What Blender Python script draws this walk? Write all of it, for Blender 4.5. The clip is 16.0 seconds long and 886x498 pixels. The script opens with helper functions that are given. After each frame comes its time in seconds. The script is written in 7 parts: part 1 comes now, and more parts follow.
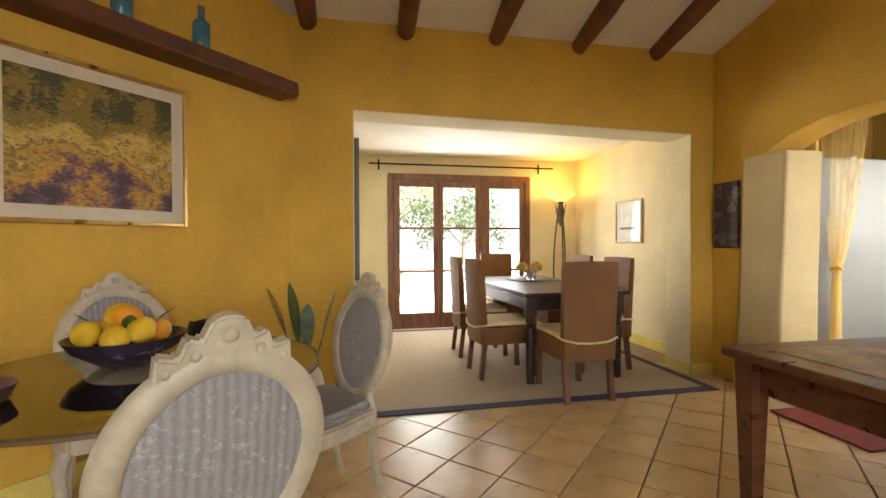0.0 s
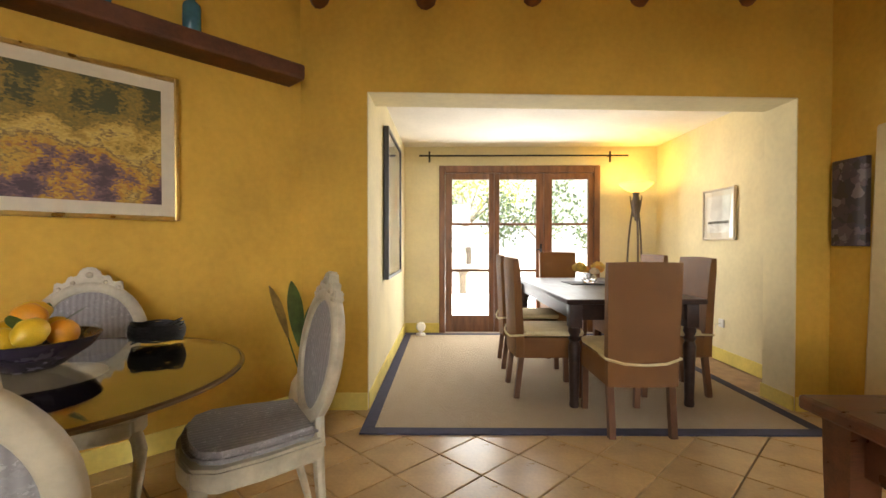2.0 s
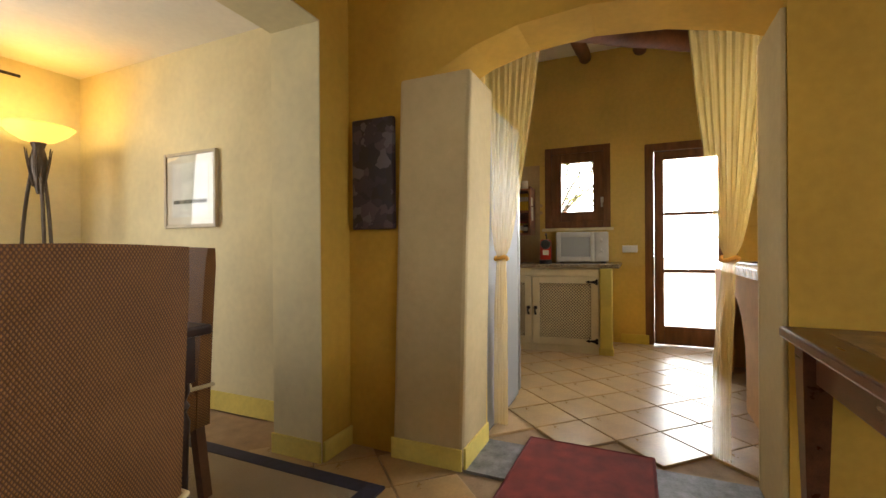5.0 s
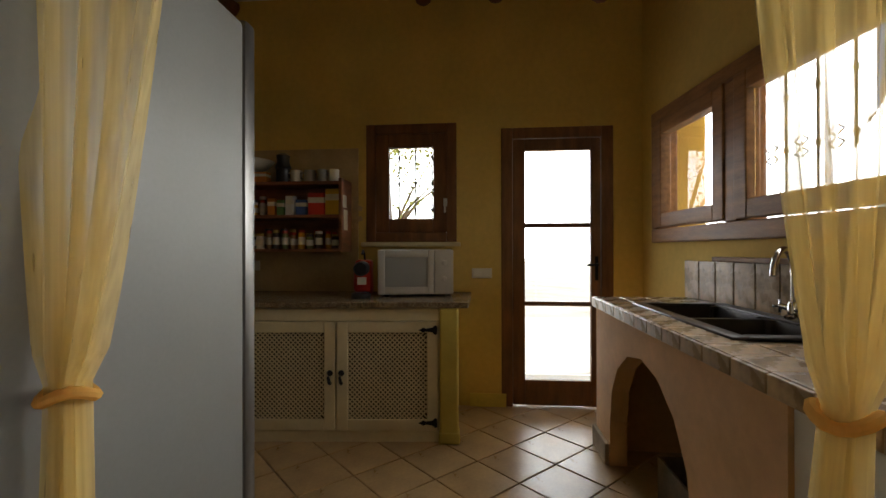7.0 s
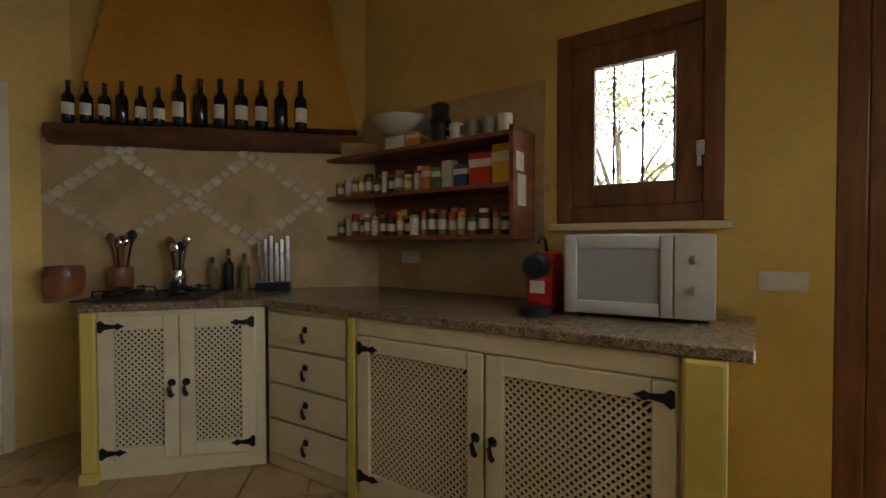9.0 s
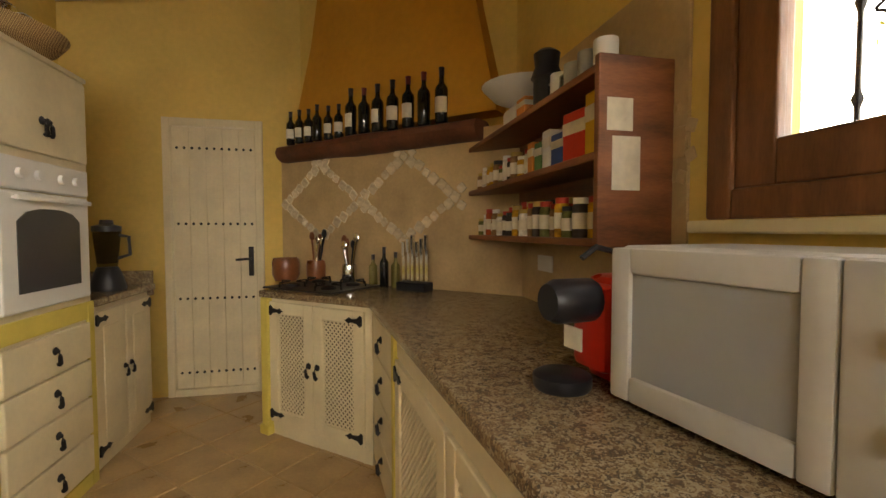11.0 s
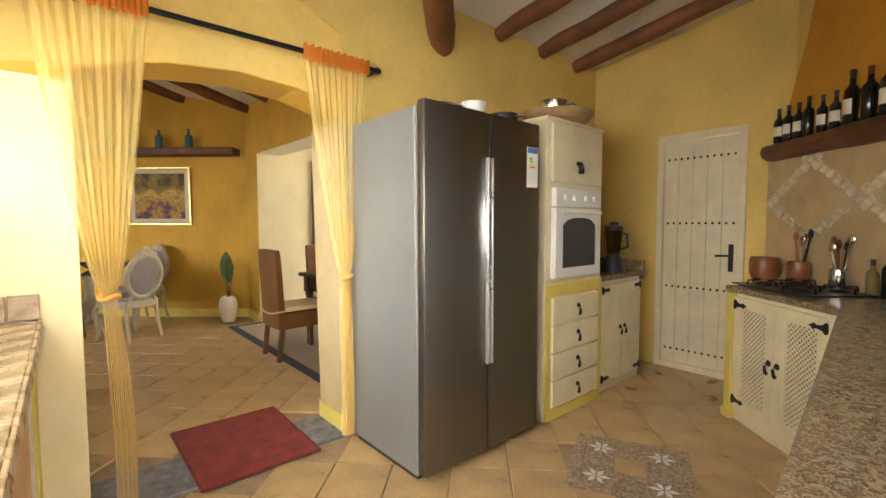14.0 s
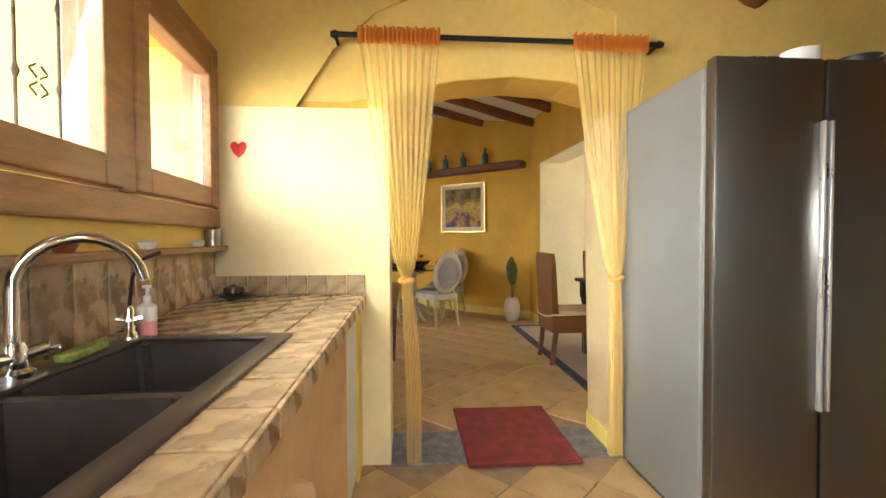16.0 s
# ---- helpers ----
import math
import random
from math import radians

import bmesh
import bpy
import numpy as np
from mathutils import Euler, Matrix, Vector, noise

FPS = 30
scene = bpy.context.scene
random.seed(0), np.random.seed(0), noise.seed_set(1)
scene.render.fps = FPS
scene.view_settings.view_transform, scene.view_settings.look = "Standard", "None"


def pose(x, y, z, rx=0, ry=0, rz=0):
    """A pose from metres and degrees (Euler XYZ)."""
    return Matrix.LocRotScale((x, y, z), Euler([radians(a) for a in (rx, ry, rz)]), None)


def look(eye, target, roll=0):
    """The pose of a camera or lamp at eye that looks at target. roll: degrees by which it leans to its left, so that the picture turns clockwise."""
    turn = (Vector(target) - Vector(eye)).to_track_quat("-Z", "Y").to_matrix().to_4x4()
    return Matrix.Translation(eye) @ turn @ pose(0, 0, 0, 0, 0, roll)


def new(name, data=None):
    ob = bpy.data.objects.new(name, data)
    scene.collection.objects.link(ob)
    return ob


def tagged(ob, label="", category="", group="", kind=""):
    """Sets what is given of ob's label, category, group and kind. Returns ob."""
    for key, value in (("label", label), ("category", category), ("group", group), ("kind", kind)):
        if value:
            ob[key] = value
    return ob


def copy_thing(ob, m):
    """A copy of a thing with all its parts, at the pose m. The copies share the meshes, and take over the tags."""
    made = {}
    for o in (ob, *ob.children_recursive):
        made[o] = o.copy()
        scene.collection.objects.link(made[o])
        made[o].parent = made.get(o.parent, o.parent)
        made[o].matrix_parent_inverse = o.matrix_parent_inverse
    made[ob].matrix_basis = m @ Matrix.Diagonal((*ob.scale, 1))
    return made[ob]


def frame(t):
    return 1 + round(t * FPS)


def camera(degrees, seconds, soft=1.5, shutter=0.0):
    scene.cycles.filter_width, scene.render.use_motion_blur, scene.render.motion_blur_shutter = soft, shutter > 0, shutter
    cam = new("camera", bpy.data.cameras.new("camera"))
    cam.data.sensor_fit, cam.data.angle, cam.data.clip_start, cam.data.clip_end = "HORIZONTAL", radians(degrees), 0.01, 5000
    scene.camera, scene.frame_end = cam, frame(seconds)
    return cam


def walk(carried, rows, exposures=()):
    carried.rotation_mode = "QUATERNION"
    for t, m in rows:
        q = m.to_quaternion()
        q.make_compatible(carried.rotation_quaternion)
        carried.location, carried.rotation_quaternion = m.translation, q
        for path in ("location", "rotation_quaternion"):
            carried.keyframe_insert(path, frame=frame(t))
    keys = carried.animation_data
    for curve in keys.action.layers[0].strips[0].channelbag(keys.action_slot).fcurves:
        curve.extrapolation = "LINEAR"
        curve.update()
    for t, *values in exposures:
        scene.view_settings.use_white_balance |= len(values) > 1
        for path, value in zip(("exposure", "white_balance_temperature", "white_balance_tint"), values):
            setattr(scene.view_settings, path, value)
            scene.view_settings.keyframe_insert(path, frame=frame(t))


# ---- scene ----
cam = camera(90.7, 16.0)
EXPOSURES = [(0, 1.60, 6400, 10), (2.0, 1.64, 6350, 10), (3.5, 1.20, 6300, 10), (4.5, 1.08, 6300, 10), (5.2, 1.08, 6300, 10), (6.6, -0.1, 6300, 10), (7.5, -0.45, 6300, 10), (8.4, -0.65, 6300, 10), (9.0, 0.45, 5700, 9),
             (9.8, 0.72, 6500, 10), (11.3, 1.45, 7500, 12), (12.0, 1.65, 7100, 11), (12.5, 1.70, 6600, 10), (13.5, 1.80, 6400, 10), (15.0, 1.80, 6350, 10), (16.0, 1.70, 6350, 10)]
PATH = [
    (0, (0.014, -3.335, 1.16), (0.406, -1.374, 1.138), -0.2),
    (0.5, (0.191, -3.326, 1.197), (0.283, -1.328, 1.18), -0.0),
    (1, (0.286, -3.274, 1.217), (0.273, -1.274, 1.199), 0.0),
    (1.5, (0.416, -3.148, 1.192), (0.393, -1.148, 1.17), -0.0),
    (2, (0.544, -2.97, 1.14), (0.524, -0.971, 1.113), -0.0),
    (2.5, (0.612, -2.715, 1.097), (0.744, -0.719, 1.07), 0.0),
    (3, (0.662, -2.424, 1.074), (1.099, -0.473, 1.058), 0.1),
    (3.5, (0.674, -2.126, 1.063), (1.524, -0.316, 1.044), 0.3),
    (4, (0.758, -1.822, 1.006), (2.036, -0.284, 1.02), 0.4),
    (4.3, (0.9, -1.591, 1.03), (2.449, -0.326, 1.03), 0.0),
    (4.5, (0.994, -1.59, 1.0), (2.601, -0.4, 1.021), -0.1),
    (5, (1.23, -1.386, 1.02), (3.053, -0.566, 1.018), -0.4),
    (5.2, (1.384, -1.309, 1.016), (3.277, -0.663, 1.019), -0.6),
    (7.3, (3.149, -1.3, 1.185), (5.141, -1.117, 1.191), -0.1),
    (7.5, (3.256, -1.28, 1.185), (5.241, -1.036, 1.194), 0.1),
    (7.7, (3.391, -1.255, 1.177), (5.361, -0.909, 1.199), -0.3),
    (8, (3.591, -1.223, 1.17), (5.524, -0.711, 1.187), 0.1),
    (8.5, (3.931, -1.209, 1.169), (5.741, -0.36, 1.148), 0.4),
    (9, (4.187, -1.215, 1.16), (5.808, -0.044, 1.12), -0.1),
    (9.2, (4.325, -1.254, 1.185), (5.809, 0.085, 1.118), -0.4),
    (11.3, (5.44, -1.411, 1.215), (5.701, 0.57, 1.137), 0.1),
    (11.5, (5.487, -1.44, 1.219), (5.617, 0.554, 1.142), 0.1),
    (12, (5.602, -1.538, 1.241), (5.251, 0.429, 1.158), 0.3),
    (12.5, (5.707, -1.677, 1.25), (4.888, 0.146, 1.163), 0.3),
    (13, (5.776, -1.779, 1.253), (4.716, -0.086, 1.167), -0.2),
    (13.5, (5.798, -1.831, 1.257), (4.538, -0.281, 1.159), 0.0),
    (14, (5.773, -1.887, 1.253), (4.265, -0.578, 1.144), -0.1),
    (14.5, (5.761, -1.906, 1.19), (3.992, -0.975, 1.121), -0.1),
    (15, (5.746, -1.892, 1.188), (3.849, -1.261, 1.124), -0.1),
    (15.5, (5.739, -1.829, 1.189), (3.775, -1.458, 1.131), -0.2),
    (16, (5.712, -1.745, 1.173), (3.719, -1.587, 1.123), -0.2),
]
walk(cam, [(t, look(eye, target, roll)) for t, eye, target, roll in PATH], EXPOSURES)

# ---- light ----
world = bpy.data.worlds.new("sky")
world.use_nodes = True
scene.world = world
wn = world.node_tree.nodes
sky = wn.new("ShaderNodeTexSky")
sky.sky_type, sky.sun_disc = "NISHITA", False
sky.sun_elevation, sky.sun_rotation = radians(77), radians(257)
wn["Background"].inputs["Strength"].default_value = 0.15
world.node_tree.links.new(sky.outputs[0], wn["Background"].inputs["Color"])


def lamp(name, kind, m, energy, color, **settings):
    data = bpy.data.lights.new(name, kind)
    data.energy, data.color = energy, color
    ob = new(name, data)
    ob.matrix_world = m
    for key, value in settings.items():
        if key == "size":
            data.size = value
        if key == "size_y":
            data.size_y = value
        if key == "radius":
            data.shadow_soft_size = value
    if kind == "AREA":
        data.shape = "RECTANGLE"
    return ob


SUN = Vector((-0.22, -0.05, 0.97))
sun_ob = lamp("sun", "SUN", look(SUN * 30, (0, 0, 0)), 4.5, (1.0, 0.93, 0.82))
sun_ob.data.angle = radians(0.6)
# daylight lamps in the openings; the rear one stands in an assumed window, unseen
lamp("daylight_french_door", "AREA", look((1.43, 2.54, 1.1), (1.43, 0.0, 0.8)), 24, (1.0, 0.97, 0.92), size=1.7, size_y=1.9)
lamp("daylight_kitchen_door", "AREA", look((6.22, -1.86, 1.08), (4.0, -1.86, 0.8)), 2.2, (1.0, 0.97, 0.93), size=0.5, size_y=1.7)
sink_daylight = lamp("daylight_sink_window", "AREA", look((4.72, -2.50, 1.67), (3.75, -0.9, 1.05)), 11.5, (1.0, 0.97, 0.9), size=2.3, size_y=0.55)
sink_daylight.data.spread = radians(112)      # narrowed, with the westward aim, to keep light off the east end
lamp("daylight_small_window", "AREA", look((6.22, -0.775, 1.7), (4.0, -0.775, 1.2)), 0.15, (1.0, 0.97, 0.92), size=0.3, size_y=0.45)
lamp("daylight_assumed_rear_window", "AREA", look((0.4, -5.90, 1.7), (0.6, 0.0, 3.0)), 4.2, (1.0, 0.93, 0.82), size=1.7, size_y=1.3)

# ---- materials ----
def mat(name, base, rough=0.6, metal=0.0, vary=0.12, scale=6.0, grain=60.0, bump=0.15, stretch=(1, 1, 1), hue=None, spec=0.5, per_piece=0.0, alpha_trans=0.0):
    """A procedural surface: large stains, fine grain, relief and uneven gloss."""
    m = bpy.data.materials.new(name)
    m.use_nodes = True
    nt = m.node_tree
    b = nt.nodes["Principled BSDF"]
    tc = nt.nodes.new("ShaderNodeTexCoord")
    mp = nt.nodes.new("ShaderNodeMapping")
    mp.inputs["Scale"].default_value = stretch
    nt.links.new(tc.outputs["Object"], mp.inputs["Vector"])
    n1, n2 = nt.nodes.new("ShaderNodeTexNoise"), nt.nodes.new("ShaderNodeTexNoise")
    n1.inputs["Scale"].default_value, n1.inputs["Detail"].default_value = scale, 5
    n2.inputs["Scale"].default_value, n2.inputs["Detail"].default_value = grain, 3
    for n in (n1, n2):
        nt.links.new(mp.outputs[0], n.inputs["Vector"])
    add = nt.nodes.new("ShaderNodeMath")
    add.operation = "MULTIPLY_ADD"
    add.inputs[1].default_value = 0.35
    nt.links.new(n2.outputs["Fac"], add.inputs[0])
    nt.links.new(n1.outputs["Fac"], add.inputs[2])
    ramp = nt.nodes.new("ShaderNodeValToRGB")
    dark = hue or tuple(c * (1 - 2.2 * vary) for c in base)
    light = tuple(min(1.0, c * (1 + 1.2 * vary)) for c in base)
    ramp.color_ramp.elements[0].position, ramp.color_ramp.elements[1].position = 0.40, 0.92
    ramp.color_ramp.elements[0].color, ramp.color_ramp.elements[1].color = (*dark, 1), (*light, 1)
    nt.links.new(add.outputs[0], ramp.inputs["Fac"])
    out = ramp.outputs["Color"]
    if per_piece:
        info = nt.nodes.new("ShaderNodeObjectInfo")
        hsv = nt.nodes.new("ShaderNodeHueSaturation")
        rng = nt.nodes.new("ShaderNodeMapRange")
        rng.inputs["To Min"].default_value, rng.inputs["To Max"].default_value = 1 - per_piece, 1 + per_piece
        nt.links.new(info.outputs["Random"], rng.inputs["Value"])
        nt.links.new(rng.outputs[0], hsv.inputs["Value"])
        nt.links.new(out, hsv.inputs["Color"])
        out = hsv.outputs["Color"]
    nt.links.new(out, b.inputs["Base Color"])
    rr = nt.nodes.new("ShaderNodeMapRange")
    rr.inputs["To Min"].default_value, rr.inputs["To Max"].default_value = max(0.02, rough - 0.1), min(1, rough + 0.1)
    nt.links.new(n1.outputs["Fac"], rr.inputs["Value"])
    nt.links.new(rr.outputs[0], b.inputs["Roughness"])
    b.inputs["Metallic"].default_value = metal
    b.inputs["Specular IOR Level"].default_value = spec
    if bump:
        bn = nt.nodes.new("ShaderNodeBump")
        bn.inputs["Strength"].default_value, bn.inputs["Distance"].default_value = bump, 0.004
        nt.links.new(add.outputs[0], bn.inputs["Height"])
        nt.links.new(bn.outputs[0], b.inputs["Normal"])
    return m


def glass_mat(name, color=(1, 1, 1), rough=0.0, ior=1.45):
    m = bpy.data.materials.new(name)
    m.use_nodes = True
    b = m.node_tree.nodes["Principled BSDF"]
    b.inputs["Base Color"].default_value = (*color, 1)
    b.inputs["Roughness"].default_value = rough
    b.inputs["Transmission Weight"].default_value = 1.0
    b.inputs["IOR"].default_value = ior
    return m


def thin_glass_mat(name, color):
    """Clear sheet glass: lets light straight through, with a gloss that grows at grazing angles."""
    m = bpy.data.materials.new(name)
    m.use_nodes = True
    nt = m.node_tree
    nt.nodes.remove(nt.nodes["Principled BSDF"])
    tp, gl, fr, mx = nt.nodes.new("ShaderNodeBsdfTransparent"), nt.nodes.new("ShaderNodeBsdfGlossy"), nt.nodes.new("ShaderNodeLayerWeight"), nt.nodes.new("ShaderNodeMixShader")
    pw = nt.nodes.new("ShaderNodeMath")
    pw.operation = "POWER"
    pw.inputs[1].default_value = 9.0
    tp.inputs["Color"].default_value = (*color, 1)
    gl.inputs["Roughness"].default_value = 0.02
    fr.inputs["Blend"].default_value = 0.5
    nt.links.new(fr.outputs["Facing"], pw.inputs[0])
    nt.links.new(pw.outputs[0], mx.inputs["Fac"])
    nt.links.new(tp.outputs[0], mx.inputs[1])
    nt.links.new(gl.outputs[0], mx.inputs[2])
    nt.links.new(mx.outputs[0], nt.nodes["Material Output"].inputs["Surface"])
    return m


def glow_mat(name, color, strength):
    m = bpy.data.materials.new(name)
    m.use_nodes = True
    b = m.node_tree.nodes["Principled BSDF"]
    b.inputs["Base Color"].default_value = (*color, 1)
    b.inputs["Emission Color"].default_value = (*color, 1)
    b.inputs["Emission Strength"].default_value = strength
    return m


def dots_mat(name, cols, scale, rough=0.35, bump=0.1, stripes=0.0):
    """Speckled stone or dabbed paint: Voronoi cells picked into several colours."""
    m = bpy.data.materials.new(name)
    m.use_nodes = True
    nt = m.node_tree
    b = nt.nodes["Principled BSDF"]
    tc = nt.nodes.new("ShaderNodeTexCoord")
    nz = nt.nodes.new("ShaderNodeTexNoise")
    nz.inputs["Scale"].default_value, nz.inputs["Detail"].default_value = scale * 0.6, 4
    mix = nt.nodes.new("ShaderNodeMix")
    mix.data_type = "VECTOR"
    mix.inputs["Factor"].default_value = 0.08
    vo = nt.nodes.new("ShaderNodeTexVoronoi")
    vo.inputs["Scale"].default_value = scale
    sep = nt.nodes.new("ShaderNodeSeparateColor")
    ramp = nt.nodes.new("ShaderNodeValToRGB")
    ramp.color_ramp.interpolation = "CONSTANT"
    while len(ramp.color_ramp.elements) < len(cols):
        ramp.color_ramp.elements.new(0.5)
    for i, c in enumerate(cols):
        ramp.color_ramp.elements[i].position = i / len(cols)
        ramp.color_ramp.elements[i].color = (*c, 1)
    nt.links.new(tc.outputs["Object"], nz.inputs["Vector"])
    nt.links.new(tc.outputs["Object"], mix.inputs["A"])
    nt.links.new(nz.outputs["Color"], mix.inputs["B"])
    nt.links.new(mix.outputs["Result"], vo.inputs["Vector"])
    nt.links.new(vo.outputs["Color"], sep.inputs["Color"])
    nt.links.new(sep.outputs["Red"], ramp.inputs["Fac"])
    out = ramp.outputs["Color"]
    if stripes:
        wv, sh = nt.nodes.new("ShaderNodeTexWave"), nt.nodes.new("ShaderNodeHueSaturation")
        wv.bands_direction = "X"
        wv.inputs["Scale"].default_value, wv.inputs["Distortion"].default_value, wv.inputs["Detail Scale"].default_value = 14, 2.5, 0.6
        mr = nt.nodes.new("ShaderNodeMapRange")
        mr.inputs["To Min"].default_value, mr.inputs["To Max"].default_value = 1 - stripes, 1 + 0.3 * stripes
        nt.links.new(tc.outputs["Object"], wv.inputs["Vector"])
        nt.links.new(wv.outputs["Fac"], mr.inputs["Value"])
        nt.links.new(mr.outputs[0], sh.inputs["Value"])
        nt.links.new(out, sh.inputs["Color"])
        out = sh.outputs["Color"]
    nt.links.new(out, b.inputs["Base Color"])
    b.inputs["Roughness"].default_value = rough
    if bump:
        bn = nt.nodes.new("ShaderNodeBump")
        bn.inputs["Strength"].default_value, bn.inputs["Distance"].default_value = bump, 0.002
        nt.links.new(sep.outputs["Green"], bn.inputs["Height"])
        nt.links.new(bn.outputs[0], b.inputs["Normal"])
    return m


def landscape_mat(name, z0, height, bands):
    """A loosely dabbed landscape: bands of paint from foreground to sky, broken up by brush strokes."""
    m = bpy.data.materials.new(name)
    m.use_nodes = True
    nt = m.node_tree
    b = nt.nodes["Principled BSDF"]
    tc, sep = nt.nodes.new("ShaderNodeTexCoord"), nt.nodes.new("ShaderNodeSeparateXYZ")
    big, vo, mr = nt.nodes.new("ShaderNodeTexNoise"), nt.nodes.new("ShaderNodeTexVoronoi"), nt.nodes.new("ShaderNodeMapRange")
    big.inputs["Scale"].default_value, big.inputs["Detail"].default_value = 5, 7
    mp = nt.nodes.new("ShaderNodeMapping")
    mp.inputs["Scale"].default_value = (1, 1, 1.7)
    vo.inputs["Scale"].default_value = 70
    mr.inputs["From Min"].default_value, mr.inputs["From Max"].default_value = z0, z0 + height
    nt.links.new(tc.outputs["Object"], sep.inputs[0])
    nt.links.new(tc.outputs["Object"], big.inputs["Vector"])
    nt.links.new(tc.outputs["Object"], mp.inputs["Vector"])
    nt.links.new(mp.outputs[0], vo.inputs["Vector"])
    nt.links.new(sep.outputs["Z"], mr.inputs["Value"])
    vs = nt.nodes.new("ShaderNodeSeparateColor")
    nt.links.new(vo.outputs["Color"], vs.inputs[0])
    a1, a2 = nt.nodes.new("ShaderNodeMath"), nt.nodes.new("ShaderNodeMath")
    a1.operation = a2.operation = "MULTIPLY_ADD"
    a1.inputs[1].default_value, a2.inputs[1].default_value = 1.7, 0.16
    off = nt.nodes.new("ShaderNodeMath")
    off.inputs[1].default_value = -0.92
    nt.links.new(mr.outputs[0], off.inputs[0])
    nt.links.new(big.outputs["Fac"], a1.inputs[0])
    nt.links.new(off.outputs[0], a1.inputs[2])
    nt.links.new(vs.outputs[0], a2.inputs[0])
    nt.links.new(a1.outputs[0], a2.inputs[2])
    ramp = nt.nodes.new("ShaderNodeValToRGB")
    while len(ramp.color_ramp.elements) < len(bands):
        ramp.color_ramp.elements.new(0.5)
    for e, (pos, col) in zip(ramp.color_ramp.elements, bands):
        e.position, e.color = pos, (*col, 1)
    nt.links.new(a2.outputs[0], ramp.inputs["Fac"])
    nt.links.new(ramp.outputs[0], b.inputs["Base Color"])
    b.inputs["Roughness"].default_value = 0.7
    bn = nt.nodes.new("ShaderNodeBump")
    bn.inputs["Strength"].default_value, bn.inputs["Distance"].default_value = 0.3, 0.002
    nt.links.new(vs.outputs[1], bn.inputs["Height"])
    nt.links.new(bn.outputs[0], b.inputs["Normal"])
    return m


def weave_mat(name, c1, c2, sx, sy, rough=0.7):
    """Woven rattan or cloth: two crossed waves give a light and dark strand pattern with relief."""
    m = bpy.data.materials.new(name)
    m.use_nodes = True
    nt = m.node_tree
    b = nt.nodes["Principled BSDF"]
    tc = nt.nodes.new("ShaderNodeTexCoord")
    outs = []
    for sc, rot in ((sx, radians(38)), (sy, radians(-38))):
        mp = nt.nodes.new("ShaderNodeMapping")
        mp.inputs["Rotation"].default_value = (rot, rot, 0)
        w = nt.nodes.new("ShaderNodeTexWave")
        w.inputs["Scale"].default_value, w.inputs["Distortion"].default_value = sc, 1.5
        nt.links.new(tc.outputs["Object"], mp.inputs["Vector"])
        nt.links.new(mp.outputs[0], w.inputs["Vector"])
        outs.append(w.outputs["Fac"])
    mul = nt.nodes.new("ShaderNodeMath")
    mul.operation = "MULTIPLY"
    nt.links.new(outs[0], mul.inputs[0])
    nt.links.new(outs[1], mul.inputs[1])
    nz = nt.nodes.new("ShaderNodeTexNoise")
    nz.inputs["Scale"].default_value = 9
    nt.links.new(tc.outputs["Object"], nz.inputs["Vector"])
    ad = nt.nodes.new("ShaderNodeMath")
    ad.operation = "MULTIPLY_ADD"
    ad.inputs[1].default_value = 0.35
    nt.links.new(nz.outputs["Fac"], ad.inputs[0])
    nt.links.new(mul.outputs[0], ad.inputs[2])
    ramp = nt.nodes.new("ShaderNodeValToRGB")
    ramp.color_ramp.elements[0].position, ramp.color_ramp.elements[1].position = 0.18, 0.72
    ramp.color_ramp.elements[0].color, ramp.color_ramp.elements[1].color = (*c1, 1), (*c2, 1)
    nt.links.new(ad.outputs[0], ramp.inputs["Fac"])
    nt.links.new(ramp.outputs["Color"], b.inputs["Base Color"])
    b.inputs["Roughness"].default_value = rough
    bn = nt.nodes.new("ShaderNodeBump")
    bn.inputs["Strength"].default_value, bn.inputs["Distance"].default_value = 0.5, 0.004
    nt.links.new(mul.outputs[0], bn.inputs["Height"])
    nt.links.new(bn.outputs[0], b.inputs["Normal"])
    return m


ORANGE = mat("ochre_plaster", (0.64, 0.39, 0.062), 0.85, vary=0.10, scale=1.6, grain=25, bump=0.25, spec=0.25)
YELLOW = mat("yellow_plaster", (0.72, 0.515, 0.15), 0.85, vary=0.09, scale=1.6, grain=25, bump=0.25, spec=0.25)
CREAM = mat("cream_plaster", (0.74, 0.65, 0.40), 0.85, vary=0.07, scale=1.8, grain=25, bump=0.25, spec=0.25)
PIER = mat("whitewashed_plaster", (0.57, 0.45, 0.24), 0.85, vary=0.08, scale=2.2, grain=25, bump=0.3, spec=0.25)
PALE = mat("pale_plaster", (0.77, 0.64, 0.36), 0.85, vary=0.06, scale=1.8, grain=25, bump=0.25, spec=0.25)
CEIL = mat("white_ceiling", (0.80, 0.75, 0.66), 0.9, vary=0.05, scale=2, grain=30, bump=0.15, spec=0.2)
BEAM = mat("dark_stained_beam", (0.20, 0.072, 0.026), 0.6, vary=0.25, scale=5, grain=50, bump=0.5)
SHELFW = mat("old_dark_wood", (0.14, 0.05, 0.025), 0.6, vary=0.25, scale=6, grain=50, bump=0.5)
DOORW = mat("brown_door_wood", (0.20, 0.082, 0.03), 0.45, vary=0.22, scale=4, grain=40, bump=0.2, stretch=(6, 6, 1))
WINW = mat("honey_window_wood", (0.33, 0.16, 0.06), 0.45, vary=0.22, scale=4, grain=40, bump=0.2, stretch=(1, 6, 6))
TILE = mat("terracotta_tile", (0.46, 0.30, 0.135), 0.30, vary=0.14, scale=4, grain=60, bump=0.10, per_piece=0.06)
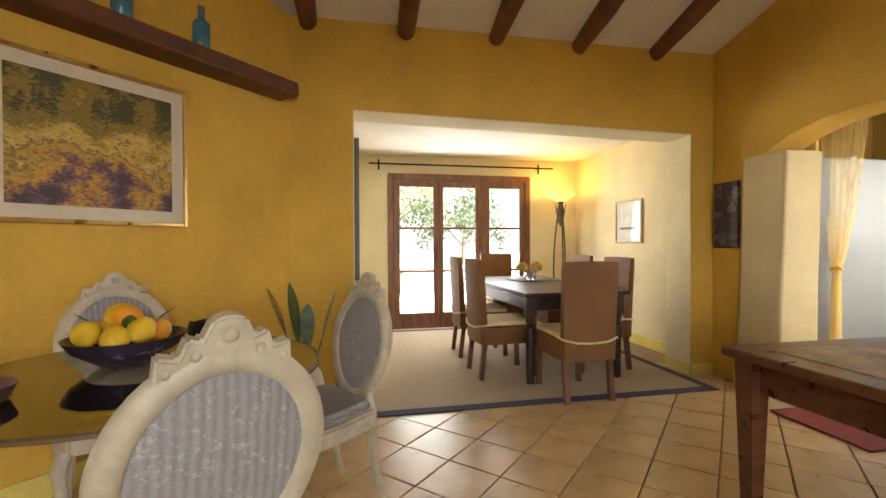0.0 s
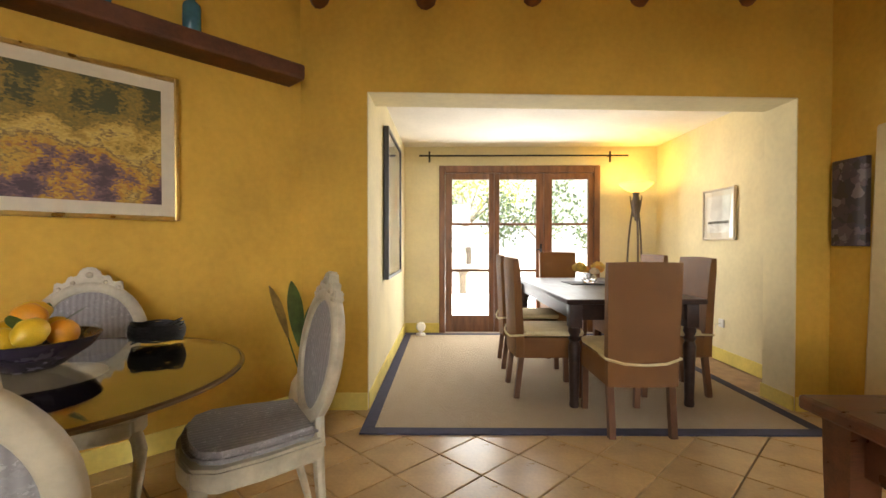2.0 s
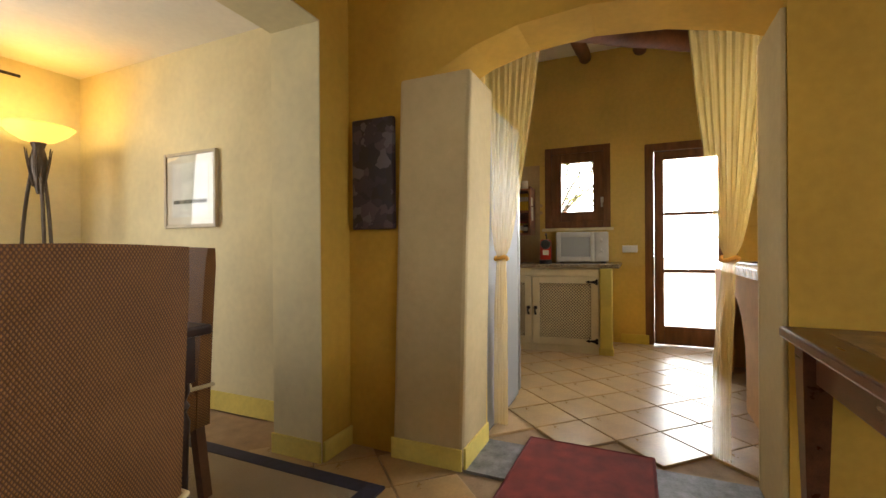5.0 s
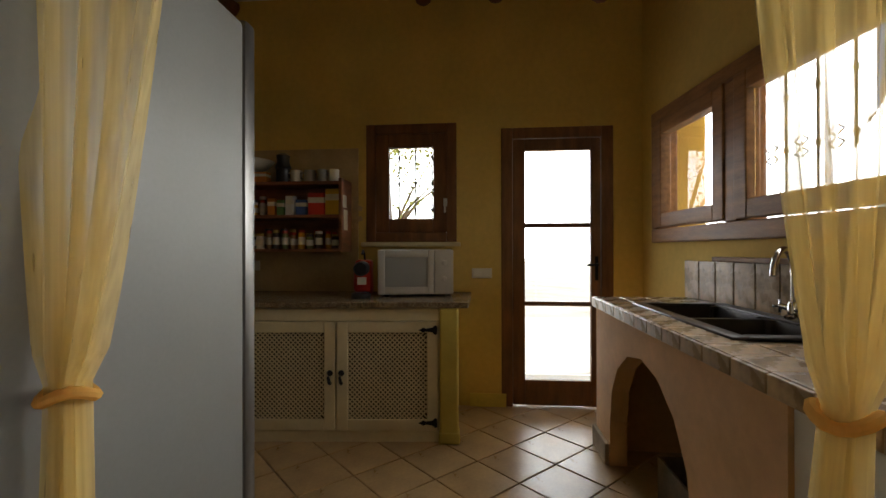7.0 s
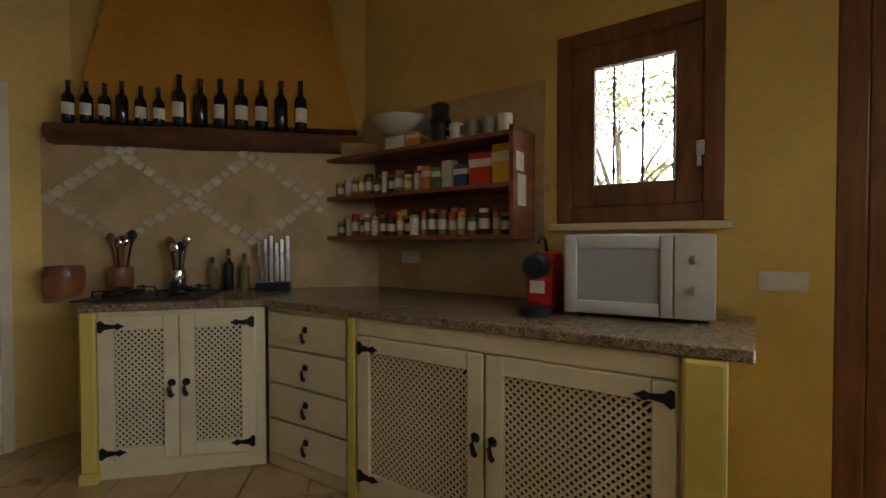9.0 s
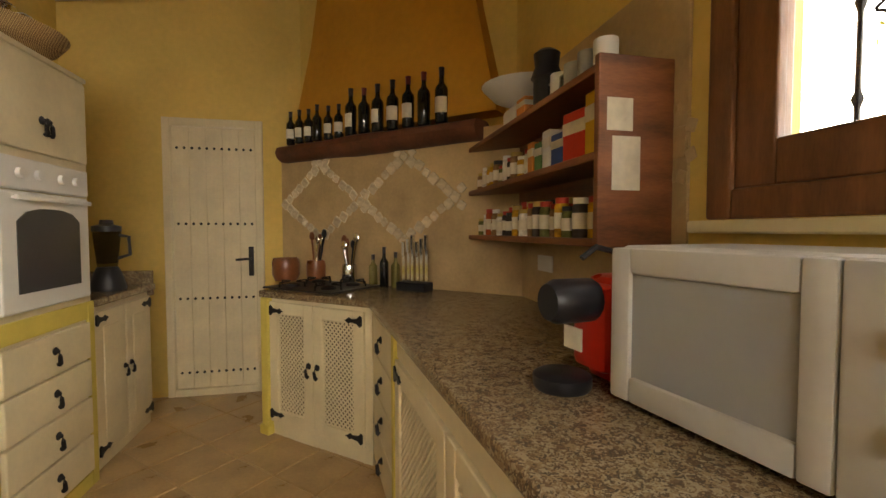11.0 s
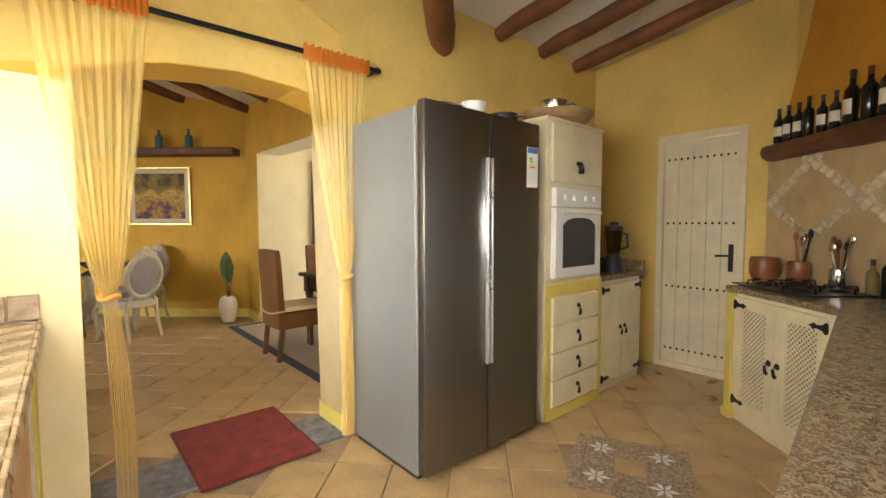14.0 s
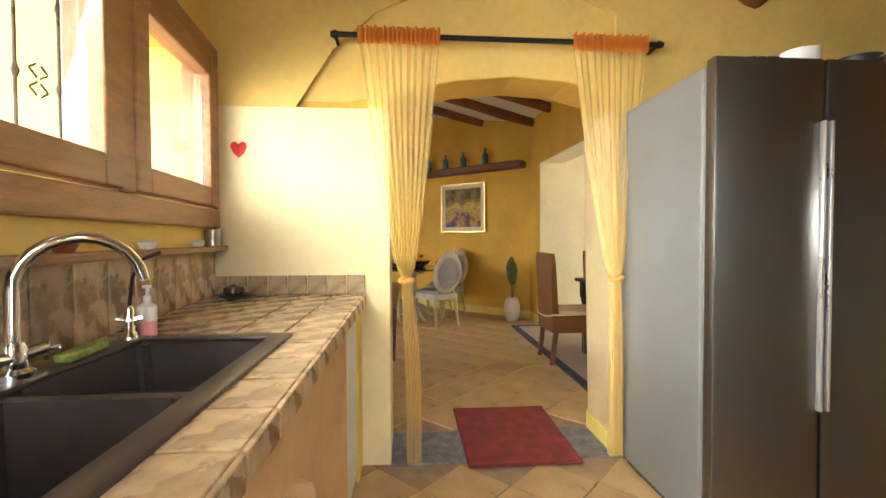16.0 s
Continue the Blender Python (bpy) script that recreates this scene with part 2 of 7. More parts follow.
GROUT = mat("dark_grout", (0.36, 0.245, 0.14), 0.9, vary=0.15, scale=9, grain=90, bump=0.3)
SLATE = mat("grey_threshold_stone", (0.20, 0.19, 0.19), 0.6, vary=0.3, scale=14, grain=80, bump=0.4)
LEMON = mat("lemon_paint", (0.66, 0.53, 0.11), 0.7, vary=0.07, scale=4, grain=40, bump=0.1)
CREAMW = mat("cream_painted_wood", (0.72, 0.62, 0.40), 0.5, vary=0.06, scale=5, grain=50, bump=0.12)
STEEL = mat("brushed_steel", (0.22, 0.213, 0.20), 0.38, 1.0, vary=0.05, scale=2, grain=160, bump=0.04, stretch=(1, 1, 0.03))
STEELSIDE = mat("grey_side_panel", (0.23, 0.23, 0.215), 0.5, 0.25, vary=0.05, scale=3, grain=90, bump=0.05)
CHROME = mat("chrome", (0.82, 0.82, 0.82), 0.1, 1.0, vary=0.02, scale=5, bump=0)
IRON = mat("black_iron", (0.022, 0.02, 0.02), 0.5, 0.6, vary=0.2, scale=20, bump=0.2)
GRANITE = dots_mat("brown_granite", [(0.30, 0.215, 0.115), (0.17, 0.11, 0.06), (0.36, 0.28, 0.17), (0.10, 0.075, 0.05), (0.24, 0.165, 0.09), (0.34, 0.27, 0.165), (0.13, 0.085, 0.05)], 105, 0.22)
MWHITE = mat("white_enamel", (0.72, 0.70, 0.65), 0.35, vary=0.03, scale=4, grain=40, bump=0.03)
BLACKP = mat("black_plastic", (0.016, 0.016, 0.02), 0.4, vary=0.1, scale=9, bump=0.05)
REDP = mat("red_plastic", (0.62, 0.03, 0.015), 0.3, vary=0.05, scale=5, bump=0.03)
GLASS = glass_mat("clear_glass")
GREYGLASS = mat("grey_oven_glass", (0.05, 0.05, 0.05), 0.12, vary=0.05, scale=3, bump=0)


# ---- mesh helpers ----
def box(b, lo, hi, bev=0.0):
    lo, hi = Vector(lo), Vector(hi)
    made = bmesh.ops.create_cube(b, size=1.0, matrix=Matrix.Translation((lo + hi) / 2) @ Matrix.Diagonal((*(hi - lo), 1)))
    if bev:
        edges = list({e for v in made["verts"] for e in v.link_edges})
        bmesh.ops.bevel(b, geom=edges, offset=bev, segments=2, affect="EDGES", profile=0.5)


def prism(b, outline, axis, lo, hi):
    """A flat outline pushed from lo to hi along an axis (0 x, 1 y, 2 z); outline holds the other two coordinates in order."""
    def at(p, v):
        p = list(p)
        p.insert(axis, v)
        return p
    a = [b.verts.new(at(p, lo)) for p in outline]
    c = [b.verts.new(at(p, hi)) for p in outline]
    n = len(outline)
    b.faces.new(a)
    b.faces.new(list(reversed(c)))
    for i in range(n):
        b.faces.new((a[i], c[i], c[(i + 1) % n], a[(i + 1) % n]))
    bmesh.ops.recalc_face_normals(b, faces=b.faces[:])


def lathe(b, profile, seg=24, at=(0, 0, 0), m=None):
    """A turned shape: profile of (radius, height)."""
    m = m or Matrix.Identity(4)
    rings = []
    for r, z in profile:
        rings.append([b.verts.new(m @ Vector((at[0] + r * math.cos(k * math.tau / seg), at[1] + r * math.sin(k * math.tau / seg), at[2] + z))) for k in range(seg)])
    for r0, r1 in zip(rings, rings[1:]):
        for k in range(seg):
            b.faces.new((r0[k], r0[(k + 1) % seg], r1[(k + 1) % seg], r1[k]))
    if profile[0][0] > 1e-4:
        b.faces.new(list(reversed(rings[0])))
    if profile[-1][0] > 1e-4:
        b.faces.new(rings[-1])


def tube(b, pts, r, seg=8, r_end=None):
    """A round bar along points, tapering to r_end."""
    pts = [Vector(p) for p in pts]
    rings, up = [], Vector((0.13, 0.27, 0.95))
    for i, p in enumerate(pts):
        d = (pts[min(i + 1, len(pts) - 1)] - pts[max(i - 1, 0)]).normalized()
        s = d.cross(up)
        if s.length < 0.05:
            s = d.cross(Vector((1, 0, 0)))
        s.normalize()
        u = s.cross(d)
        rr = r if r_end is None else r + (r_end - r) * i / (len(pts) - 1)
        rings.append([b.verts.new(p + rr * (math.cos(k * math.tau / seg) * s + math.sin(k * math.tau / seg) * u)) for k in range(seg)])
    for r0, r1 in zip(rings, rings[1:]):
        for k in range(seg):
            b.faces.new((r0[k], r0[(k + 1) % seg], r1[(k + 1) % seg], r1[k]))
    b.faces.new(list(reversed(rings[0])))
    b.faces.new(rings[-1])
    bmesh.ops.recalc_face_normals(b, faces=b.faces[:])


def sweep(b, pts, half, seg_up=(0, 0, 1)):
    """A flat-sided bar along points; half: half width and half height."""
    pts = [Vector(p) for p in pts]
    rings = []
    for i, p in enumerate(pts):
        d = (pts[min(i + 1, len(pts) - 1)] - pts[max(i - 1, 0)]).normalized()
        s = d.cross(Vector(seg_up)).normalized()
        u = s.cross(d)
        rings.append([b.verts.new(p + a * half[0] * s + c * half[1] * u) for a, c in ((-1, -1), (1, -1), (1, 1), (-1, 1))])
    for r0, r1 in zip(rings, rings[1:]):
        for k in range(4):
            b.faces.new((r0[k], r0[(k + 1) % 4], r1[(k + 1) % 4], r1[k]))
    b.faces.new(list(reversed(rings[0])))
    b.faces.new(rings[-1])
    bmesh.ops.recalc_face_normals(b, faces=b.faces[:])


def mesh(name, b, material, smooth=False):
    me = bpy.data.meshes.new(name)
    bmesh.ops.recalc_face_normals(b, faces=b.faces[:])
    b.to_mesh(me)
    b.free()
    if material:
        me.materials.append(material)
    if smooth:
        for p in me.polygons:
            p.use_smooth = True
        try:
            me.set_sharp_from_angle(angle=radians(40))
        except Exception:
            pass
    return me


def part(name, b, material, parent, label="", smooth=False):
    ob = new(name, mesh(name, b, material, smooth) if isinstance(b, bmesh.types.BMesh) else b)
    ob.parent = parent
    if label:
        ob["label"] = label
    return ob


def thing(name, label, category, at=None, group="", kind=""):
    ob = new(name)
    ob.empty_display_size = 0.1
    if at is not None:
        ob.matrix_world = at
    return tagged(ob, label, category, group, kind)


def solid(name, b, material, label, category, kind="", smooth=False, at=None, group=""):
    ob = new(name, mesh(name, b, material, smooth))
    if at is not None:
        ob.matrix_world = at
    return tagged(ob, label, category, group, kind)


def BM():
    return bmesh.new()


def boxm(lo, hi, bev=0.0):
    b = BM()
    box(b, lo, hi, bev)
    return b

# ---- structure ----
DIAG = Vector((-0.673, -0.740, 0.0))          # the slanting wall runs from the alcove's corner
CORNER = Vector((-0.45, 0.0, 0.0))
SLOPE_D, SLOPE_K = 0.27, 0.14                 # rise of the two roofs per metre


def dining_roof(y):
    return 2.82 - SLOPE_D * y


def kitchen_roof(x):
    return 2.76 + SLOPE_K * (x - 3.45)


b = boxm((-6, -6.4, -0.25), (6.7, 2.9, -0.012))
solid("floor", b, GROUT, "brown terracotta tiled floor with dark joints", "floor", "structure")

# wall between dining room and alcove, with the wide opening
b = BM()
prism(b, [(-0.8, 0), (0.0, 0), (0.0, 2.165), (2.897, 2.115), (2.897, 0), (3.16, 0), (3.16, 2.95), (-0.8, 2.95)], 1, 0.0, 0.3)
solid("wall_alcove_front", b, ORANGE, "ochre plaster wall round the wide alcove opening", "wall", "structure")
b = BM()
prism(b, [(-0.02, 0.004), (0.006, 0.004), (0.006, 2.159), (2.891, 2.109), (2.891, 0.004), (2.917, 0.004), (2.917, 2.14), (-0.02, 2.19)], 1, 0.003, 0.304)
solid("opening_lining", b, CREAM, "cream plaster lining of the alcove opening", "trim", "structure")

# alcove
solid("wall_alcove_left", boxm((-0.3, 0.3, 0), (0.0, 2.95, 2.5)), CREAM, "cream plaster side wall of the alcove", "wall", "structure")
solid("wall_alcove_right", boxm((3.19, 0.3, 0), (3.30, 2.95, 2.5)), CREAM, "cream plaster side wall of the alcove", "wall", "structure")
b = BM()
prism(b, [(-0.0, 0), (0.44, 0), (0.44, 2.12), (2.47, 2.12), (2.47, 0), (3.19, 0), (3.19, 2.5), (0.0, 2.5)], 1, 2.6, 2.85)
solid("wall_alcove_back", b, CREAM, "cream plaster wall with the terrace doors", "wall", "structure")
solid("ceiling_alcove", boxm((-0.3, 0.3, 2.36), (3.29, 2.95, 2.5)), CEIL, "white plaster ceiling of the alcove", "ceiling", "structure")

# slanting wall, and the walls that close the dining room
b = BM()
d2, nrm = DIAG.to_2d(), Vector((-0.740, 0.673))
p0, p1 = CORNER.to_2d(), CORNER.to_2d() + 3.3 * d2
prism(b, [tuple(p0), tuple(p1), tuple(p1 + 0.3 * nrm), tuple(p0 + 0.3 * nrm)], 2, 0.0, 3.8)
solid("wall_diagonal", b, ORANGE, "ochre plaster slanting wall below the beams", "wall", "structure")
solid("wall_west", boxm((-2.9, -6.2, 0), (-2.6, -2.3, 4.5)), ORANGE, "ochre plaster wall", "wall", "structure")
# the window here is out of view, added for the light from behind
b = BM()
for lo, hi in (((-2.6, 0), (-0.5, 4.6)), ((1.3, 0), (3.5, 4.6)), ((-0.5, 0), (1.3, 1.0)), ((-0.5, 2.4), (1.3, 4.6))):
    box(b, (lo[0], -6.2, lo[1]), (hi[0], -5.95, hi[1]))
solid("wall_south", b, ORANGE, "ochre plaster wall with an added window, out of view", "wall", "structure")
# roof of the dining room
b = BM()
prism(b, [(0.05, dining_roof(0.05)), (-6.2, dining_roof(-6.2)), (-6.2, dining_roof(-6.2) + 0.15), (0.05, dining_roof(0.05) + 0.15)], 0, -2.9, 3.3)
solid("ceiling_dining", b, CEIL, "white sloping ceiling between dark beams", "ceiling", "structure")


def beam(x, y, z, dx, dy, dz, r, name="ceiling_beam"):
    """A rough round trunk with its foot in the wall."""
    b = BM()
    rng = random.Random(int(1000 * (x + 3 * y)))
    n, seg, rings = 14, 12, []
    d = Vector((dx, dy, dz))
    s = d.normalized().cross(Vector((0, 0, 1))).normalized()
    u = s.cross(d.normalized())
    for i in range(n):
        p = Vector((x, y, z)) + d * i / (n - 1)
        rr = r * (1 + rng.uniform(-0.06, 0.06)) * (0.86 if i == 0 else 1.0)
        off = Vector((rng.uniform(-0.006, 0.006), rng.uniform(-0.006, 0.006), rng.uniform(-0.008, 0.008)))
        rings.append([b.verts.new(p + off + rr * (1 + 0.05 * rng.uniform(-1, 1)) * (math.cos(k * math.tau / seg) * s + math.sin(k * math.tau / seg) * u)) for k in range(seg)])
    for r0, r1 in zip(rings, rings[1:]):
        for k in range(seg):
            b.faces.new((r0[k], r0[(k + 1) % seg], r1[(k + 1) % seg], r1[k]))
    b.faces.new(rings[0])
    b.faces.new(list(reversed(rings[-1])))
    bmesh.ops.recalc_face_normals(b, faces=b.faces[:])
    return solid(name, b, BEAM, "dark brown round wooden ceiling beam", "beam", smooth=True, group="dining room ceiling beams" if abs(dy) > abs(dx) else "kitchen ceiling beams")


for k in range(-2, 5):
    x = 0.40 + 0.715 * k
    y0 = 0.05 if x > -0.45 else (x - CORNER.x) / DIAG.x * DIAG.y + 0.05
    beam(x, y0, dining_roof(y0) - 0.035, 0, -5.9 - y0, SLOPE_D * (5.9 + y0), 0.075)

# wall between dining room and kitchen: piers, arch and the wall above
DY0, DY1 = -1.84, -0.64                        # clear way through
b = BM()
prism(b, [(0.3, 0), (2.95, 0), (2.95, 3.2), (0.3, 3.2)], 0, 3.31, 3.45)
solid("wall_kitchen_west", b, YELLOW, "yellow plaster kitchen wall behind fridge and oven", "wall", "structure")
b = BM()
prism(b, [(-0.64, 0), (0.3, 0), (0.3, 4.2), (-6.2, 4.6), (-6.2, 0), (-2.3, 0), (-2.3, 1.84), (-2.12, 2.12), (-1.9, 2.32), (-1.6, 2.46), (-1.25, 2.5), (-0.9, 2.46), (-0.64, 2.36)], 0, 3.425, 3.45)
solid("wall_kitchen_arch", b, YELLOW, "yellow plaster wall with a shallow arch over the passage", "wall", "structure")
b = BM()
prism(b, [(0.3, 0), (0.3, 4.2), (-6.2, 4.6), (-6.2, 0), (DY0 - 0.02, 0), (DY0 - 0.02, 1.885), (-1.75, 1.93), (-1.5, 1.99), (-1.2, 2.02), (-0.9, 2.0), (-0.7, 1.95), (-0.5, 1.86), (-0.5, 0)], 0, 3.12, 3.42)
BAND = [(-0.45, 1.87), (-0.45, 2.6), (-2.4, 2.6), (-2.4, 1.87), (-2.04, 1.87), (-1.75, 1.935), (-1.5, 1.995), (-1.2, 2.025), (-0.9, 2.005), (-0.7, 1.955)]
arch_face = BM()
prism(arch_face, BAND, 0, 3.4205, 3.4245)
solid("wall_arch_infill", arch_face, YELLOW, "yellow plaster face inside the shallow arch", "wall", "structure")
solid("wall_dining_east", b, ORANGE, "ochre plaster wall with a rough arched passage", "wall", "structure")
b = boxm((3.085, DY1, 0), (3.44, -0.27, 1.85), 0.02)
for v in b.verts:                              # the old pier leans a little
    if v.co.z > 1.0:
        v.co.y -= 0.045
        v.co.x += 0.02 if v.co.x < 3.2 else 0.0
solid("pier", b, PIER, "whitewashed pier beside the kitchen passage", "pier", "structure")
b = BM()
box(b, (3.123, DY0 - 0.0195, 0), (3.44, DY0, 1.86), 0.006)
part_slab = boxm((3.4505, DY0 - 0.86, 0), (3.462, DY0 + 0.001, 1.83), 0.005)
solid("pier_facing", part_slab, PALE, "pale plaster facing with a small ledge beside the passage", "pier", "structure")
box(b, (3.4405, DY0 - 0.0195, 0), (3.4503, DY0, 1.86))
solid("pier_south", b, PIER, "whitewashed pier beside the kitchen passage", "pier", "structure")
solid("threshold", boxm((3.1, DY0, -0.02), (3.46, DY1, 0.002)), SLATE, "grey stone threshold between two rooms", "threshold", "structure")

# kitchen shell
EX = 6.28
b = BM()
y_d0, y_d1, y_w0, y_w1 = -2.255, -1.436, -1.10, -0.40
for a0, a1, z0, z1 in ((-2.9, y_d0, 0, 3.5), (y_d0, y_d1, 2.095, 3.5), (y_d1, y_w0, 0, 3.5), (y_w0, y_w1, 0, 1.24), (y_w0, y_w1, 2.145, 3.5), (y_w1, 3.0, 0, 3.5)):
    box(b, (EX, a0, z0), (EX + 0.3, a1, z1))
solid("wall_kitchen_east", b, YELLOW, "yellow plaster kitchen wall with garden door and small window", "wall", "structure")
SW = Matrix.Translation((3.45, -2.71, 0)) @ Matrix.Rotation(radians(5.0), 4, "Z")   # along the sink wall
sw0, sw1, swz0, swz1 = 0.004, 2.64, 1.225, 2.10
b = BM()
for a0, a1, z0, z1 in ((-0.2, sw0, 0, 3.5), (sw0, sw1, 0, swz0), (sw0, sw1, swz1, 3.5), (sw1, 3.2, 0, 3.5)):
    box(b, (a0, -0.3, z0), (a1, 0, z1))
solid("wall_sink", b, YELLOW, "yellow plaster wall with the window over the sink", "wall", "structure", at=SW)
b = BM()
prism(b, [(3.2, 0), (4.075, 0), (4.075, 2.02), (4.743, 2.02), (4.743, 0), (6.6, 0), (6.6, 3.5), (3.2, 3.5)], 1, 2.12, 2.4)
solid("wall_kitchen_north", b, YELLOW, "yellow plaster kitchen end wall with a pantry door", "wall", "structure")
b = BM()
prism(b, [(3.3, kitchen_roof(3.3)), (6.6, kitchen_roof(6.6)), (6.6, kitchen_roof(6.6) + 0.15), (3.3, kitchen_roof(3.3) + 0.15)], 1, -3.1, 2.5)
solid("ceiling_kitchen", b, CEIL, "white sloping kitchen ceiling between dark beams", "ceiling", "structure")
for y in (0.685, 1.21, 1.73, -0.85, -1.4, -1.95, -2.5):
    beam(3.47, y, kitchen_roof(3.47) - 0.055, 2.85, 0, SLOPE_K * 2.85, 0.065)
beam(3.43, 0.145, kitchen_roof(3.43) - 0.275, 2.35, -2.2, SLOPE_K * 2.35, 0.09)

# terrace
solid("ground", boxm((-60, -60, -0.5), (80, 80, -0.26)), mat("dry_ground", (0.55, 0.50, 0.40), 0.9, vary=0.2, scale=0.8, grain=9, bump=0.4), "pale dry ground round the house", "ground", "structure")

# ---- kitchen ----
def T(x, y, z=0.0, rz=0.0):
    return Matrix.Translation((x, y, z)) @ Matrix.Rotation(radians(rz), 4, "Z")


def frame_bm(w, h, bar, depth, bev=0.006):
    """A rectangular frame in the x-z plane, lower left corner at the origin, front at y = 0."""
    b = BM()
    box(b, (0, 0, 0), (bar, depth, h), bev)
    box(b, (w - bar, 0, 0), (w, depth, h), bev)
    box(b, (bar, 0.001, 0), (w - bar, depth - 0.001, bar), bev)
    box(b, (bar, 0.001, h - bar), (w - bar, depth - 0.001, h), bev)
    return b


def pull(parent, x, y, z, s=1.0):
    """A small dark iron drop pull on the front at y."""
    b = BM()
    lathe(b, [(0.014 * s, 0), (0.016 * s, 0.004), (0.008 * s, 0.012), (0.006 * s, 0.016)], 10, m=Matrix.Translation((x, y, z + 0.02)) @ Matrix.Rotation(radians(90), 4, "X"))
    tube(b, [(x, y - 0.014, z + 0.02), (x - 0.006, y - 0.022, z), (x, y - 0.02, z - 0.028 * s), (x + 0.003, y - 0.012, z - 0.034 * s)], 0.006 * s, 6, 0.010 * s)
    return part("pull", b, IRON, parent, "dark iron drop pull", True)


def strap_hinge(parent, x, y, z, side):
    """A wrought strap hinge lying on a door front, its tongue pointing to side."""
    b = BM()
    pts = [(0, -0.022), (0.012, -0.03), (0.03, -0.014), (0.07, -0.008), (0.085, -0.016), (0.10, -0.006), (0.115, 0), (0.10, 0.006), (0.085, 0.016), (0.07, 0.008), (0.03, 0.014), (0.012, 0.03), (0, 0.022)]
    prism(b, [(x + side * p[0], z + p[1]) for p in pts], 1, y - 0.006, y + 0.001)
    return part("strap_hinge", b, IRON, parent, "black wrought strap hinge")


def lattice_door(parent, x0, x1, z0, z1, knob_side, name="door"):
    """A cream door with a diagonal lattice panel, front at y = 0, in its cabinet's own frame."""
    bar = 0.068
    ix0, ix1, iz0, iz1 = x0 + bar, x1 - bar, z0 + bar, z1 - bar
    # dark sheet behind the lattice, standing in for the cabinet's shaded inside
    d = part(name, boxm((ix0 - 0.004, -0.004, iz0 - 0.004), (ix1 + 0.004, -0.002, iz1 + 0.004)), mat_lattice_shade, parent, "cream door with the inner shade painted as a dark sheet behind a lattice")
    for xa, xb in ((x0, ix0), (ix1, x1)):
        part("stile", boxm((xa, -0.022, z0), (xb, 0, z1), 0.004), CREAMW, d)
    for za, zb in ((z0, iz0), (iz1, z1)):
        part("rail", boxm((ix0, -0.021, za), (ix1, -0.001, zb), 0.004), CREAMW, d)
    step = 0.029
    for sgn, yy in ((1, -0.006), (-1, -0.009)):
        b = BM()
        span = (ix1 - ix0) + (iz1 - iz0)
        n = int(span / step)
        for i in range(1, n):
            c = i * step
            # the strip u + sgn * v = c cut to the panel
            W, H = ix1 - ix0, iz1 - iz0
            a0, a1 = max(0, c - H), min(W, c)
            if a1 - a0 < 0.004:
                continue
            p = Vector((ix0 + a0, yy, iz0 + (c - a0))) if sgn > 0 else Vector((ix0 + a0, yy, iz1 - (c - a0)))
            q = Vector((ix0 + a1, yy, iz0 + (c - a1))) if sgn > 0 else Vector((ix0 + a1, yy, iz1 - (c - a1)))
            s = Vector((-(q - p).z, 0, (q - p).x)).normalized() * 0.0043
            vs = [b.verts.new(v) for v in (p - s, q - s, q + s, p + s)]
            vf = [b.verts.new(v.co + Vector((0, -0.004, 0))) for v in vs]
            b.faces.new(vf)
            for k in range(4):
                b.faces.new((vs[k], vs[(k + 1) % 4], vf[(k + 1) % 4], vf[k]))
        lat = part("lattice", b, CREAMW, d, "cream diagonal lattice")
        tagged(lat, kind="stuff")
    kx = x1 - 0.03 if knob_side > 0 else x0 + 0.03
    pull(d, kx, -0.022, (z0 + z1) / 2, 1.2)
    hx = x0 + 0.005 if knob_side > 0 else x1 - 0.005
    for hz in (z1 - 0.05, z0 + 0.05):
        strap_hinge(d, hx, -0.023, hz, knob_side)
    return d


# near-black brown: the shade inside the cabinets, put into the colour
mat_lattice_shade = mat("painted_cabinet_shade", (0.05, 0.035, 0.025), 0.9, vary=0.1, scale=6, bump=0)

# fridge
HANDLE = mat("polished_steel_strip", (0.88, 0.87, 0.84), 0.28, 0.85, vary=0.03, scale=5, bump=0)
fr = thing("refrigerator", "tall stainless steel two-door refrigerator beside the passage", "refrigerator", T(3.495, -0.635))
part("body", boxm((-0.04, 0.0, 0.03), (0.64, 0.86, 1.815), 0.012), STEELSIDE, fr, "dull grey steel side panels")
for y0, y1, nm in ((0.0, 0.428, "door"), (0.436, 0.86, "door")):
    d = part(nm, boxm((0.648, y0, 0.05), (0.705, y1, 1.833), 0.012), STEEL, fr, "brushed steel door", True)
    hy = 0.416 if y0 == 0 else 0.446
    b = BM()
    box(b, (0.700, hy - 0.007, 0.52), (0.724, hy + 0.006, 1.60), 0.005)
    part("handle", b, HANDLE, d, "long polished edge handle", True)
part("energy_label", boxm((0.7055, 0.742, 1.467), (0.7075, 0.838, 1.695)), MWHITE, fr, "white energy label with coloured bars")
for i, c in enumerate(((0.05, 0.35, 0.08), (0.25, 0.5, 0.05), (0.8, 0.6, 0.03), (0.75, 0.25, 0.03))):
    part("label_bar", boxm((0.7076, 0.762, 1.625 - i * 0.016), (0.7082, 0.787 + i * 0.009, 1.636 - i * 0.016)), mat("label_ink", c, 0.6, bump=0), fr)
part("label_band", boxm((0.7076, 0.745, 1.660), (0.7082, 0.835, 1.690)), mat("label_blue", (0.05, 0.12, 0.35), 0.6, bump=0), fr)
part("kickplate", boxm((0.05, 0.02, 0.0), (0.62, 0.85, 0.04)), BLACKP, fr, "black kick plate")

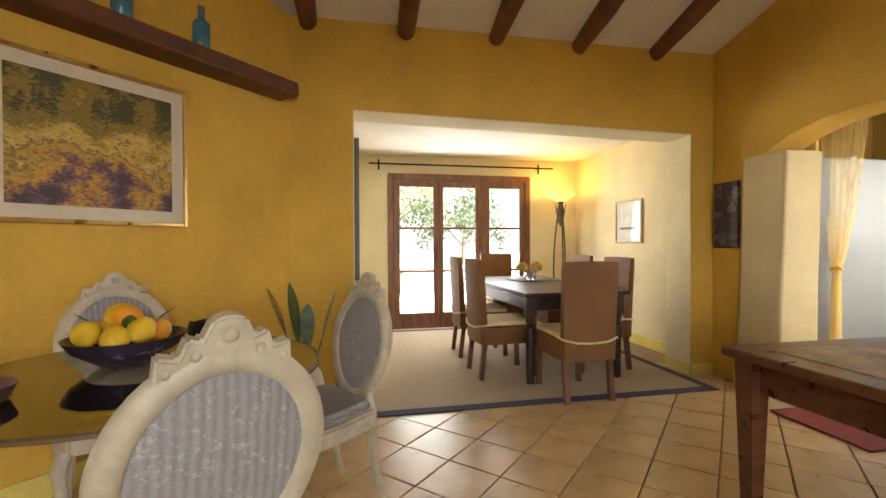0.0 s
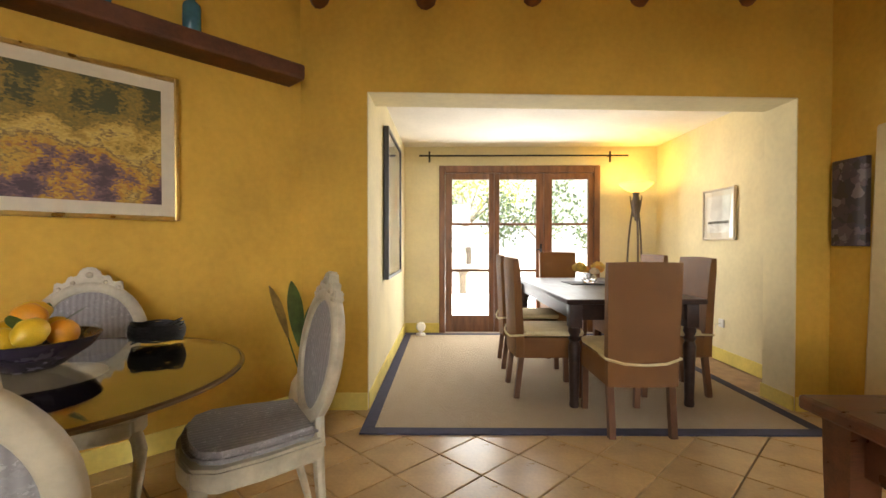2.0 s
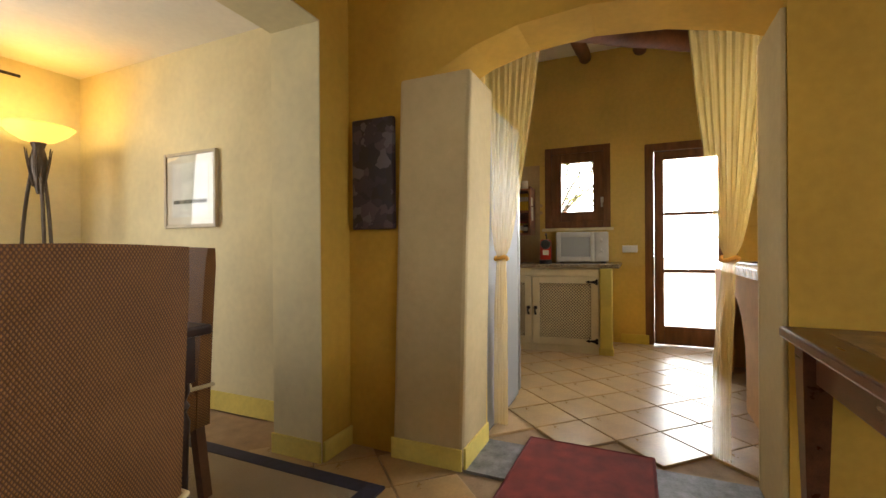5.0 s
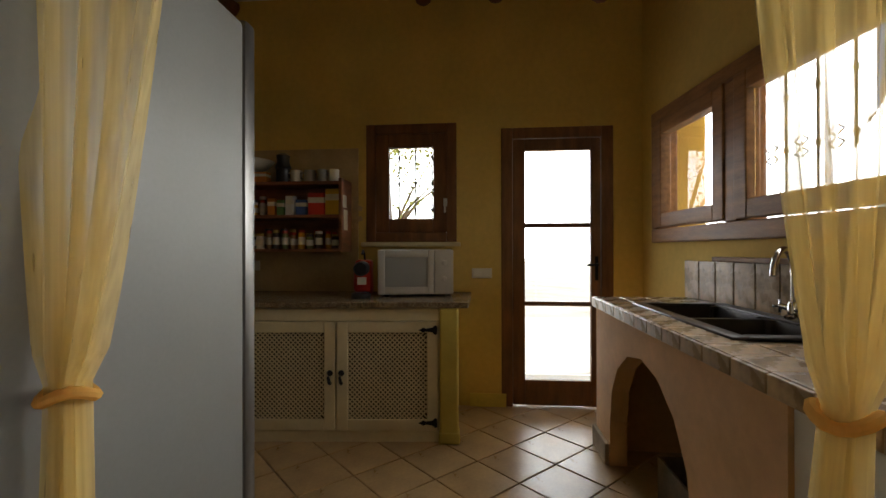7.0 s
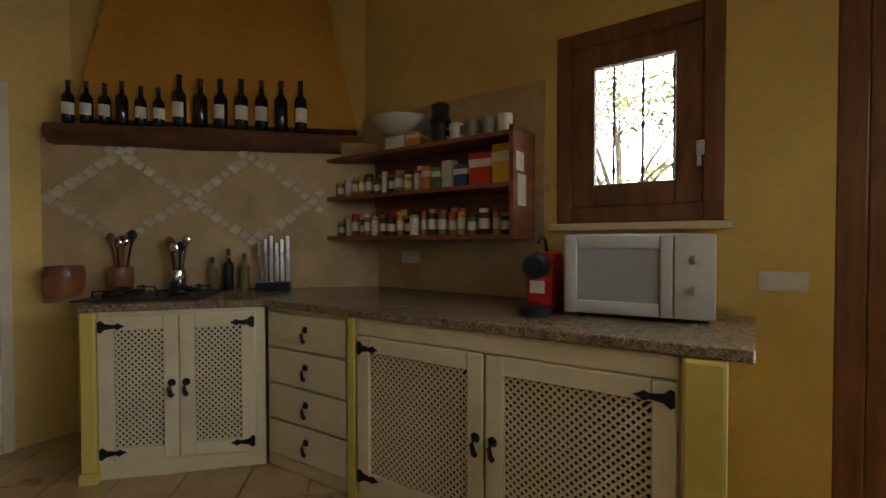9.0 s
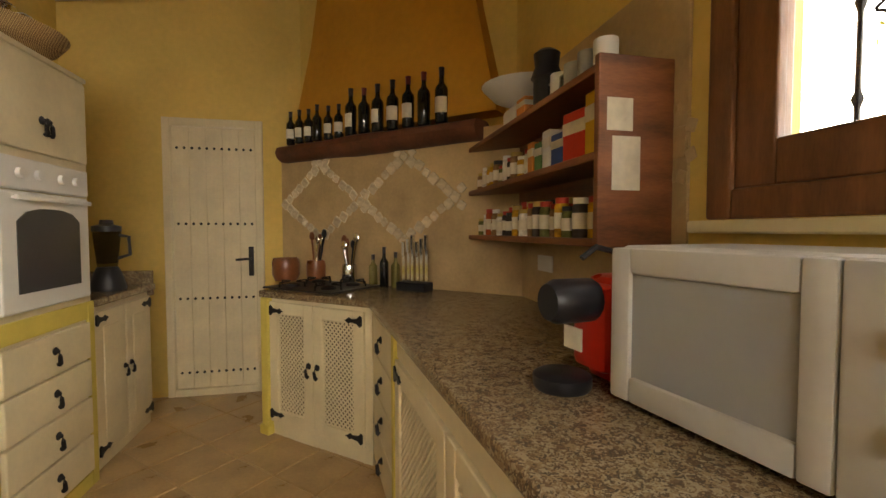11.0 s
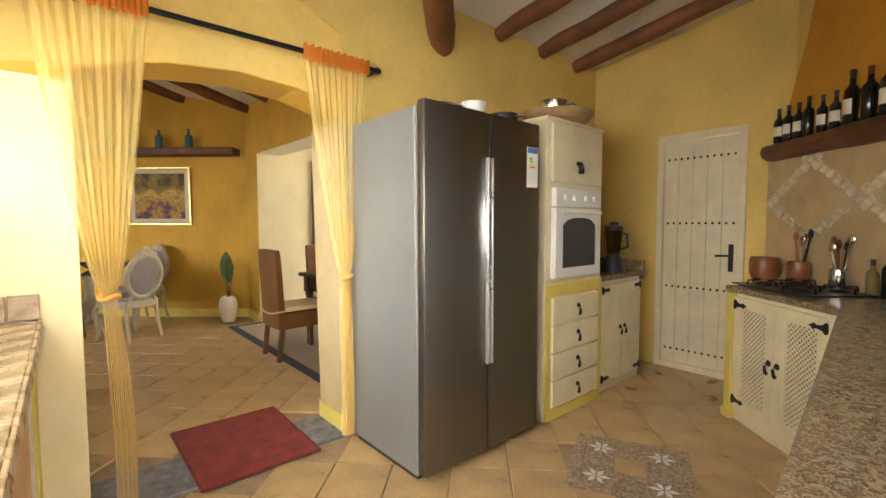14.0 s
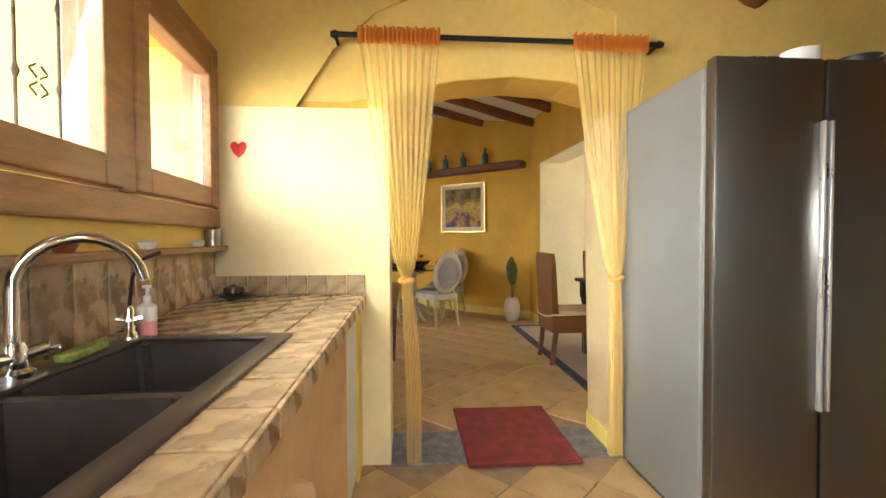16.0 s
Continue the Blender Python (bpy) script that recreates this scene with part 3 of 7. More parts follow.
# clutter on the fridge
def pan(x, y, z, r, h, m, label, handle=True, name="pan"):
    b = BM()
    lathe(b, [(r * 0.8, 0), (r * 0.97, 0.012), (r, h), (r * 1.04, h + 0.006), (r * 0.97, h + 0.002), (r * 0.93, 0.016), (0.0, 0.01)], 24)
    t = thing(name, label, "pan", T(x, y, z))
    part("bowl", b, m, t, "", True)
    if handle:
        b = BM()
        tube(b, [(-r, 0, h * 0.7), (-r - 0.03, 0.015, h * 0.8), (-r - 0.035, 0.05, h * 0.8)], 0.006, 6)
        part("handle", b, CHROME, t, "", True)
        b = BM()
        tube(b, [(r, 0, h * 0.7), (r + 0.03, 0.015, h * 0.8), (r + 0.035, 0.05, h * 0.8)], 0.006, 6)
        part("handle", b, CHROME, t, "", True)
    return t


pan(4.02, -0.39, 1.816, 0.085, 0.05, CHROME, "shallow chrome pan on top of the refrigerator")
pan(4.03, -0.15, 1.816, 0.07, 0.10, MWHITE, "white enamel pot on top of the refrigerator", False, "pot")
pan(4.05, 0.08, 1.816, 0.08, 0.07, BLACKP, "black pan on top of the refrigerator")

# tall oven unit
tall = thing("oven_cabinet", "tall cream cabinet with built-in oven and lemon painted base", "cabinet", T(4.16, 0.36, 0, 90) @ Matrix.Scale(1, 4))
# its own frame: x along the wall (north), y into the wall (west), z up
part("carcass", boxm((0.0, 0.012, 0.0), (0.66, 0.66, 1.90), 0.006), CREAMW, tall)
part("top_board", boxm((0.0, 0.002, 1.9005), (0.66, 0.66, 1.922), 0.005), CREAMW, tall)
b = BM()
box(b, (0.0, 0.0, 0.0), (0.05, 0.012, 0.88), 0.003)
box(b, (0.61, 0.0, 0.0), (0.66, 0.012, 0.88), 0.003)
box(b, (0.05, 0.001, 0.0), (0.61, 0.012, 0.07), 0.003)
box(b, (0.05, 0.001, 0.80), (0.61, 0.012, 0.88), 0.003)
part("surround", b, LEMON, tall, "lemon yellow painted surround")
for i in range(4):
    z0 = 0.085 + i * 0.178
    d = part("drawer", boxm((0.06, -0.012, z0), (0.60, 0.01, z0 + 0.168), 0.005), CREAMW, tall, "cream drawer front")
    pull(d, 0.34, -0.012, z0 + 0.08, 1.1)
d = part("door", boxm((0.04, -0.012, 1.52), (0.62, 0.01, 1.88), 0.006), CREAMW, tall, "cream cupboard door")
pull(d, 0.31, -0.012, 1.63, 1.1)
pull(d, 0.345, -0.012, 1.63, 1.1)
ov = part("oven", boxm((0.06, -0.02, 0.91), (0.60, 0.02, 1.36), 0.008), MWHITE, tall, "white enamel oven door")
b = BM()
prism(b, [(0.14, 0.98), (0.52, 0.98), (0.52, 1.25), (0.47, 1.285), (0.40, 1.298), (0.33, 1.30), (0.26, 1.298), (0.19, 1.285), (0.14, 1.25)], 1, -0.0235, -0.018)
part("oven_window", b, GREYGLASS, ov, "dark arched oven window")
b = BM()
box(b, (0.10, -0.055, 1.325), (0.56, -0.04, 1.345), 0.005)
box(b, (0.12, -0.042, 1.33), (0.14, -0.018, 1.34))
box(b, (0.52, -0.042, 1.33), (0.54, -0.018, 1.34))
part("oven_handle", b, MWHITE, ov, "", True)
part("control_panel", boxm((0.06, -0.022, 1.368), (0.60, 0.02, 1.485), 0.008), MWHITE, tall, "white control panel")
for kx in (0.16, 0.26, 0.40, 0.50):
    b = BM()
    lathe(b, [(0.02, 0), (0.018, 0.014), (0.0, 0.016)], 14, m=Matrix.Translation((kx, -0.022, 1.427)) @ Matrix.Rotation(radians(90), 4, "X"))
    part("knob", b, MWHITE, tall, "", True)

# basket and pots on the oven unit
WICK = weave_mat("wicker", (0.20, 0.11, 0.04), (0.55, 0.38, 0.17), 60, 60)
b = BM()
lathe(b, [(0.20, 0), (0.23, 0.015), (0.26, 0.055), (0.265, 0.062), (0.25, 0.058), (0.22, 0.02), (0.0, 0.012)], 28)
bask = solid("basket", b, WICK, "shallow round wicker basket on the oven cabinet", "basket", smooth=True, at=T(4.0, 0.64, 1.9235))
pan(4.04, 0.58, 1.939, 0.10, 0.11, CHROME, "steel cooking pot standing in a wicker basket", True, "pot")
pan(3.97, 0.78, 1.939, 0.09, 0.13, MWHITE, "white enamel pot standing in a wicker basket", False, "pot")

# low cupboard with blender
low = thing("base_cabinet", "low cream two-door cupboard beside the pantry door", "cabinet", T(4.13, 1.04, 0, 90) @ Matrix.Scale(1, 4))
part("carcass", boxm((0.0, 0.012, 0.0), (0.66, 0.62, 0.84), 0.005), CREAMW, low)
for x0, x1, ks in ((0.02, 0.325, 1), (0.335, 0.64, -1)):
    d = part("door", boxm((x0, -0.01, 0.07), (x1, 0.011, 0.81), 0.006), CREAMW, low, "cream plank door")
    part("door_panel", boxm((x0 + 0.07, -0.015, 0.15), (x1 - 0.07, -0.009, 0.73), 0.004), CREAMW, d)
    pull(d, x1 - 0.03 if ks > 0 else x0 + 0.03, -0.012, 0.45)
    for hz in (0.77, 0.11):
        strap_hinge(d, x0 + 0.004 if ks > 0 else x1 - 0.004, -0.011, hz, ks)
solid("worktop_small", boxm((3.46, 1.035, 0.842), (4.155, 1.73, 0.88), 0.006), GRANITE, "small brown granite worktop beside the pantry door", "worktop")
solid("upstand", boxm((3.46, 1.735, 0.80), (4.13, 1.77, 0.96), 0.006), GRANITE, "granite upstand at the worktop end", "worktop", "structure")
bl = thing("blender", "black jug blender on the small granite worktop", "blender", T(4.03, 1.43, 0.88))
b = BM()
lathe(b, [(0.085, 0), (0.088, 0.02), (0.065, 0.10), (0.05, 0.13)], 20)
part("base", b, BLACKP, bl, "", True)
b = BM()
lathe(b, [(0.045, 0.13), (0.05, 0.15), (0.068, 0.33), (0.065, 0.33), (0.047, 0.152), (0.0, 0.15)], 20)
part("jug", b, thin_glass_mat("smoky_jug_glass", (0.66, 0.66, 0.66)), bl, "smoky glass jug", True)
b = BM()
lathe(b, [(0.07, 0.33), (0.07, 0.36), (0.035, 0.37), (0.03, 0.395), (0.0, 0.396)], 20)
part("lid", b, BLACKP, bl, "", True)
b = BM()
tube(b, [(0.06, 0, 0.31), (0.11, 0, 0.30), (0.115, 0, 0.2), (0.055, 0, 0.18)], 0.01, 8)
part("handle", b, BLACKP, bl, "", True)

# pantry door
pd = thing("door_1", "closed cream plank door with rows of iron studs", "door", T(4.075, 2.115) @ Matrix.Diagonal((0.905, 1.0, 0.996, 1.0)), kind="structure")
b = frame_bm(0.74, 2.03, 0.055, 0.10)
bmesh.ops.translate(b, verts=b.verts[:], vec=(0, -0.02, 0))
part("door_frame", b, CREAMW, pd)
for i in range(5):
    part("plank", boxm((0.06 + i * 0.124, 0.012 + 0.0015 * (i % 2), 0.03), (0.06 + i * 0.124 + 0.121, 0.045, 1.97), 0.003), CREAMW, pd)
studs = BM()
for z in (0.17, 0.72, 1.27, 1.82):
    for i in range(11):
        lathe(studs, [(0.011, 0), (0.008, 0.006), (0.0, 0.009)], 8, m=Matrix.Translation((0.095 + i * 0.055, 0.013, z)) @ Matrix.Rotation(radians(90), 4, "X"))
tagged(part("stud", studs, IRON, pd, "rows of dark iron studs"), kind="stuff")
b = BM()
box(b, (0.615, 0.004, 0.88), (0.655, 0.013, 1.10), 0.004)
tube(b, [(0.635, 0.008, 1.01), (0.635, -0.045, 1.01), (0.60, -0.05, 1.01), (0.53, -0.045, 1.005)], 0.009, 8)
part("door_handle", b, IRON, pd, "dark iron lever handle", True)

# diagonal stove corner
DA, DB = Vector((5.0, 2.14, 0)), Vector((6.30, 0.92, 0))
du = (DB - DA).normalized()
ang = math.degrees(math.atan2(du.y, du.x))
M_DIAG = T(5.0, 2.14, 0, ang)                  # x along the tiled wall, -y into the room
L_D = (DB - DA).length
STONE = mat("beige_wall_tile", (0.52, 0.37, 0.19), 0.45, vary=0.12, scale=5, grain=50, bump=0.15, per_piece=0.08)
solid("wall_stove", boxm((-0.1, 0.0, 0), (L_D + 0.1, 0.2, 3.3)), YELLOW, "yellow plaster corner wall behind the stove", "wall", "structure", at=M_DIAG)
solid("splashback", boxm((-0.2, -0.10, 0.80), (L_D + 0.08, -0.003, 1.79)), STONE, "beige tiled splashback behind the stove", "splashback", "structure", at=M_DIAG)
solid("splashback", boxm((6.268, -0.34, 0.861), (6.2785, 0.97, 1.965), 0.002), STONE, "beige tiled splashback behind the wall shelf", "splashback", "structure")
b = BM()
prism(b, [(0.12, -0.12), (1.66, -0.12), (1.66, -0.002), (0.12, -0.002)], 2, 1.84, 1.86)
hood = BM()
for z, x0, x1, y in ((1.86, 0.10, 1.70, -0.15), (2.5, 0.25, 1.55, -0.10), (3.2, 0.35, 1.45, -0.06)):
    hood.verts.new((x0, y, z)), hood.verts.new((x1, y, z)), hood.verts.new((x1, 0.05, z)), hood.verts.new((x0, 0.05, z))
hood.verts.ensure_lookup_table()
for r in range(2):
    for k in range(4):
        hood.faces.new([hood.verts[i] for i in (4 * r + k, 4 * r + (k + 1) % 4, 4 * r + 4 + (k + 1) % 4, 4 * r + 4 + k)])
hood.faces.new([hood.verts[i] for i in (3, 2, 1, 0)])
hood.faces.new([hood.verts[i] for i in (8, 9, 10, 11)])
HOODM = mat("deep_ochre_plaster", (0.58, 0.28, 0.035), 0.85, vary=0.1, scale=1.8, grain=25, bump=0.25, spec=0.25)
b.free()
solid("chimney_hood", hood, HOODM, "deep ochre plaster chimney hood over the stove", "chimney hood", "structure", at=M_DIAG)
b = BM()
rng = random.Random(4)
rings = []
for i in range(15):
    x = 0.0 + 1.60 * i / 14
    r = 0.065 + rng.uniform(-0.006, 0.006)
    rings.append([b.verts.new((x, -0.14 + 1.6 * r * math.cos(a) * 1.1 + 0.03, 1.775 + r * max(-1, min(0.85, 1.2 * math.sin(a))))) for a in [k * math.tau / 12 for k in range(12)]])
for r0, r1 in zip(rings, rings[1:]):
    for k in range(12):
        b.faces.new((r0[k], r0[(k + 1) % 12], r1[(k + 1) % 12], r1[k]))
b.faces.new(rings[0]), b.faces.new(list(reversed(rings[-1])))
bmesh.ops.recalc_face_normals(b, faces=b.faces[:])
solid("mantel_beam", b, SHELFW, "dark old wooden mantel beam below the hood", "mantel shelf", at=M_DIAG, smooth=True)

# wine bottles on the mantel
def bottle(name, label, mglass, mlabel, mcap, h, r, at, group, category="bottle", cap_label="dark capsule"):
    t = thing(name, label, category, at, group)
    b = BM()
    lathe(b, [(r * 0.9, 0), (r, 0.006), (r, h * 0.58), (r * 0.93, h * 0.64), (r * 0.45, h * 0.72), (r * 0.36, h * 0.78), (r * 0.36, h * 0.97), (r * 0.42, h * 0.975), (r * 0.42, h)], 18)
    part("body", b, mglass, t, "", True)
    if mlabel:
        b = BM()
        n, z0, z1 = 10, h * 0.18, h * 0.46
        for k in range(n):
            a0, a1 = -math.pi / 2 - 1.15 + 2.3 * k / n, -math.pi / 2 - 1.15 + 2.3 * (k + 1) / n
            b.faces.new([b.verts.new(((r + 0.0008) * math.cos(a), (r + 0.0008) * math.sin(a), z)) for a, z in ((a0, z0), (a1, z0), (a1, z1), (a0, z1))])
        part("paper_label", b, mlabel, t, "pale paper label", True)
    if mcap:
        b = BM()
        lathe(b, [(r * 0.39, h * 0.84), (r * 0.40, h * 0.97), (r * 0.45, h * 0.975), (r * 0.45, h + 0.001), (0.0, h + 0.002)], 14)
        part("capsule", b, mcap, t, cap_label, True)
    return t


DKGLASS = mat("dark_bottle_glass", (0.012, 0.012, 0.010), 0.08, vary=0.1, scale=5, bump=0)
PAPER = mat("cream_paper", (0.72, 0.66, 0.52), 0.8, vary=0.08, scale=20, bump=0)
CAPS = [mat("capsule_black", (0.02, 0.015, 0.02), 0.4, bump=0), mat("capsule_wine", (0.16, 0.02, 0.02), 0.4, bump=0)]
rng = random.Random(11)
for i in range(13):
    small = i < 6
    h = (0.235 if small else 0.30) + rng.uniform(-0.012, 0.014)
    bottle("wine_bottle", "small dark wine bottle with pale label" if small else "dark full-size wine bottle with pale label", DKGLASS, PAPER if i % 4 != 3 else None, CAPS[1 if i in (7, 10, 11) else 0], h, 0.031 if small else 0.038,
           M_DIAG @ T(0.10 + i * 0.092 + (0.022 * max(0, i - 5)), -0.16 + rng.uniform(-0.01, 0.01), 1.829, rng.uniform(-25, 25)), "wine bottles on the mantel")

# diamond of pale tiles on the stove wall
SHINE = mat("pale_glazed_tile", (0.68, 0.58, 0.41), 0.10, vary=0.15, scale=12, grain=60, bump=0.1, per_piece=0.12)
deco = thing("wall_mosaic", "pale glazed tiles set as diamonds behind the stove", "tile panel", M_DIAG, kind="structure")
rng = random.Random(31)
tile_me = [mesh("mosaic_tile", boxm((-q, -0.006, -q), (q, 0.003, q), 0.009), SHINE) for q in (0.025, 0.029, 0.032)]
for cx in (0.335, 1.065):
    for k in range(28):
        corner = [(0, 0.27), (0.365, 0), (0, -0.25), (-0.365, 0)]
        p = Vector(corner[k // 7]).lerp(Vector(corner[(k // 7 + 1) % 4]), (k % 7) / 7.0)
        if cx > 0.5 and p.x < -0.34:
            continue
        o = part("tile", tile_me[rng.randrange(3)], None, deco)
        o.matrix_local = Matrix.Translation((cx + p.x + rng.uniform(-0.008, 0.008), -0.104, 1.41 + p.y + rng.uniform(-0.008, 0.008))) @ Euler((rng.uniform(-0.06, 0.06), radians(rng.uniform(25, 60)), rng.uniform(-0.06, 0.06))).to_matrix().to_4x4()
    for dx, dz in ((0.055, 0.285), (-0.055, 0.285), (0.40, 0.05), (0.40, -0.05)):
        o = part("tile", tile_me[0], None, deco)
        o.matrix_local = Matrix.Translation((cx + dx, -0.104, 1.41 + dz)) @ Matrix.Rotation(radians(rng.uniform(30, 60)), 4, "Y")
small_me = mesh("small_tile", boxm((-0.018, -0.004, -0.018), (0.018, 0.002, 0.018), 0.004), STONE)
motif = thing("wall_mosaic", "small pale tiles set round a square beside the shelf", "tile panel", T(6.268, -0.30, 1.46, -90), kind="structure")
part("tile", boxm((-0.035, -0.004, -0.045), (0.035, 0.002, 0.045), 0.004), STONE, motif)
for k in range(8):
    a = k * math.tau / 8 + 0.39
    o = part("tile", small_me, None, motif)
    o.matrix_local = Matrix.Translation((0.062 * math.cos(a) * 0.95 - 0.0, -0.001, 0.105 * math.sin(a))) @ Matrix.Rotation(a, 4, "Y")

# worktop and base units of the stove corner
WZ = 0.86
PB = [(4.87, 1.385), (5.47, 0.845), (5.65, -1.16), (6.28, -1.16), (6.28, 0.94), (5.29, 1.86)]
b = BM()
prism(b, [(4.835, 1.37), (5.455, 0.84), (5.63, -1.21), (6.275, -1.21), (6.275, 0.93), (5.27, 1.87)], 2, WZ - 0.038, WZ)
wt = solid("worktop", b, GRANITE, "long brown speckled granite worktop round the corner", "worktop")
bev = wt.modifiers.new("edge", "BEVEL")
bev.width, bev.segments = 0.006, 2
ca = math.degrees(math.atan2(0.845 - 1.385, 5.47 - 4.87))
M_C = T(4.87, 1.385, 0, ca)                    # front of the corner unit; y into the unit
LC = math.hypot(0.60, 0.54)
cor = thing("corner_cabinet", "cream corner unit with two lattice doors and lemon posts", "cabinet", M_C)
part("carcass", boxm((0.0, 0.002, 0.0), (LC, 0.55, WZ - 0.04)), CREAMW, cor)
part("post", boxm((-0.012, -0.03, 0.0), (0.055, 0.10, WZ - 0.04), 0.01), LEMON, cor, "lemon yellow corner post")
part("post", boxm((-0.02, -0.04, 0.0), (0.06, 0.10, 0.06), 0.008), LEMON, cor, "lemon yellow post foot")
lattice_door(cor, 0.06, 0.41, 0.09, 0.80, 1)
lattice_door(cor, 0.415, 0.765, 0.09, 0.80, -1)
M_E = T(5.487, 0.845, 0, -85.3)                   # fronts along the east wall: x runs south, y into the units
dru = thing("drawer_unit", "narrow cream drawer unit between lattice cabinets", "cabinet", M_E)
part("carcass", boxm((0.0, 0.002, 0.0), (0.62, 0.55, WZ - 0.04)), CREAMW, dru)
for i in range(4):
    z0 = 0.08 + i * 0.182
    d = part("drawer", boxm((0.03, -0.018, z0), (0.56, 0.0, z0 + 0.172), 0.005), CREAMW, dru, "cream drawer front")
    pull(d, 0.30, -0.018, z0 + 0.085, 1.1)
part("post", boxm((0.575, -0.026, 0.0), (0.62, 0.02, WZ - 0.04), 0.006), LEMON, dru, "lemon yellow divider post")
lat = thing("lattice_cabinet", "cream base cabinet with two large lattice doors", "cabinet", M_E)
part("carcass", boxm((0.62, 0.002, 0.0), (1.99, 0.55, WZ - 0.04)), CREAMW, lat)
part("rail", boxm((0.625, -0.012, 0.745), (1.88, 0.002, WZ - 0.041), 0.004), CREAMW, lat)
part("plinth", boxm((0.625, -0.010, 0.0), (1.88, 0.002, 0.07), 0.004), CREAMW, lat)
lattice_door(lat, 0.63, 1.245, 0.075, 0.74, 1)
lattice_door(lat, 1.255, 1.875, 0.075, 0.74, -1)
part("post", boxm((1.885, -0.035, 0.0), (2.0, 0.06, WZ - 0.04), 0.012), LEMON, lat, "lemon yellow end post")
part("side_panel", boxm((1.985, 0.06, 0.0), (2.0, 0.60, WZ - 0.04), 0.004), LEMON, lat, "lemon yellow end panel")
part("post_foot", boxm((1.878, -0.045, 0.0), (2.008, 0.07, 0.07), 0.01), LEMON, lat)

# microwave
mw = thing("microwave", "white microwave oven on the granite worktop below the window", "microwave", T(5.872, -0.59, WZ + 0.012, -80.5) @ Matrix.Diagonal((1.06, 1.0, 1.09, 1.0)))
MICROW = mat("greyed_white_enamel", (0.56, 0.54, 0.50), 0.35, vary=0.06, scale=4, grain=40, bump=0.03)
part("body", boxm((0.0, 0.02, 0.0), (0.485, 0.34, 0.285), 0.012), MICROW, mw)
b = BM()
box(b, (0.0, 0.0, 0.004), (0.045, 0.024, 0.281), 0.006)
box(b, (0.32, 0.0, 0.004), (0.36, 0.024, 0.281), 0.006)
box(b, (0.045, 0.001, 0.004), (0.32, 0.024, 0.05), 0.006)
box(b, (0.045, 0.001, 0.235), (0.32, 0.024, 0.281), 0.006)
d = part("door", b, MICROW, mw, "white door frame", True)
part("window", boxm((0.04, 0.010, 0.045), (0.325, 0.018, 0.24)), mat("grey_mesh_window", (0.36, 0.36, 0.35), 0.35, vary=0.01, scale=40, grain=300, bump=0), d, "grey mesh window")
part("control_panel", boxm((0.362, 0.0, 0.004), (0.485, 0.024, 0.281), 0.006), MICROW, mw, "", True)
for z in (0.20, 0.10):
    b = BM()
    lathe(b, [(0.017, 0), (0.016, 0.008), (0.0, 0.010)], 18, m=Matrix.Translation((0.424, 0.0, z)) @ Matrix.Rotation(radians(90), 4, "X"))
    box(b, (0.421, -0.017, z - 0.014), (0.427, -0.007, z + 0.014), 0.002)
    part("knob", b, MICROW, mw, "white turning knob", True)
for fx in (0.04, 0.44):
    part("foot", boxm((fx, 0.05, -0.012), (fx + 0.03, 0.08, 0.002)), BLACKP, mw)
    part("foot", boxm((fx, 0.26, -0.012), (fx + 0.03, 0.29, 0.002)), BLACKP, mw)

# capsule coffee maker
cf = thing("coffee_maker", "red and black capsule coffee maker beside the microwave", "coffee maker", T(5.79, -0.435, WZ, -82))
part("body", boxm((0.0, 0.13, 0.0), (0.11, 0.30, 0.25), 0.02), REDP, cf, "red plastic body", True)
part("side_shell", boxm((-0.004, 0.09, 0.03), (0.114, 0.26, 0.23), 0.02), REDP, cf, "", True)
b = BM()
lathe(b, [(0.045, 0), (0.05, 0.01), (0.05, 0.10), (0.04, 0.12)], 18, m=Matrix.Translation((0.06, 0.10, 0.195)) @ Matrix.Rotation(radians(90), 4, "X"))
part("brew_head", b, BLACKP, cf, "round black brew head", True)
b = BM()
lathe(b, [(0.06, 0), (0.065, 0.008), (0.065, 0.03), (0.055, 0.036), (0.0, 0.034)], 20, at=(0.06, 0.02, 0.0))
part("drip_tray", b, BLACKP, cf, "black drip tray", True)
part("badge", boxm((0.03, 0.046, 0.085), (0.09, 0.051, 0.135)), PAPER, cf, "plain pale sticker")
b = BM()
tube(b, [(0.06, 0.20, 0.25), (0.06, 0.17, 0.30), (0.06, 0.11, 0.315), (0.06, 0.07, 0.29)], 0.007, 8)
part("lever", b, BLACKP, cf, "", True)

# small window over the microwave
def iron_grille(parent, w, h, n, y):
    for i in range(n):
        x = w * (i + 0.5) / n
        b = BM()
        tube(b, [(x, y, 0), (x, y, h)], 0.006, 6)
        for z in (0.2 * h, 0.5 * h, 0.8 * h):
            lathe(b, [(0.006, -0.02), (0.012, 0), (0.006, 0.02)], 8, at=(x, y, z))
        part("bar", b, IRON, parent, "", True)
    for i in range(n - 1):
        b = BM()
        cx, cz = w * (i + 1) / n, 0.5 * h
        for s in (-1, 1):
            for q in (-1, 1):
                pts = [(cx + s * (0.008 + 0.03 * math.sin(a) ** 2 * (1 if a < 2 else 0.7)), y, cz + q * (0.005 + 0.016 * a)) for a in [0.25 * k for k in range(12)]]
                tube(b, pts, 0.004, 5)
        part("scroll", b, IRON, parent, "wrought iron scroll", True)


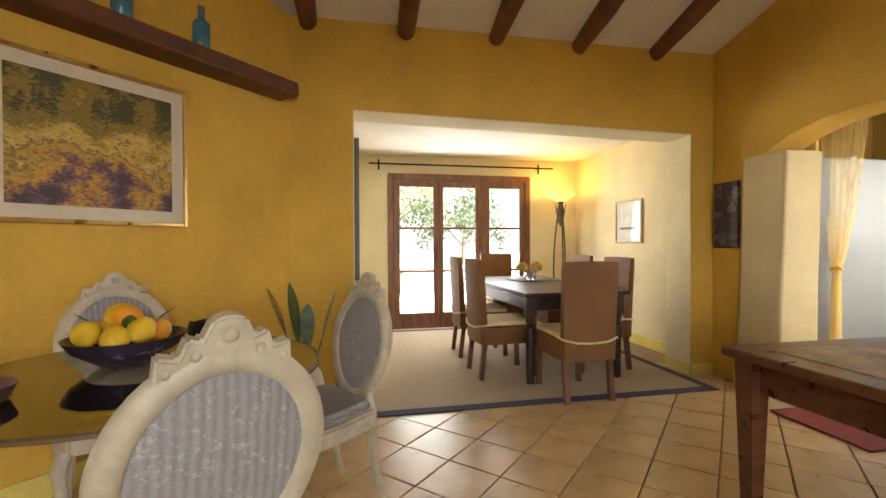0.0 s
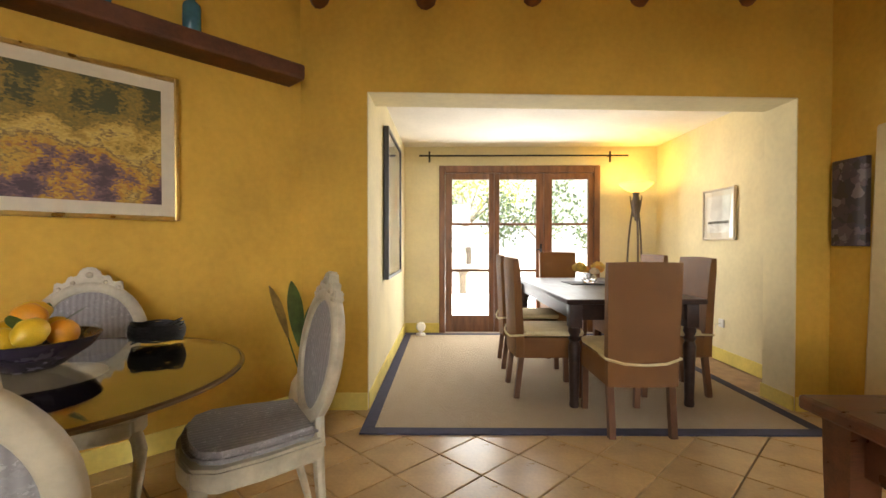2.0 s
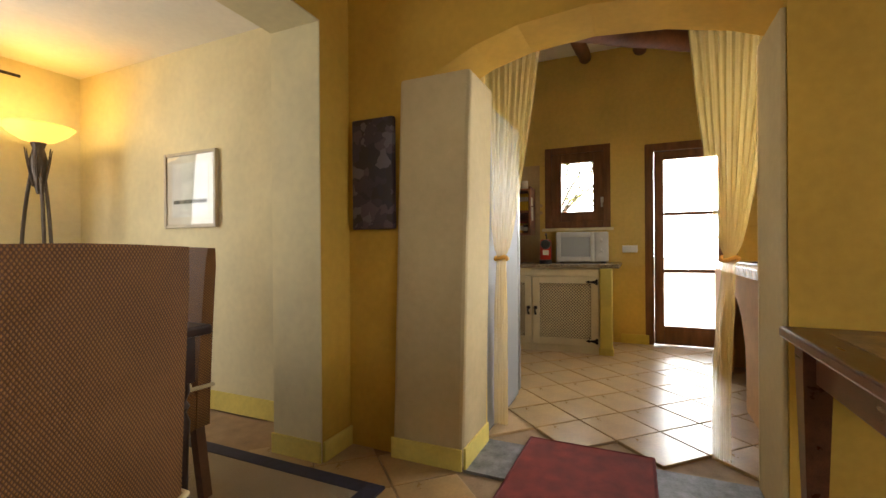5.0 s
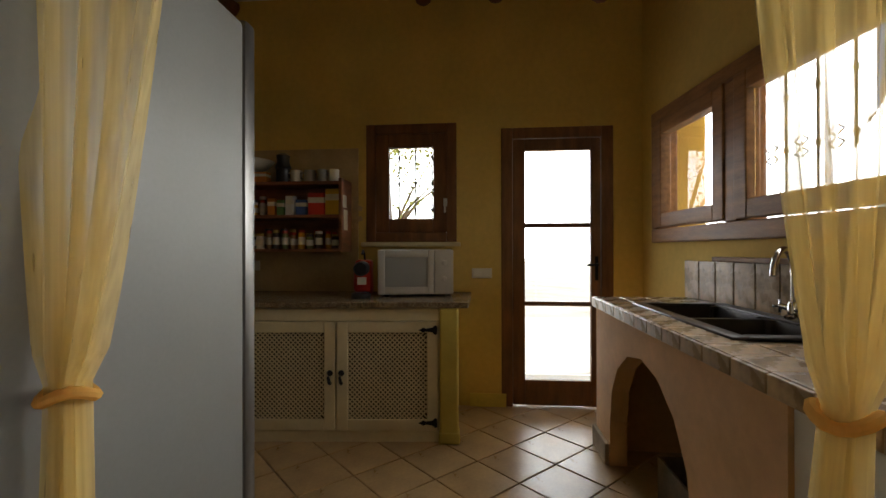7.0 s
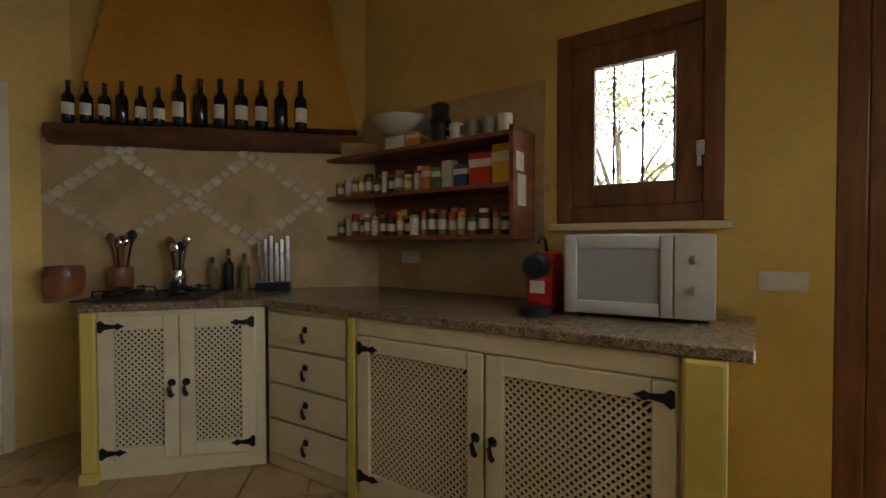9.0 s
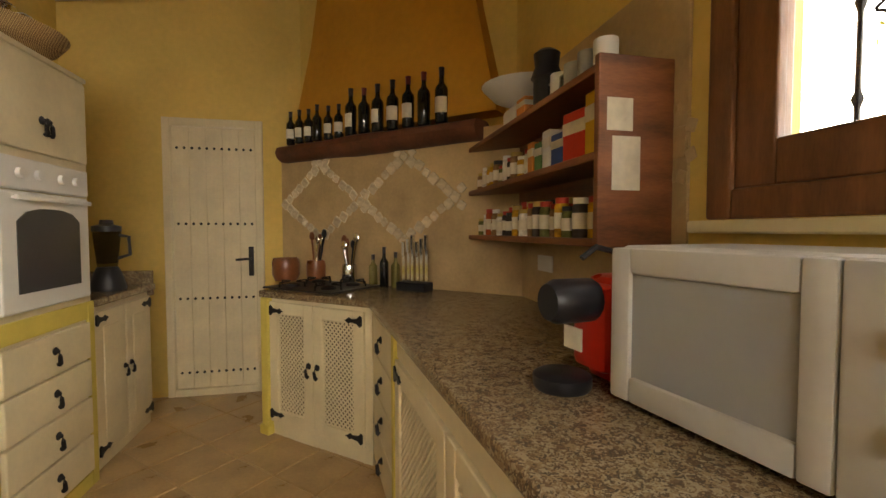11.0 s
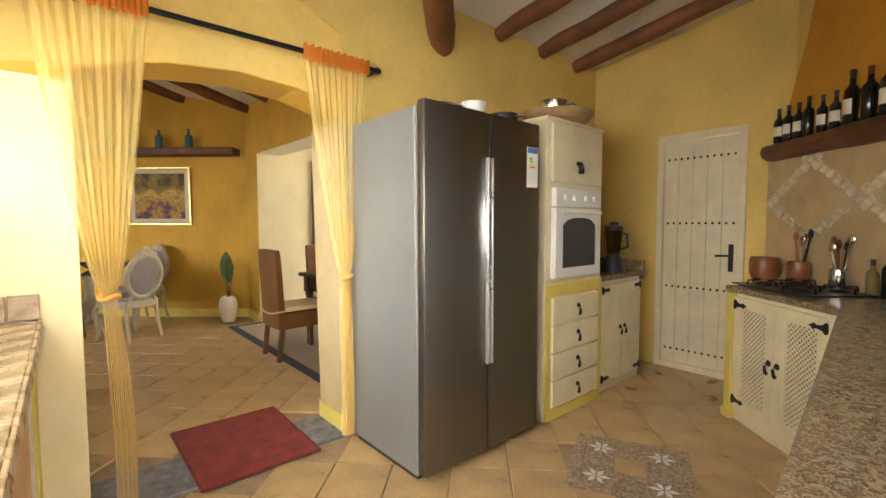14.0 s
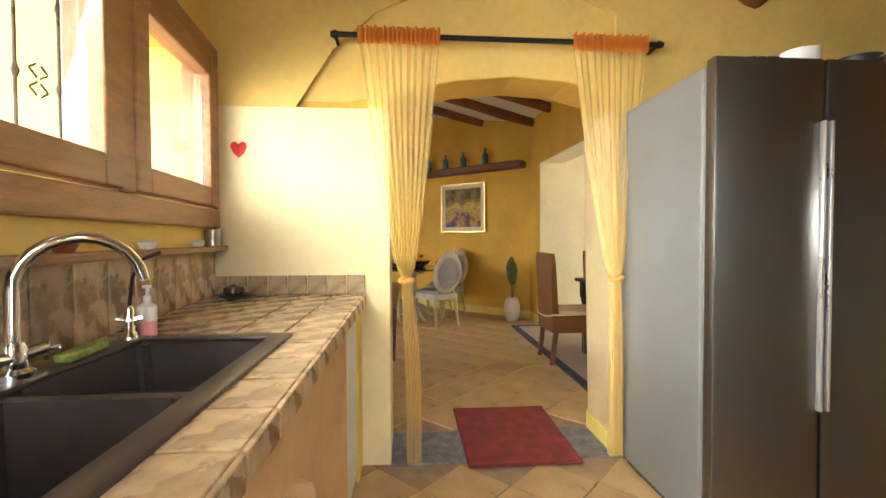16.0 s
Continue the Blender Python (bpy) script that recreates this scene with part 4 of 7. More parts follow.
win = thing("window_1", "small brown wooden window with iron grille", "window", T(6.272, -0.40, 1.24, -90), kind="structure")
b = frame_bm(0.70, 0.905, 0.075, 0.10, 0.008)
part("window_frame", b, DOORW, win)
b = frame_bm(0.55, 0.755, 0.105, 0.05, 0.006)
bmesh.ops.translate(b, verts=b.verts[:], vec=(0.075, 0.012, 0.075))
cas = part("casement", b, DOORW, win)
part("pane", boxm((0.178, 0.036, 0.178), (0.522, 0.040, 0.728)), GLASS, cas).visible_shadow = False
b = BM()
box(b, (0.60, -0.006, 0.27), (0.63, 0.012, 0.33), 0.004)
tube(b, [(0.615, -0.004, 0.30), (0.615, -0.035, 0.30), (0.615, -0.04, 0.22)], 0.009, 8)
part("window_handle", b, MWHITE, cas, "white lever handle", True)
part("window_sill", boxm((-0.03, -0.03, -0.035), (0.73, 0.06, -0.002), 0.006), CREAM, win)
gr = thing("window_grille", "black wrought iron grille outside the small window", "grille", T(6.45, -0.56, 1.36, -90))
iron_grille(gr, 0.40, 0.70, 3, 0.0)

# garden door
gd = thing("door_2", "brown wooden garden door with three glass panes", "door", T(6.285, -1.436, 0, -90), kind="structure")
for lo, hi in (((0, 0, 0), (0.085, 0.09, 2.095)), ((0.735, 0, 0), (0.819, 0.09, 2.095)), ((0.085, 0.001, 2.015), (0.735, 0.089, 2.095))):
    part("door_frame", boxm(lo, hi, 0.006), DOORW, gd)
b = BM()
box(b, (0.088, 0.02, 0.01), (0.178, 0.065, 2.012), 0.005)
box(b, (0.662, 0.02, 0.01), (0.732, 0.065, 2.012), 0.005)
box(b, (0.178, 0.021, 0.01), (0.662, 0.064, 0.20), 0.005)
box(b, (0.178, 0.021, 1.925), (0.662, 0.064, 2.012), 0.005)
leaf = part("door_leaf", b, DOORW, gd)
for z in (0.755, 1.345):
    part("glazing_bar", boxm((0.178, 0.028, z), (0.662, 0.058, z + 0.034), 0.004), DOORW, leaf)
for z0, z1 in ((0.20, 0.755), (0.789, 1.345), (1.379, 1.925)):
    part("pane", boxm((0.178, 0.040, z0), (0.662, 0.044, z1)), GLASS, leaf).visible_shadow = False
b = BM()
box(b, (0.69, 0.012, 0.95), (0.715, 0.021, 1.13), 0.004)
tube(b, [(0.702, 0.016, 1.07), (0.702, -0.035, 1.07), (0.622, -0.04, 1.065)], 0.008, 8)
part("door_handle", b, IRON, leaf, "dark lever handle", True)
sw = thing("light_switch", "white double light switch on the yellow wall", "switch", T(6.279, -1.215, 0.965, -90))
part("plate", boxm((0, -0.010, 0), (0.15, 0.0, 0.075), 0.004), MWHITE, sw)
for x in (0.012, 0.08):
    part("rocker", boxm((x, -0.015, 0.012), (x + 0.058, -0.008, 0.063), 0.003), MWHITE, sw)

# spice shelf
SPICEW = mat("reddish_shelf_wood", (0.24, 0.085, 0.03), 0.5, vary=0.25, scale=4, grain=45, bump=0.2, stretch=(1, 1, 5))
ss = thing("spice_shelf", "red-brown wooden wall shelf full of jars and packets", "shelf", T(6.266, 1.08, 1.15, -90))
SL = 1.37
part("side_panel", boxm((0.0, -0.24, 0.015), (0.025, 0.0, 0.55), 0.004), SPICEW, ss)
part("side_panel", boxm((SL - 0.025, -0.24, 0.015), (SL, 0.0, 0.55), 0.004), SPICEW, ss)
for z in (0.015, 0.262, 0.505):
    part("board", boxm((0.025, -0.235, z), (SL - 0.025, -0.004, z + 0.024), 0.004), SPICEW, ss)
part("back_panel", boxm((0.025, -0.012, 0.039), (SL - 0.025, -0.002, 0.505)), SPICEW, ss)
for z0, z1, y0, y1 in ((0.175, 0.325, -0.198, -0.11), (0.34, 0.43, -0.215, -0.135)):
    o = part("note", boxm((SL + 0.0005, y0, z0), (SL + 0.002, y1, z1)), PAPER, ss, "pinned paper note")
JAR = glass_mat("jar_glass", (0.95, 0.97, 0.95))
FILL = [mat("spice_" + n, c, 0.8, vary=0.2, scale=40, grain=200, bump=0.3) for n, c in (("paprika", (0.45, 0.08, 0.02)), ("turmeric", (0.6, 0.32, 0.02)), ("herb", (0.16, 0.17, 0.05)), ("salt", (0.72, 0.68, 0.6)), ("pepper", (0.06, 0.045, 0.035)), ("cumin", (0.30, 0.17, 0.07)))]
LIDS = [mat("lid_" + n, c, 0.4, vary=0.05, bump=0) for n, c in (("white", (0.75, 0.73, 0.68)), ("red", (0.5, 0.04, 0.02)), ("black", (0.03, 0.03, 0.03)), ("gold", (0.5, 0.34, 0.08)))]
PACK = [mat("packet_" + n, c, 0.6, vary=0.06, scale=9, bump=0.05) for n, c in (("red", (0.62, 0.04, 0.02)), ("yellow", (0.75, 0.47, 0.03)), ("blue", (0.05, 0.10, 0.30)), ("white", (0.72, 0.70, 0.64)), ("green", (0.10, 0.22, 0.06)), ("orange", (0.62, 0.22, 0.03)))]


def spice_jar(at, r, h, fill, lid):
    t = thing("spice_jar", "small spice jar with printed label on the wall shelf", "jar", at, "jars on the spice shelf")
    b = BM()
    lathe(b, [(r, 0), (r, h * 0.78), (r * 0.85, h * 0.84), (r * 0.8, h * 0.86)], 14)
    part("body", b, fill, t, "", True)
    b = BM()
    lathe(b, [(r * 0.9, h * 0.85), (r * 0.92, h), (0, h + 0.001)], 14)
    part("lid", b, lid, t, "", True)
    b = BM()
    lathe(b, [(r + 0.0008, h * 0.22), (r + 0.0008, h * 0.62)], 14)
    b.faces.ensure_lookup_table()
    part("paper_label", b, PAPER, t, "", True)
    return t


def packet(at, w, d, h, m):
    t = thing("packet", "coloured food packet standing on the wall shelf", "packet", at, "packets on the spice shelf")
    part("carton", boxm((-w / 2, -d / 2, 0), (w / 2, d / 2, h), 0.003), m, t)
    part("band", boxm((-w / 2 - 0.0006, -d / 2 - 0.0008, h * 0.55), (w / 2 + 0.0006, d / 2, h * 0.8)), PAPER, t, "pale printed band")
    return t


rng = random.Random(21)
base_m = T(6.266, 1.08, 1.15, -90)
for zi, z in ((0, 0.0395), (1, 0.2865)):
    x = 0.06
    while x < SL - 0.07:
        r = rng.uniform(0.02, 0.03)
        if zi == 1 and x > SL * 0.55:
            w = rng.uniform(0.05, 0.085)
            pick = (1 if x > SL - 0.17 else 0 if x > SL - 0.30 else (2, 3, 5, 4)[rng.randrange(4)])
            w = (0.12, 0.10)[pick] if pick < 2 else w
            if x + w > SL - 0.032:
                break
            packet(base_m @ T(x + w / 2, -0.172, z, rng.uniform(-6, 6)), w, 0.06, 0.19 if pick == 1 else 0.16 if pick == 0 else rng.uniform(0.11, 0.15), PACK[pick])
            x += w + 0.012
        else:
            spice_jar(base_m @ T(x, -0.172 + rng.uniform(-0.01, 0.01), z, rng.uniform(0, 360)), r, rng.uniform(0.09, 0.14), FILL[rng.randrange(6)], LIDS[rng.randrange(4)])
            if rng.random() < 0.6:
                spice_jar(base_m @ T(x + 0.015, -0.075, z, rng.uniform(0, 360)), r, rng.uniform(0.11, 0.16), FILL[rng.randrange(6)], LIDS[rng.randrange(4)])
            x += 2 * r + 0.012
# on the shelf top: boxes, a can, cups, scales
packet(base_m @ T(0.74, -0.17, 0.5295), 0.09, 0.08, 0.08, PACK[5])
b = BM()
lathe(b, [(0.05, 0), (0.05, 0.10), (0.06, 0.11), (0.045, 0.15), (0.05, 0.20), (0.03, 0.215), (0, 0.216)], 20)
solid("moka_pot", b, BLACKP, "black stovetop coffee pot on the wall shelf", "coffee pot", smooth=True, at=base_m @ T(0.90, -0.17, 0.5295))
sc = thing("kitchen_scales", "white kitchen scales with a pan on the wall shelf", "scales", base_m @ T(0.60, -0.13, 0.5295))
part("base", boxm((-0.08, -0.08, 0), (0.08, 0.08, 0.08), 0.02), MWHITE, sc, "", True)
b = BM()
lathe(b, [(0.05, 0.085), (0.14, 0.12), (0.19, 0.17), (0.195, 0.175), (0.14, 0.13), (0.0, 0.1)], 26)
part("scale_pan", b, MWHITE, sc, "white oval pan", True)


def mug(at, m, r=0.04, h=0.09, group="mugs on the shelf", label="plain mug on the wall shelf"):
    t = thing("mug", label, "mug", at, group)
    b = BM()
    lathe(b, [(r * 0.9, 0), (r, 0.01), (r, h), (r * 0.92, h), (r * 0.9, 0.012), (0, 0.01)], 18)
    part("cup", b, m, t, "", True)
    b = BM()
    tube(b, [(r, 0, h * 0.8), (r + 0.025, 0, h * 0.75), (r + 0.028, 0, h * 0.35), (r, 0, h * 0.22)], 0.006, 6)
    part("handle", b, m, t, "", True)


GREYC = mat("grey_ceramic", (0.30, 0.30, 0.28), 0.4, vary=0.1, bump=0.05)
for x, m in ((1.02, MWHITE), (1.12, GREYC)):
    mug(base_m @ T(x - 0.02, -0.16, 0.5295, 200), m)
for x, m in ((1.20, GREYC), (1.29, MWHITE)):
    mug(base_m @ T(x, -0.17, 0.5295, 160), m, 0.036)

# things on the stove worktop
hob = thing("gas_hob", "black gas hob set into the granite worktop", "hob", M_DIAG @ T(0.62, -0.37, WZ))
part("plate", boxm((-0.29, -0.22, 0.0), (0.29, 0.22, 0.010), 0.004), BLACKP, hob, "black glass plate")
for x in (-0.15, 0.15):
    for y in (-0.10, 0.11):
        b = BM()
        lathe(b, [(0.045, 0.010), (0.045, 0.022), (0.03, 0.028), (0, 0.029)], 16, at=(x, y, 0))
        part("burner", b, IRON, hob, "", True)
        b = BM()
        for a in range(4):
            c, s = math.cos(a * math.pi / 2), math.sin(a * math.pi / 2)
            sweep(b, [(x + 0.03 * c, y + 0.03 * s, 0.04), (x + 0.10 * c, y + 0.10 * s, 0.04), (x + 0.105 * c, y + 0.105 * s, 0.011)], (0.004, 0.004))
        part("grate", b, IRON, hob, "cast iron grate")
COPPER = mat("brown_earthenware", (0.26, 0.09, 0.035), 0.3, vary=0.2, scale=9, bump=0.1)


def crock(at, r, h, m, label, tools):
    t = thing("utensil_pot", label, "pot", at)
    b = BM()
    lathe(b, [(r * 0.8, 0), (r, h * 0.3), (r, h * 0.8), (r * 0.9, h), (r * 0.84, h), (r * 0.9, h * 0.8), (r * 0.7, 0.02), (0, 0.015)], 22)
    part("pot_body", b, m, t, "", True)
    rg = random.Random(int(r * 9999))
    for k in range(tools):
        a, l = rg.uniform(0, 6.28), rg.uniform(0.10, 0.17)
        b = BM()
        x, y = 0.5 * r * math.cos(a), 0.5 * r * math.sin(a)
        tube(b, [(x * 0.4, y * 0.4, 0.03), (x * 1.5, y * 1.5, h + l * 0.7), (x * 1.8, y * 1.8, h + l)], 0.006, 6, 0.008)
        lathe(b, [(0, 0), (0.022, 0.015), (0.026, 0.035), (0.016, 0.06), (0, 0.065)], 10, m=Matrix.Translation((x * 1.8, y * 1.8, h + l - 0.01)) @ Matrix.Diagonal((1, 0.35, 1, 1)))
        part("utensil", b, (CHROME, SPICEW, BLACKP)[k % 3], t, "", True)


crock(M_DIAG @ T(0.10, -0.22, WZ), 0.095, 0.16, COPPER, "brown earthenware pot beside the hob", 0)
crock(M_DIAG @ T(0.36, -0.18, WZ), 0.065, 0.15, COPPER, "brown pot holding wooden spoons and ladles", 5)
crock(M_DIAG @ T(0.66, -0.17, WZ), 0.05, 0.13, CHROME, "steel utensil pot with black spatulas", 5)
for x, h, m in ((0.84, 0.20, GLASS), (0.93, 0.25, DKGLASS), (1.02, 0.22, GLASS)):
    bottle("oil_bottle", "oil bottle standing beside the hob", m if m is DKGLASS else mat("olive_oil_glass", (0.20, 0.17, 0.05), 0.1, bump=0), None, CAPS[0], h, 0.028, M_DIAG @ T(x, -0.145, WZ), "oil bottles by the stove")
rack = thing("knife_rack", "upright steel knife rack on the worktop", "knife rack", M_DIAG @ T(1.20, -0.20, WZ))
part("block", boxm((-0.10, -0.05, 0), (0.10, 0.05, 0.05), 0.006), BLACKP, rack)
for k in range(6):
    part("blade", boxm((-0.088 + 0.032 * k, -0.004 + 0.006 * (k % 2), 0.05), (-0.068 + 0.032 * k, -0.001 + 0.006 * (k % 2), 0.20 + 0.02 * (k % 3))), CHROME, rack, "steel blade")
    part("grip", boxm((-0.09 + 0.032 * k, -0.01, 0.20 + 0.02 * (k % 3)), (-0.066 + 0.032 * k, 0.01, 0.29 + 0.02 * (k % 3)), 0.004), CHROME, rack)
ps = thing("power_socket", "white double socket on the tiled wall", "socket", T(6.267, 0.60, 1.02, -90))
part("plate", boxm((0, -0.010, 0), (0.15, 0.0, 0.075), 0.004), MWHITE, ps)

# ---- sink side ----
M_S = SW                                        # x along the wall, y into the room
sink_win = thing("window_2", "long honey-brown wooden casement window over the sink", "window", SW, kind="structure")
b = BM()
W0, W1, Z0, Z1 = sw0, sw1, swz0, swz1
box(b, (W0, -0.12, Z0), (W1, 0.035, Z0 + 0.09), 0.008)
box(b, (W0, -0.12, Z1 - 0.09), (W1, 0.035, Z1), 0.008)
box(b, (W0, -0.119, Z0 + 0.09), (W0 + 0.06, 0.034, Z1 - 0.09), 0.008)
box(b, (W1 - 0.06, -0.119, Z0 + 0.09), (W1, 0.034, Z1 - 0.09), 0.008)
for x in (0.79, 1.765):
    box(b, (x, -0.119, Z0 + 0.09), (x + 0.10, 0.034, Z1 - 0.09), 0.008)
part("window_frame", b, WINW, sink_win)
for x0, x1 in ((0.055, 0.80), (0.88, 1.775), (1.855, W1 - 0.055)):
    b = BM()
    bz0, bz1 = Z0 + 0.10, Z1 - 0.08
    box(b, (x0, -0.03, bz0), (x0 + 0.09, 0.043, bz1), 0.006)
    box(b, (x1 - 0.09, -0.03, bz0), (x1, 0.043, bz1), 0.006)
    box(b, (x0 + 0.09, -0.029, bz0), (x1 - 0.09, 0.042, bz0 + 0.09), 0.006)
    box(b, (x0 + 0.09, -0.029, bz1 - 0.09), (x1 - 0.09, 0.042, bz1), 0.006)
    c = part("casement", b, WINW, sink_win)
    part("pane", boxm((x0 + 0.09, -0.004, bz0 + 0.09), (x1 - 0.09, 0.0, bz1 - 0.09)), GLASS, c).visible_shadow = False
g2 = thing("window_grille", "black wrought iron grille outside the sink window", "grille", SW @ T(0.05, -0.24, Z0))
iron_grille(g2, 2.4, Z1 - Z0, 13, 0.0)

BT = mat("tumbled_stone_tile", (0.40, 0.275, 0.145), 0.28, vary=0.30, scale=13, grain=40, bump=0.6, per_piece=0.22)
JOINT = mat("pale_joint", (0.42, 0.33, 0.22), 0.9, vary=0.12, scale=12, bump=0.2)
PEACH = mat("peach_plaster", (0.66, 0.40, 0.19), 0.85, vary=0.1, scale=3, grain=30, bump=0.25)
SX0, SX1, SY0, SY1, SZ = 3.452, 5.72, -1.965, -2.60, 0.89
su = thing("sink_counter", "masonry sink counter with peach plaster front and arches", "counter", kind="structure")
b = BM()
# front wall with two arched niches, left open between
def arch_pts(x0, x1, h, n=8):
    return [(x0 + (x1 - x0) * (0.5 - 0.5 * math.cos(math.pi * k / n)), h * (0.35 + 0.65 * math.sin(math.pi * k / n))) for k in range(n + 1)]
outline = [(4.02, 0.0)]
for a0, a1 in ((4.48, 5.42),):
    outline += [(a0, 0.0)] + arch_pts(a0, a1, 0.70) + [(a1, 0.0)]
outline += [(SX1 - 0.02, 0.0), (SX1 - 0.02, SZ - 0.06), (4.02, SZ - 0.06)]
clean = []
for p in outline:
    if not clean or (Vector(p) - Vector(clean[-1])).length > 1e-4:
        clean.append(p)
prism(b, clean, 1, SY0 - 0.11, SY0 - 0.02)
part("front_wall", b, PEACH, su, "peach plaster front with arch")
part("end_wall", boxm((SX1 - 0.11, -2.50, 0), (SX1 - 0.021, SY0 - 0.111, SZ - 0.06)), PEACH, su)
part("inner_wall", boxm((3.46, -2.69, 0), (4.3, -2.62, SZ - 0.06)), CREAM, su)
part("plinth", boxm((5.43, SY0 - 0.018, 0), (SX1 - 0.01, SY0 + 0.004, 0.12), 0.006), JOINT, su)
part("cupboard_panel", boxm((3.62, SY0 - 0.05, 0.05), (4.018, SY0 - 0.03, SZ - 0.07), 0.005), MWHITE, su, "white painted cupboard panel")
part("cupboard_post", boxm((3.455, SY0 - 0.10, 0.0), (3.615, SY0 - 0.02, SZ - 0.06), 0.006), LEMON, su, "lemon painted post")
# worktop slab with a hole for the sink
b = BM()
HX0, HX1, HY0, HY1 = 4.44, 5.33, -2.525, -2.10
for lo, hi in (((SX0, -2.74), (HX0, SY0)), ((HX1, -2.60), (SX1, SY0)), ((HX0, HY1), (HX1, SY0)), ((HX0, -2.66), (HX1, HY0))):
    box(b, (lo[0], lo[1], SZ - 0.055), (hi[0], hi[1], SZ - 0.006))
part("slab", b, JOINT, su)
tl = mesh("worktop_tile", boxm((0.003, 0.003, -0.006), (0.147, 0.147, 0.002), 0.003), BT)
half = mesh("edge_tile", boxm((0.003, -0.008, 0.0), (0.147, 0.004, 0.052), 0.003), BT)
nx = int((SX1 - SX0) / 0.15)
for i in range(nx):
    x = SX0 + i * (SX1 - SX0) / nx
    for j in range(5):
        y = SY0 - 0.152 * (j + 1)
        if x + 0.145 > HX0 - 0.02 and x < HX1 + 0.02 and y < HY1 - 0.02:
            continue
        o = part("tile", tl, None, su)
        o.location = (x, y, SZ)
    o = part("tile", half, None, su)
    o.location = (x, SY0, SZ - 0.054)
sp = mesh("splash_tile", boxm((0.003, 0.0, 0.0), (0.0935, 0.012, 0.095), 0.003), BT)
for i in range(8):
    o = part("tile", sp, None, su)
    o.matrix_local = T(3.464, -2.735 + 0.0965 * i, SZ + 0.003, 90) @ T(0, -0.012)
sp2 = mesh("splash_tile_tall", boxm((0.003, 0.0, 0.0), (0.147, 0.012, 0.22), 0.003), BT)
for i in range(15):
    o = part("tile", sp2, None, su)
    o.matrix_local = SW @ T(0.02 + 0.15 * i, 0.0, SZ + 0.003)
LEDGEW = mat("narrow_ledge_wood", (0.30, 0.16, 0.07), 0.5, vary=0.2, scale=5, grain=40, bump=0.15, stretch=(1, 6, 6))
solid("wall_ledge", boxm((0.02, 0.0, 1.115), (1.9, 0.075, 1.14), 0.006), LEDGEW, "narrow wooden ledge below the sink window", "ledge", at=SW)
SINKM = mat("dark_composite_sink", (0.032, 0.022, 0.018), 0.34, spec=0.45, vary=0.12, scale=30, grain=300, bump=0.08)
sk = thing("kitchen_sink", "dark double bowl composite sink set in tiles", "sink", T(HX0, HY0, SZ))
b = BM()
sxw, syw = HX1 - HX0, HY1 - HY0
box(b, (-0.02, -0.012, 0.0), (sxw + 0.02, 0.055, 0.012), 0.005)
box(b, (-0.02, syw - 0.035, 0.0), (sxw + 0.02, syw + 0.02, 0.012), 0.005)
box(b, (-0.02, 0.055, 0.0005), (0.03, syw - 0.035, 0.0118), 0.004)
box(b, (sxw - 0.03, 0.055, 0.0005), (sxw + 0.02, syw - 0.035, 0.0118), 0.004)
box(b, (0.425, 0.055, -0.03), (0.465, syw - 0.035, 0.0), 0.008)
part("rim", b, SINKM, sk, "", True)
for x0, x1 in ((0.03, 0.425), (0.465, sxw - 0.03)):
    b = BM()
    y0, y1, zd = 0.055, syw - 0.035, -0.19
    t4 = [b.verts.new(v) for v in ((x0, y0, 0.001), (x1, y0, 0.001), (x1, y1, 0.001), (x0, y1, 0.001))]
    q = 0.035
    d4 = [b.verts.new(v) for v in ((x0 + q, y0 + q, zd), (x1 - q, y0 + q, zd), (x1 - q, y1 - q, zd), (x0 + q, y1 - q, zd))]
    for k in range(4):
        b.faces.new((t4[k], t4[(k + 1) % 4], d4[(k + 1) % 4], d4[k]))
    b.faces.new(d4)
    bmesh.ops.recalc_face_normals(b, faces=b.faces[:])
    bmesh.ops.bevel(b, geom=[e for e in b.edges if len(e.link_faces) == 2], offset=0.025, segments=3, affect="EDGES")
    part("bowl", b, SINKM, sk, "deep dark bowl", True)
    b = BM()
    lathe(b, [(0.04, 0), (0.035, 0.004), (0.012, 0.002), (0, 0.002)], 18, at=((x0 + x1) / 2, (y0 + y1) / 2, zd + 0.001))
    part("drain", b, CHROME, sk, "", True)
tap = thing("kitchen_tap", "tall chrome swan-neck kitchen tap", "tap", T(4.80, -2.515, SZ + 0.012))
b = BM()
lathe(b, [(0.034, 0), (0.034, 0.012), (0.022, 0.02), (0.022, 0.06), (0.017, 0.07)], 18)
part("base", b, CHROME, tap, "", True)
b = BM()
pts = [(0, 0, 0.06), (0, 0, 0.17)] + [(-0.070 * (1 - math.cos(a)), 0.082 * (1 - math.cos(a)), 0.17 + 0.105 * math.sin(a)) for a in [k * math.pi / 12 for k in range(1, 12)]] + [(-0.141, 0.165, 0.178)]
tube(b, pts, 0.0125, 12)
part("spout", b, CHROME, tap, "curved chrome spout", True)
for s in (-1, 1):
    b = BM()
    tube(b, [(0, 0, 0.04), (s * 0.06, 0.01, 0.045)], 0.012, 10)
    for a in range(4):
        c, ss_ = math.cos(a * math.pi / 2), math.sin(a * math.pi / 2)
        tube(b, [(s * 0.065, 0.01, 0.045), (s * 0.068, 0.01 + 0.026 * c, 0.045 + 0.026 * ss_)], 0.006, 6)
    part("cross_handle", b, CHROME, tap, "chrome cross handle", True)
tap2 = thing("water_tap", "small slender black and chrome filter tap", "tap", T(4.46, -2.505, SZ + 0.012))
b = BM()
lathe(b, [(0.022, 0), (0.02, 0.01), (0.012, 0.02), (0.012, 0.08), (0.006, 0.09)], 14)
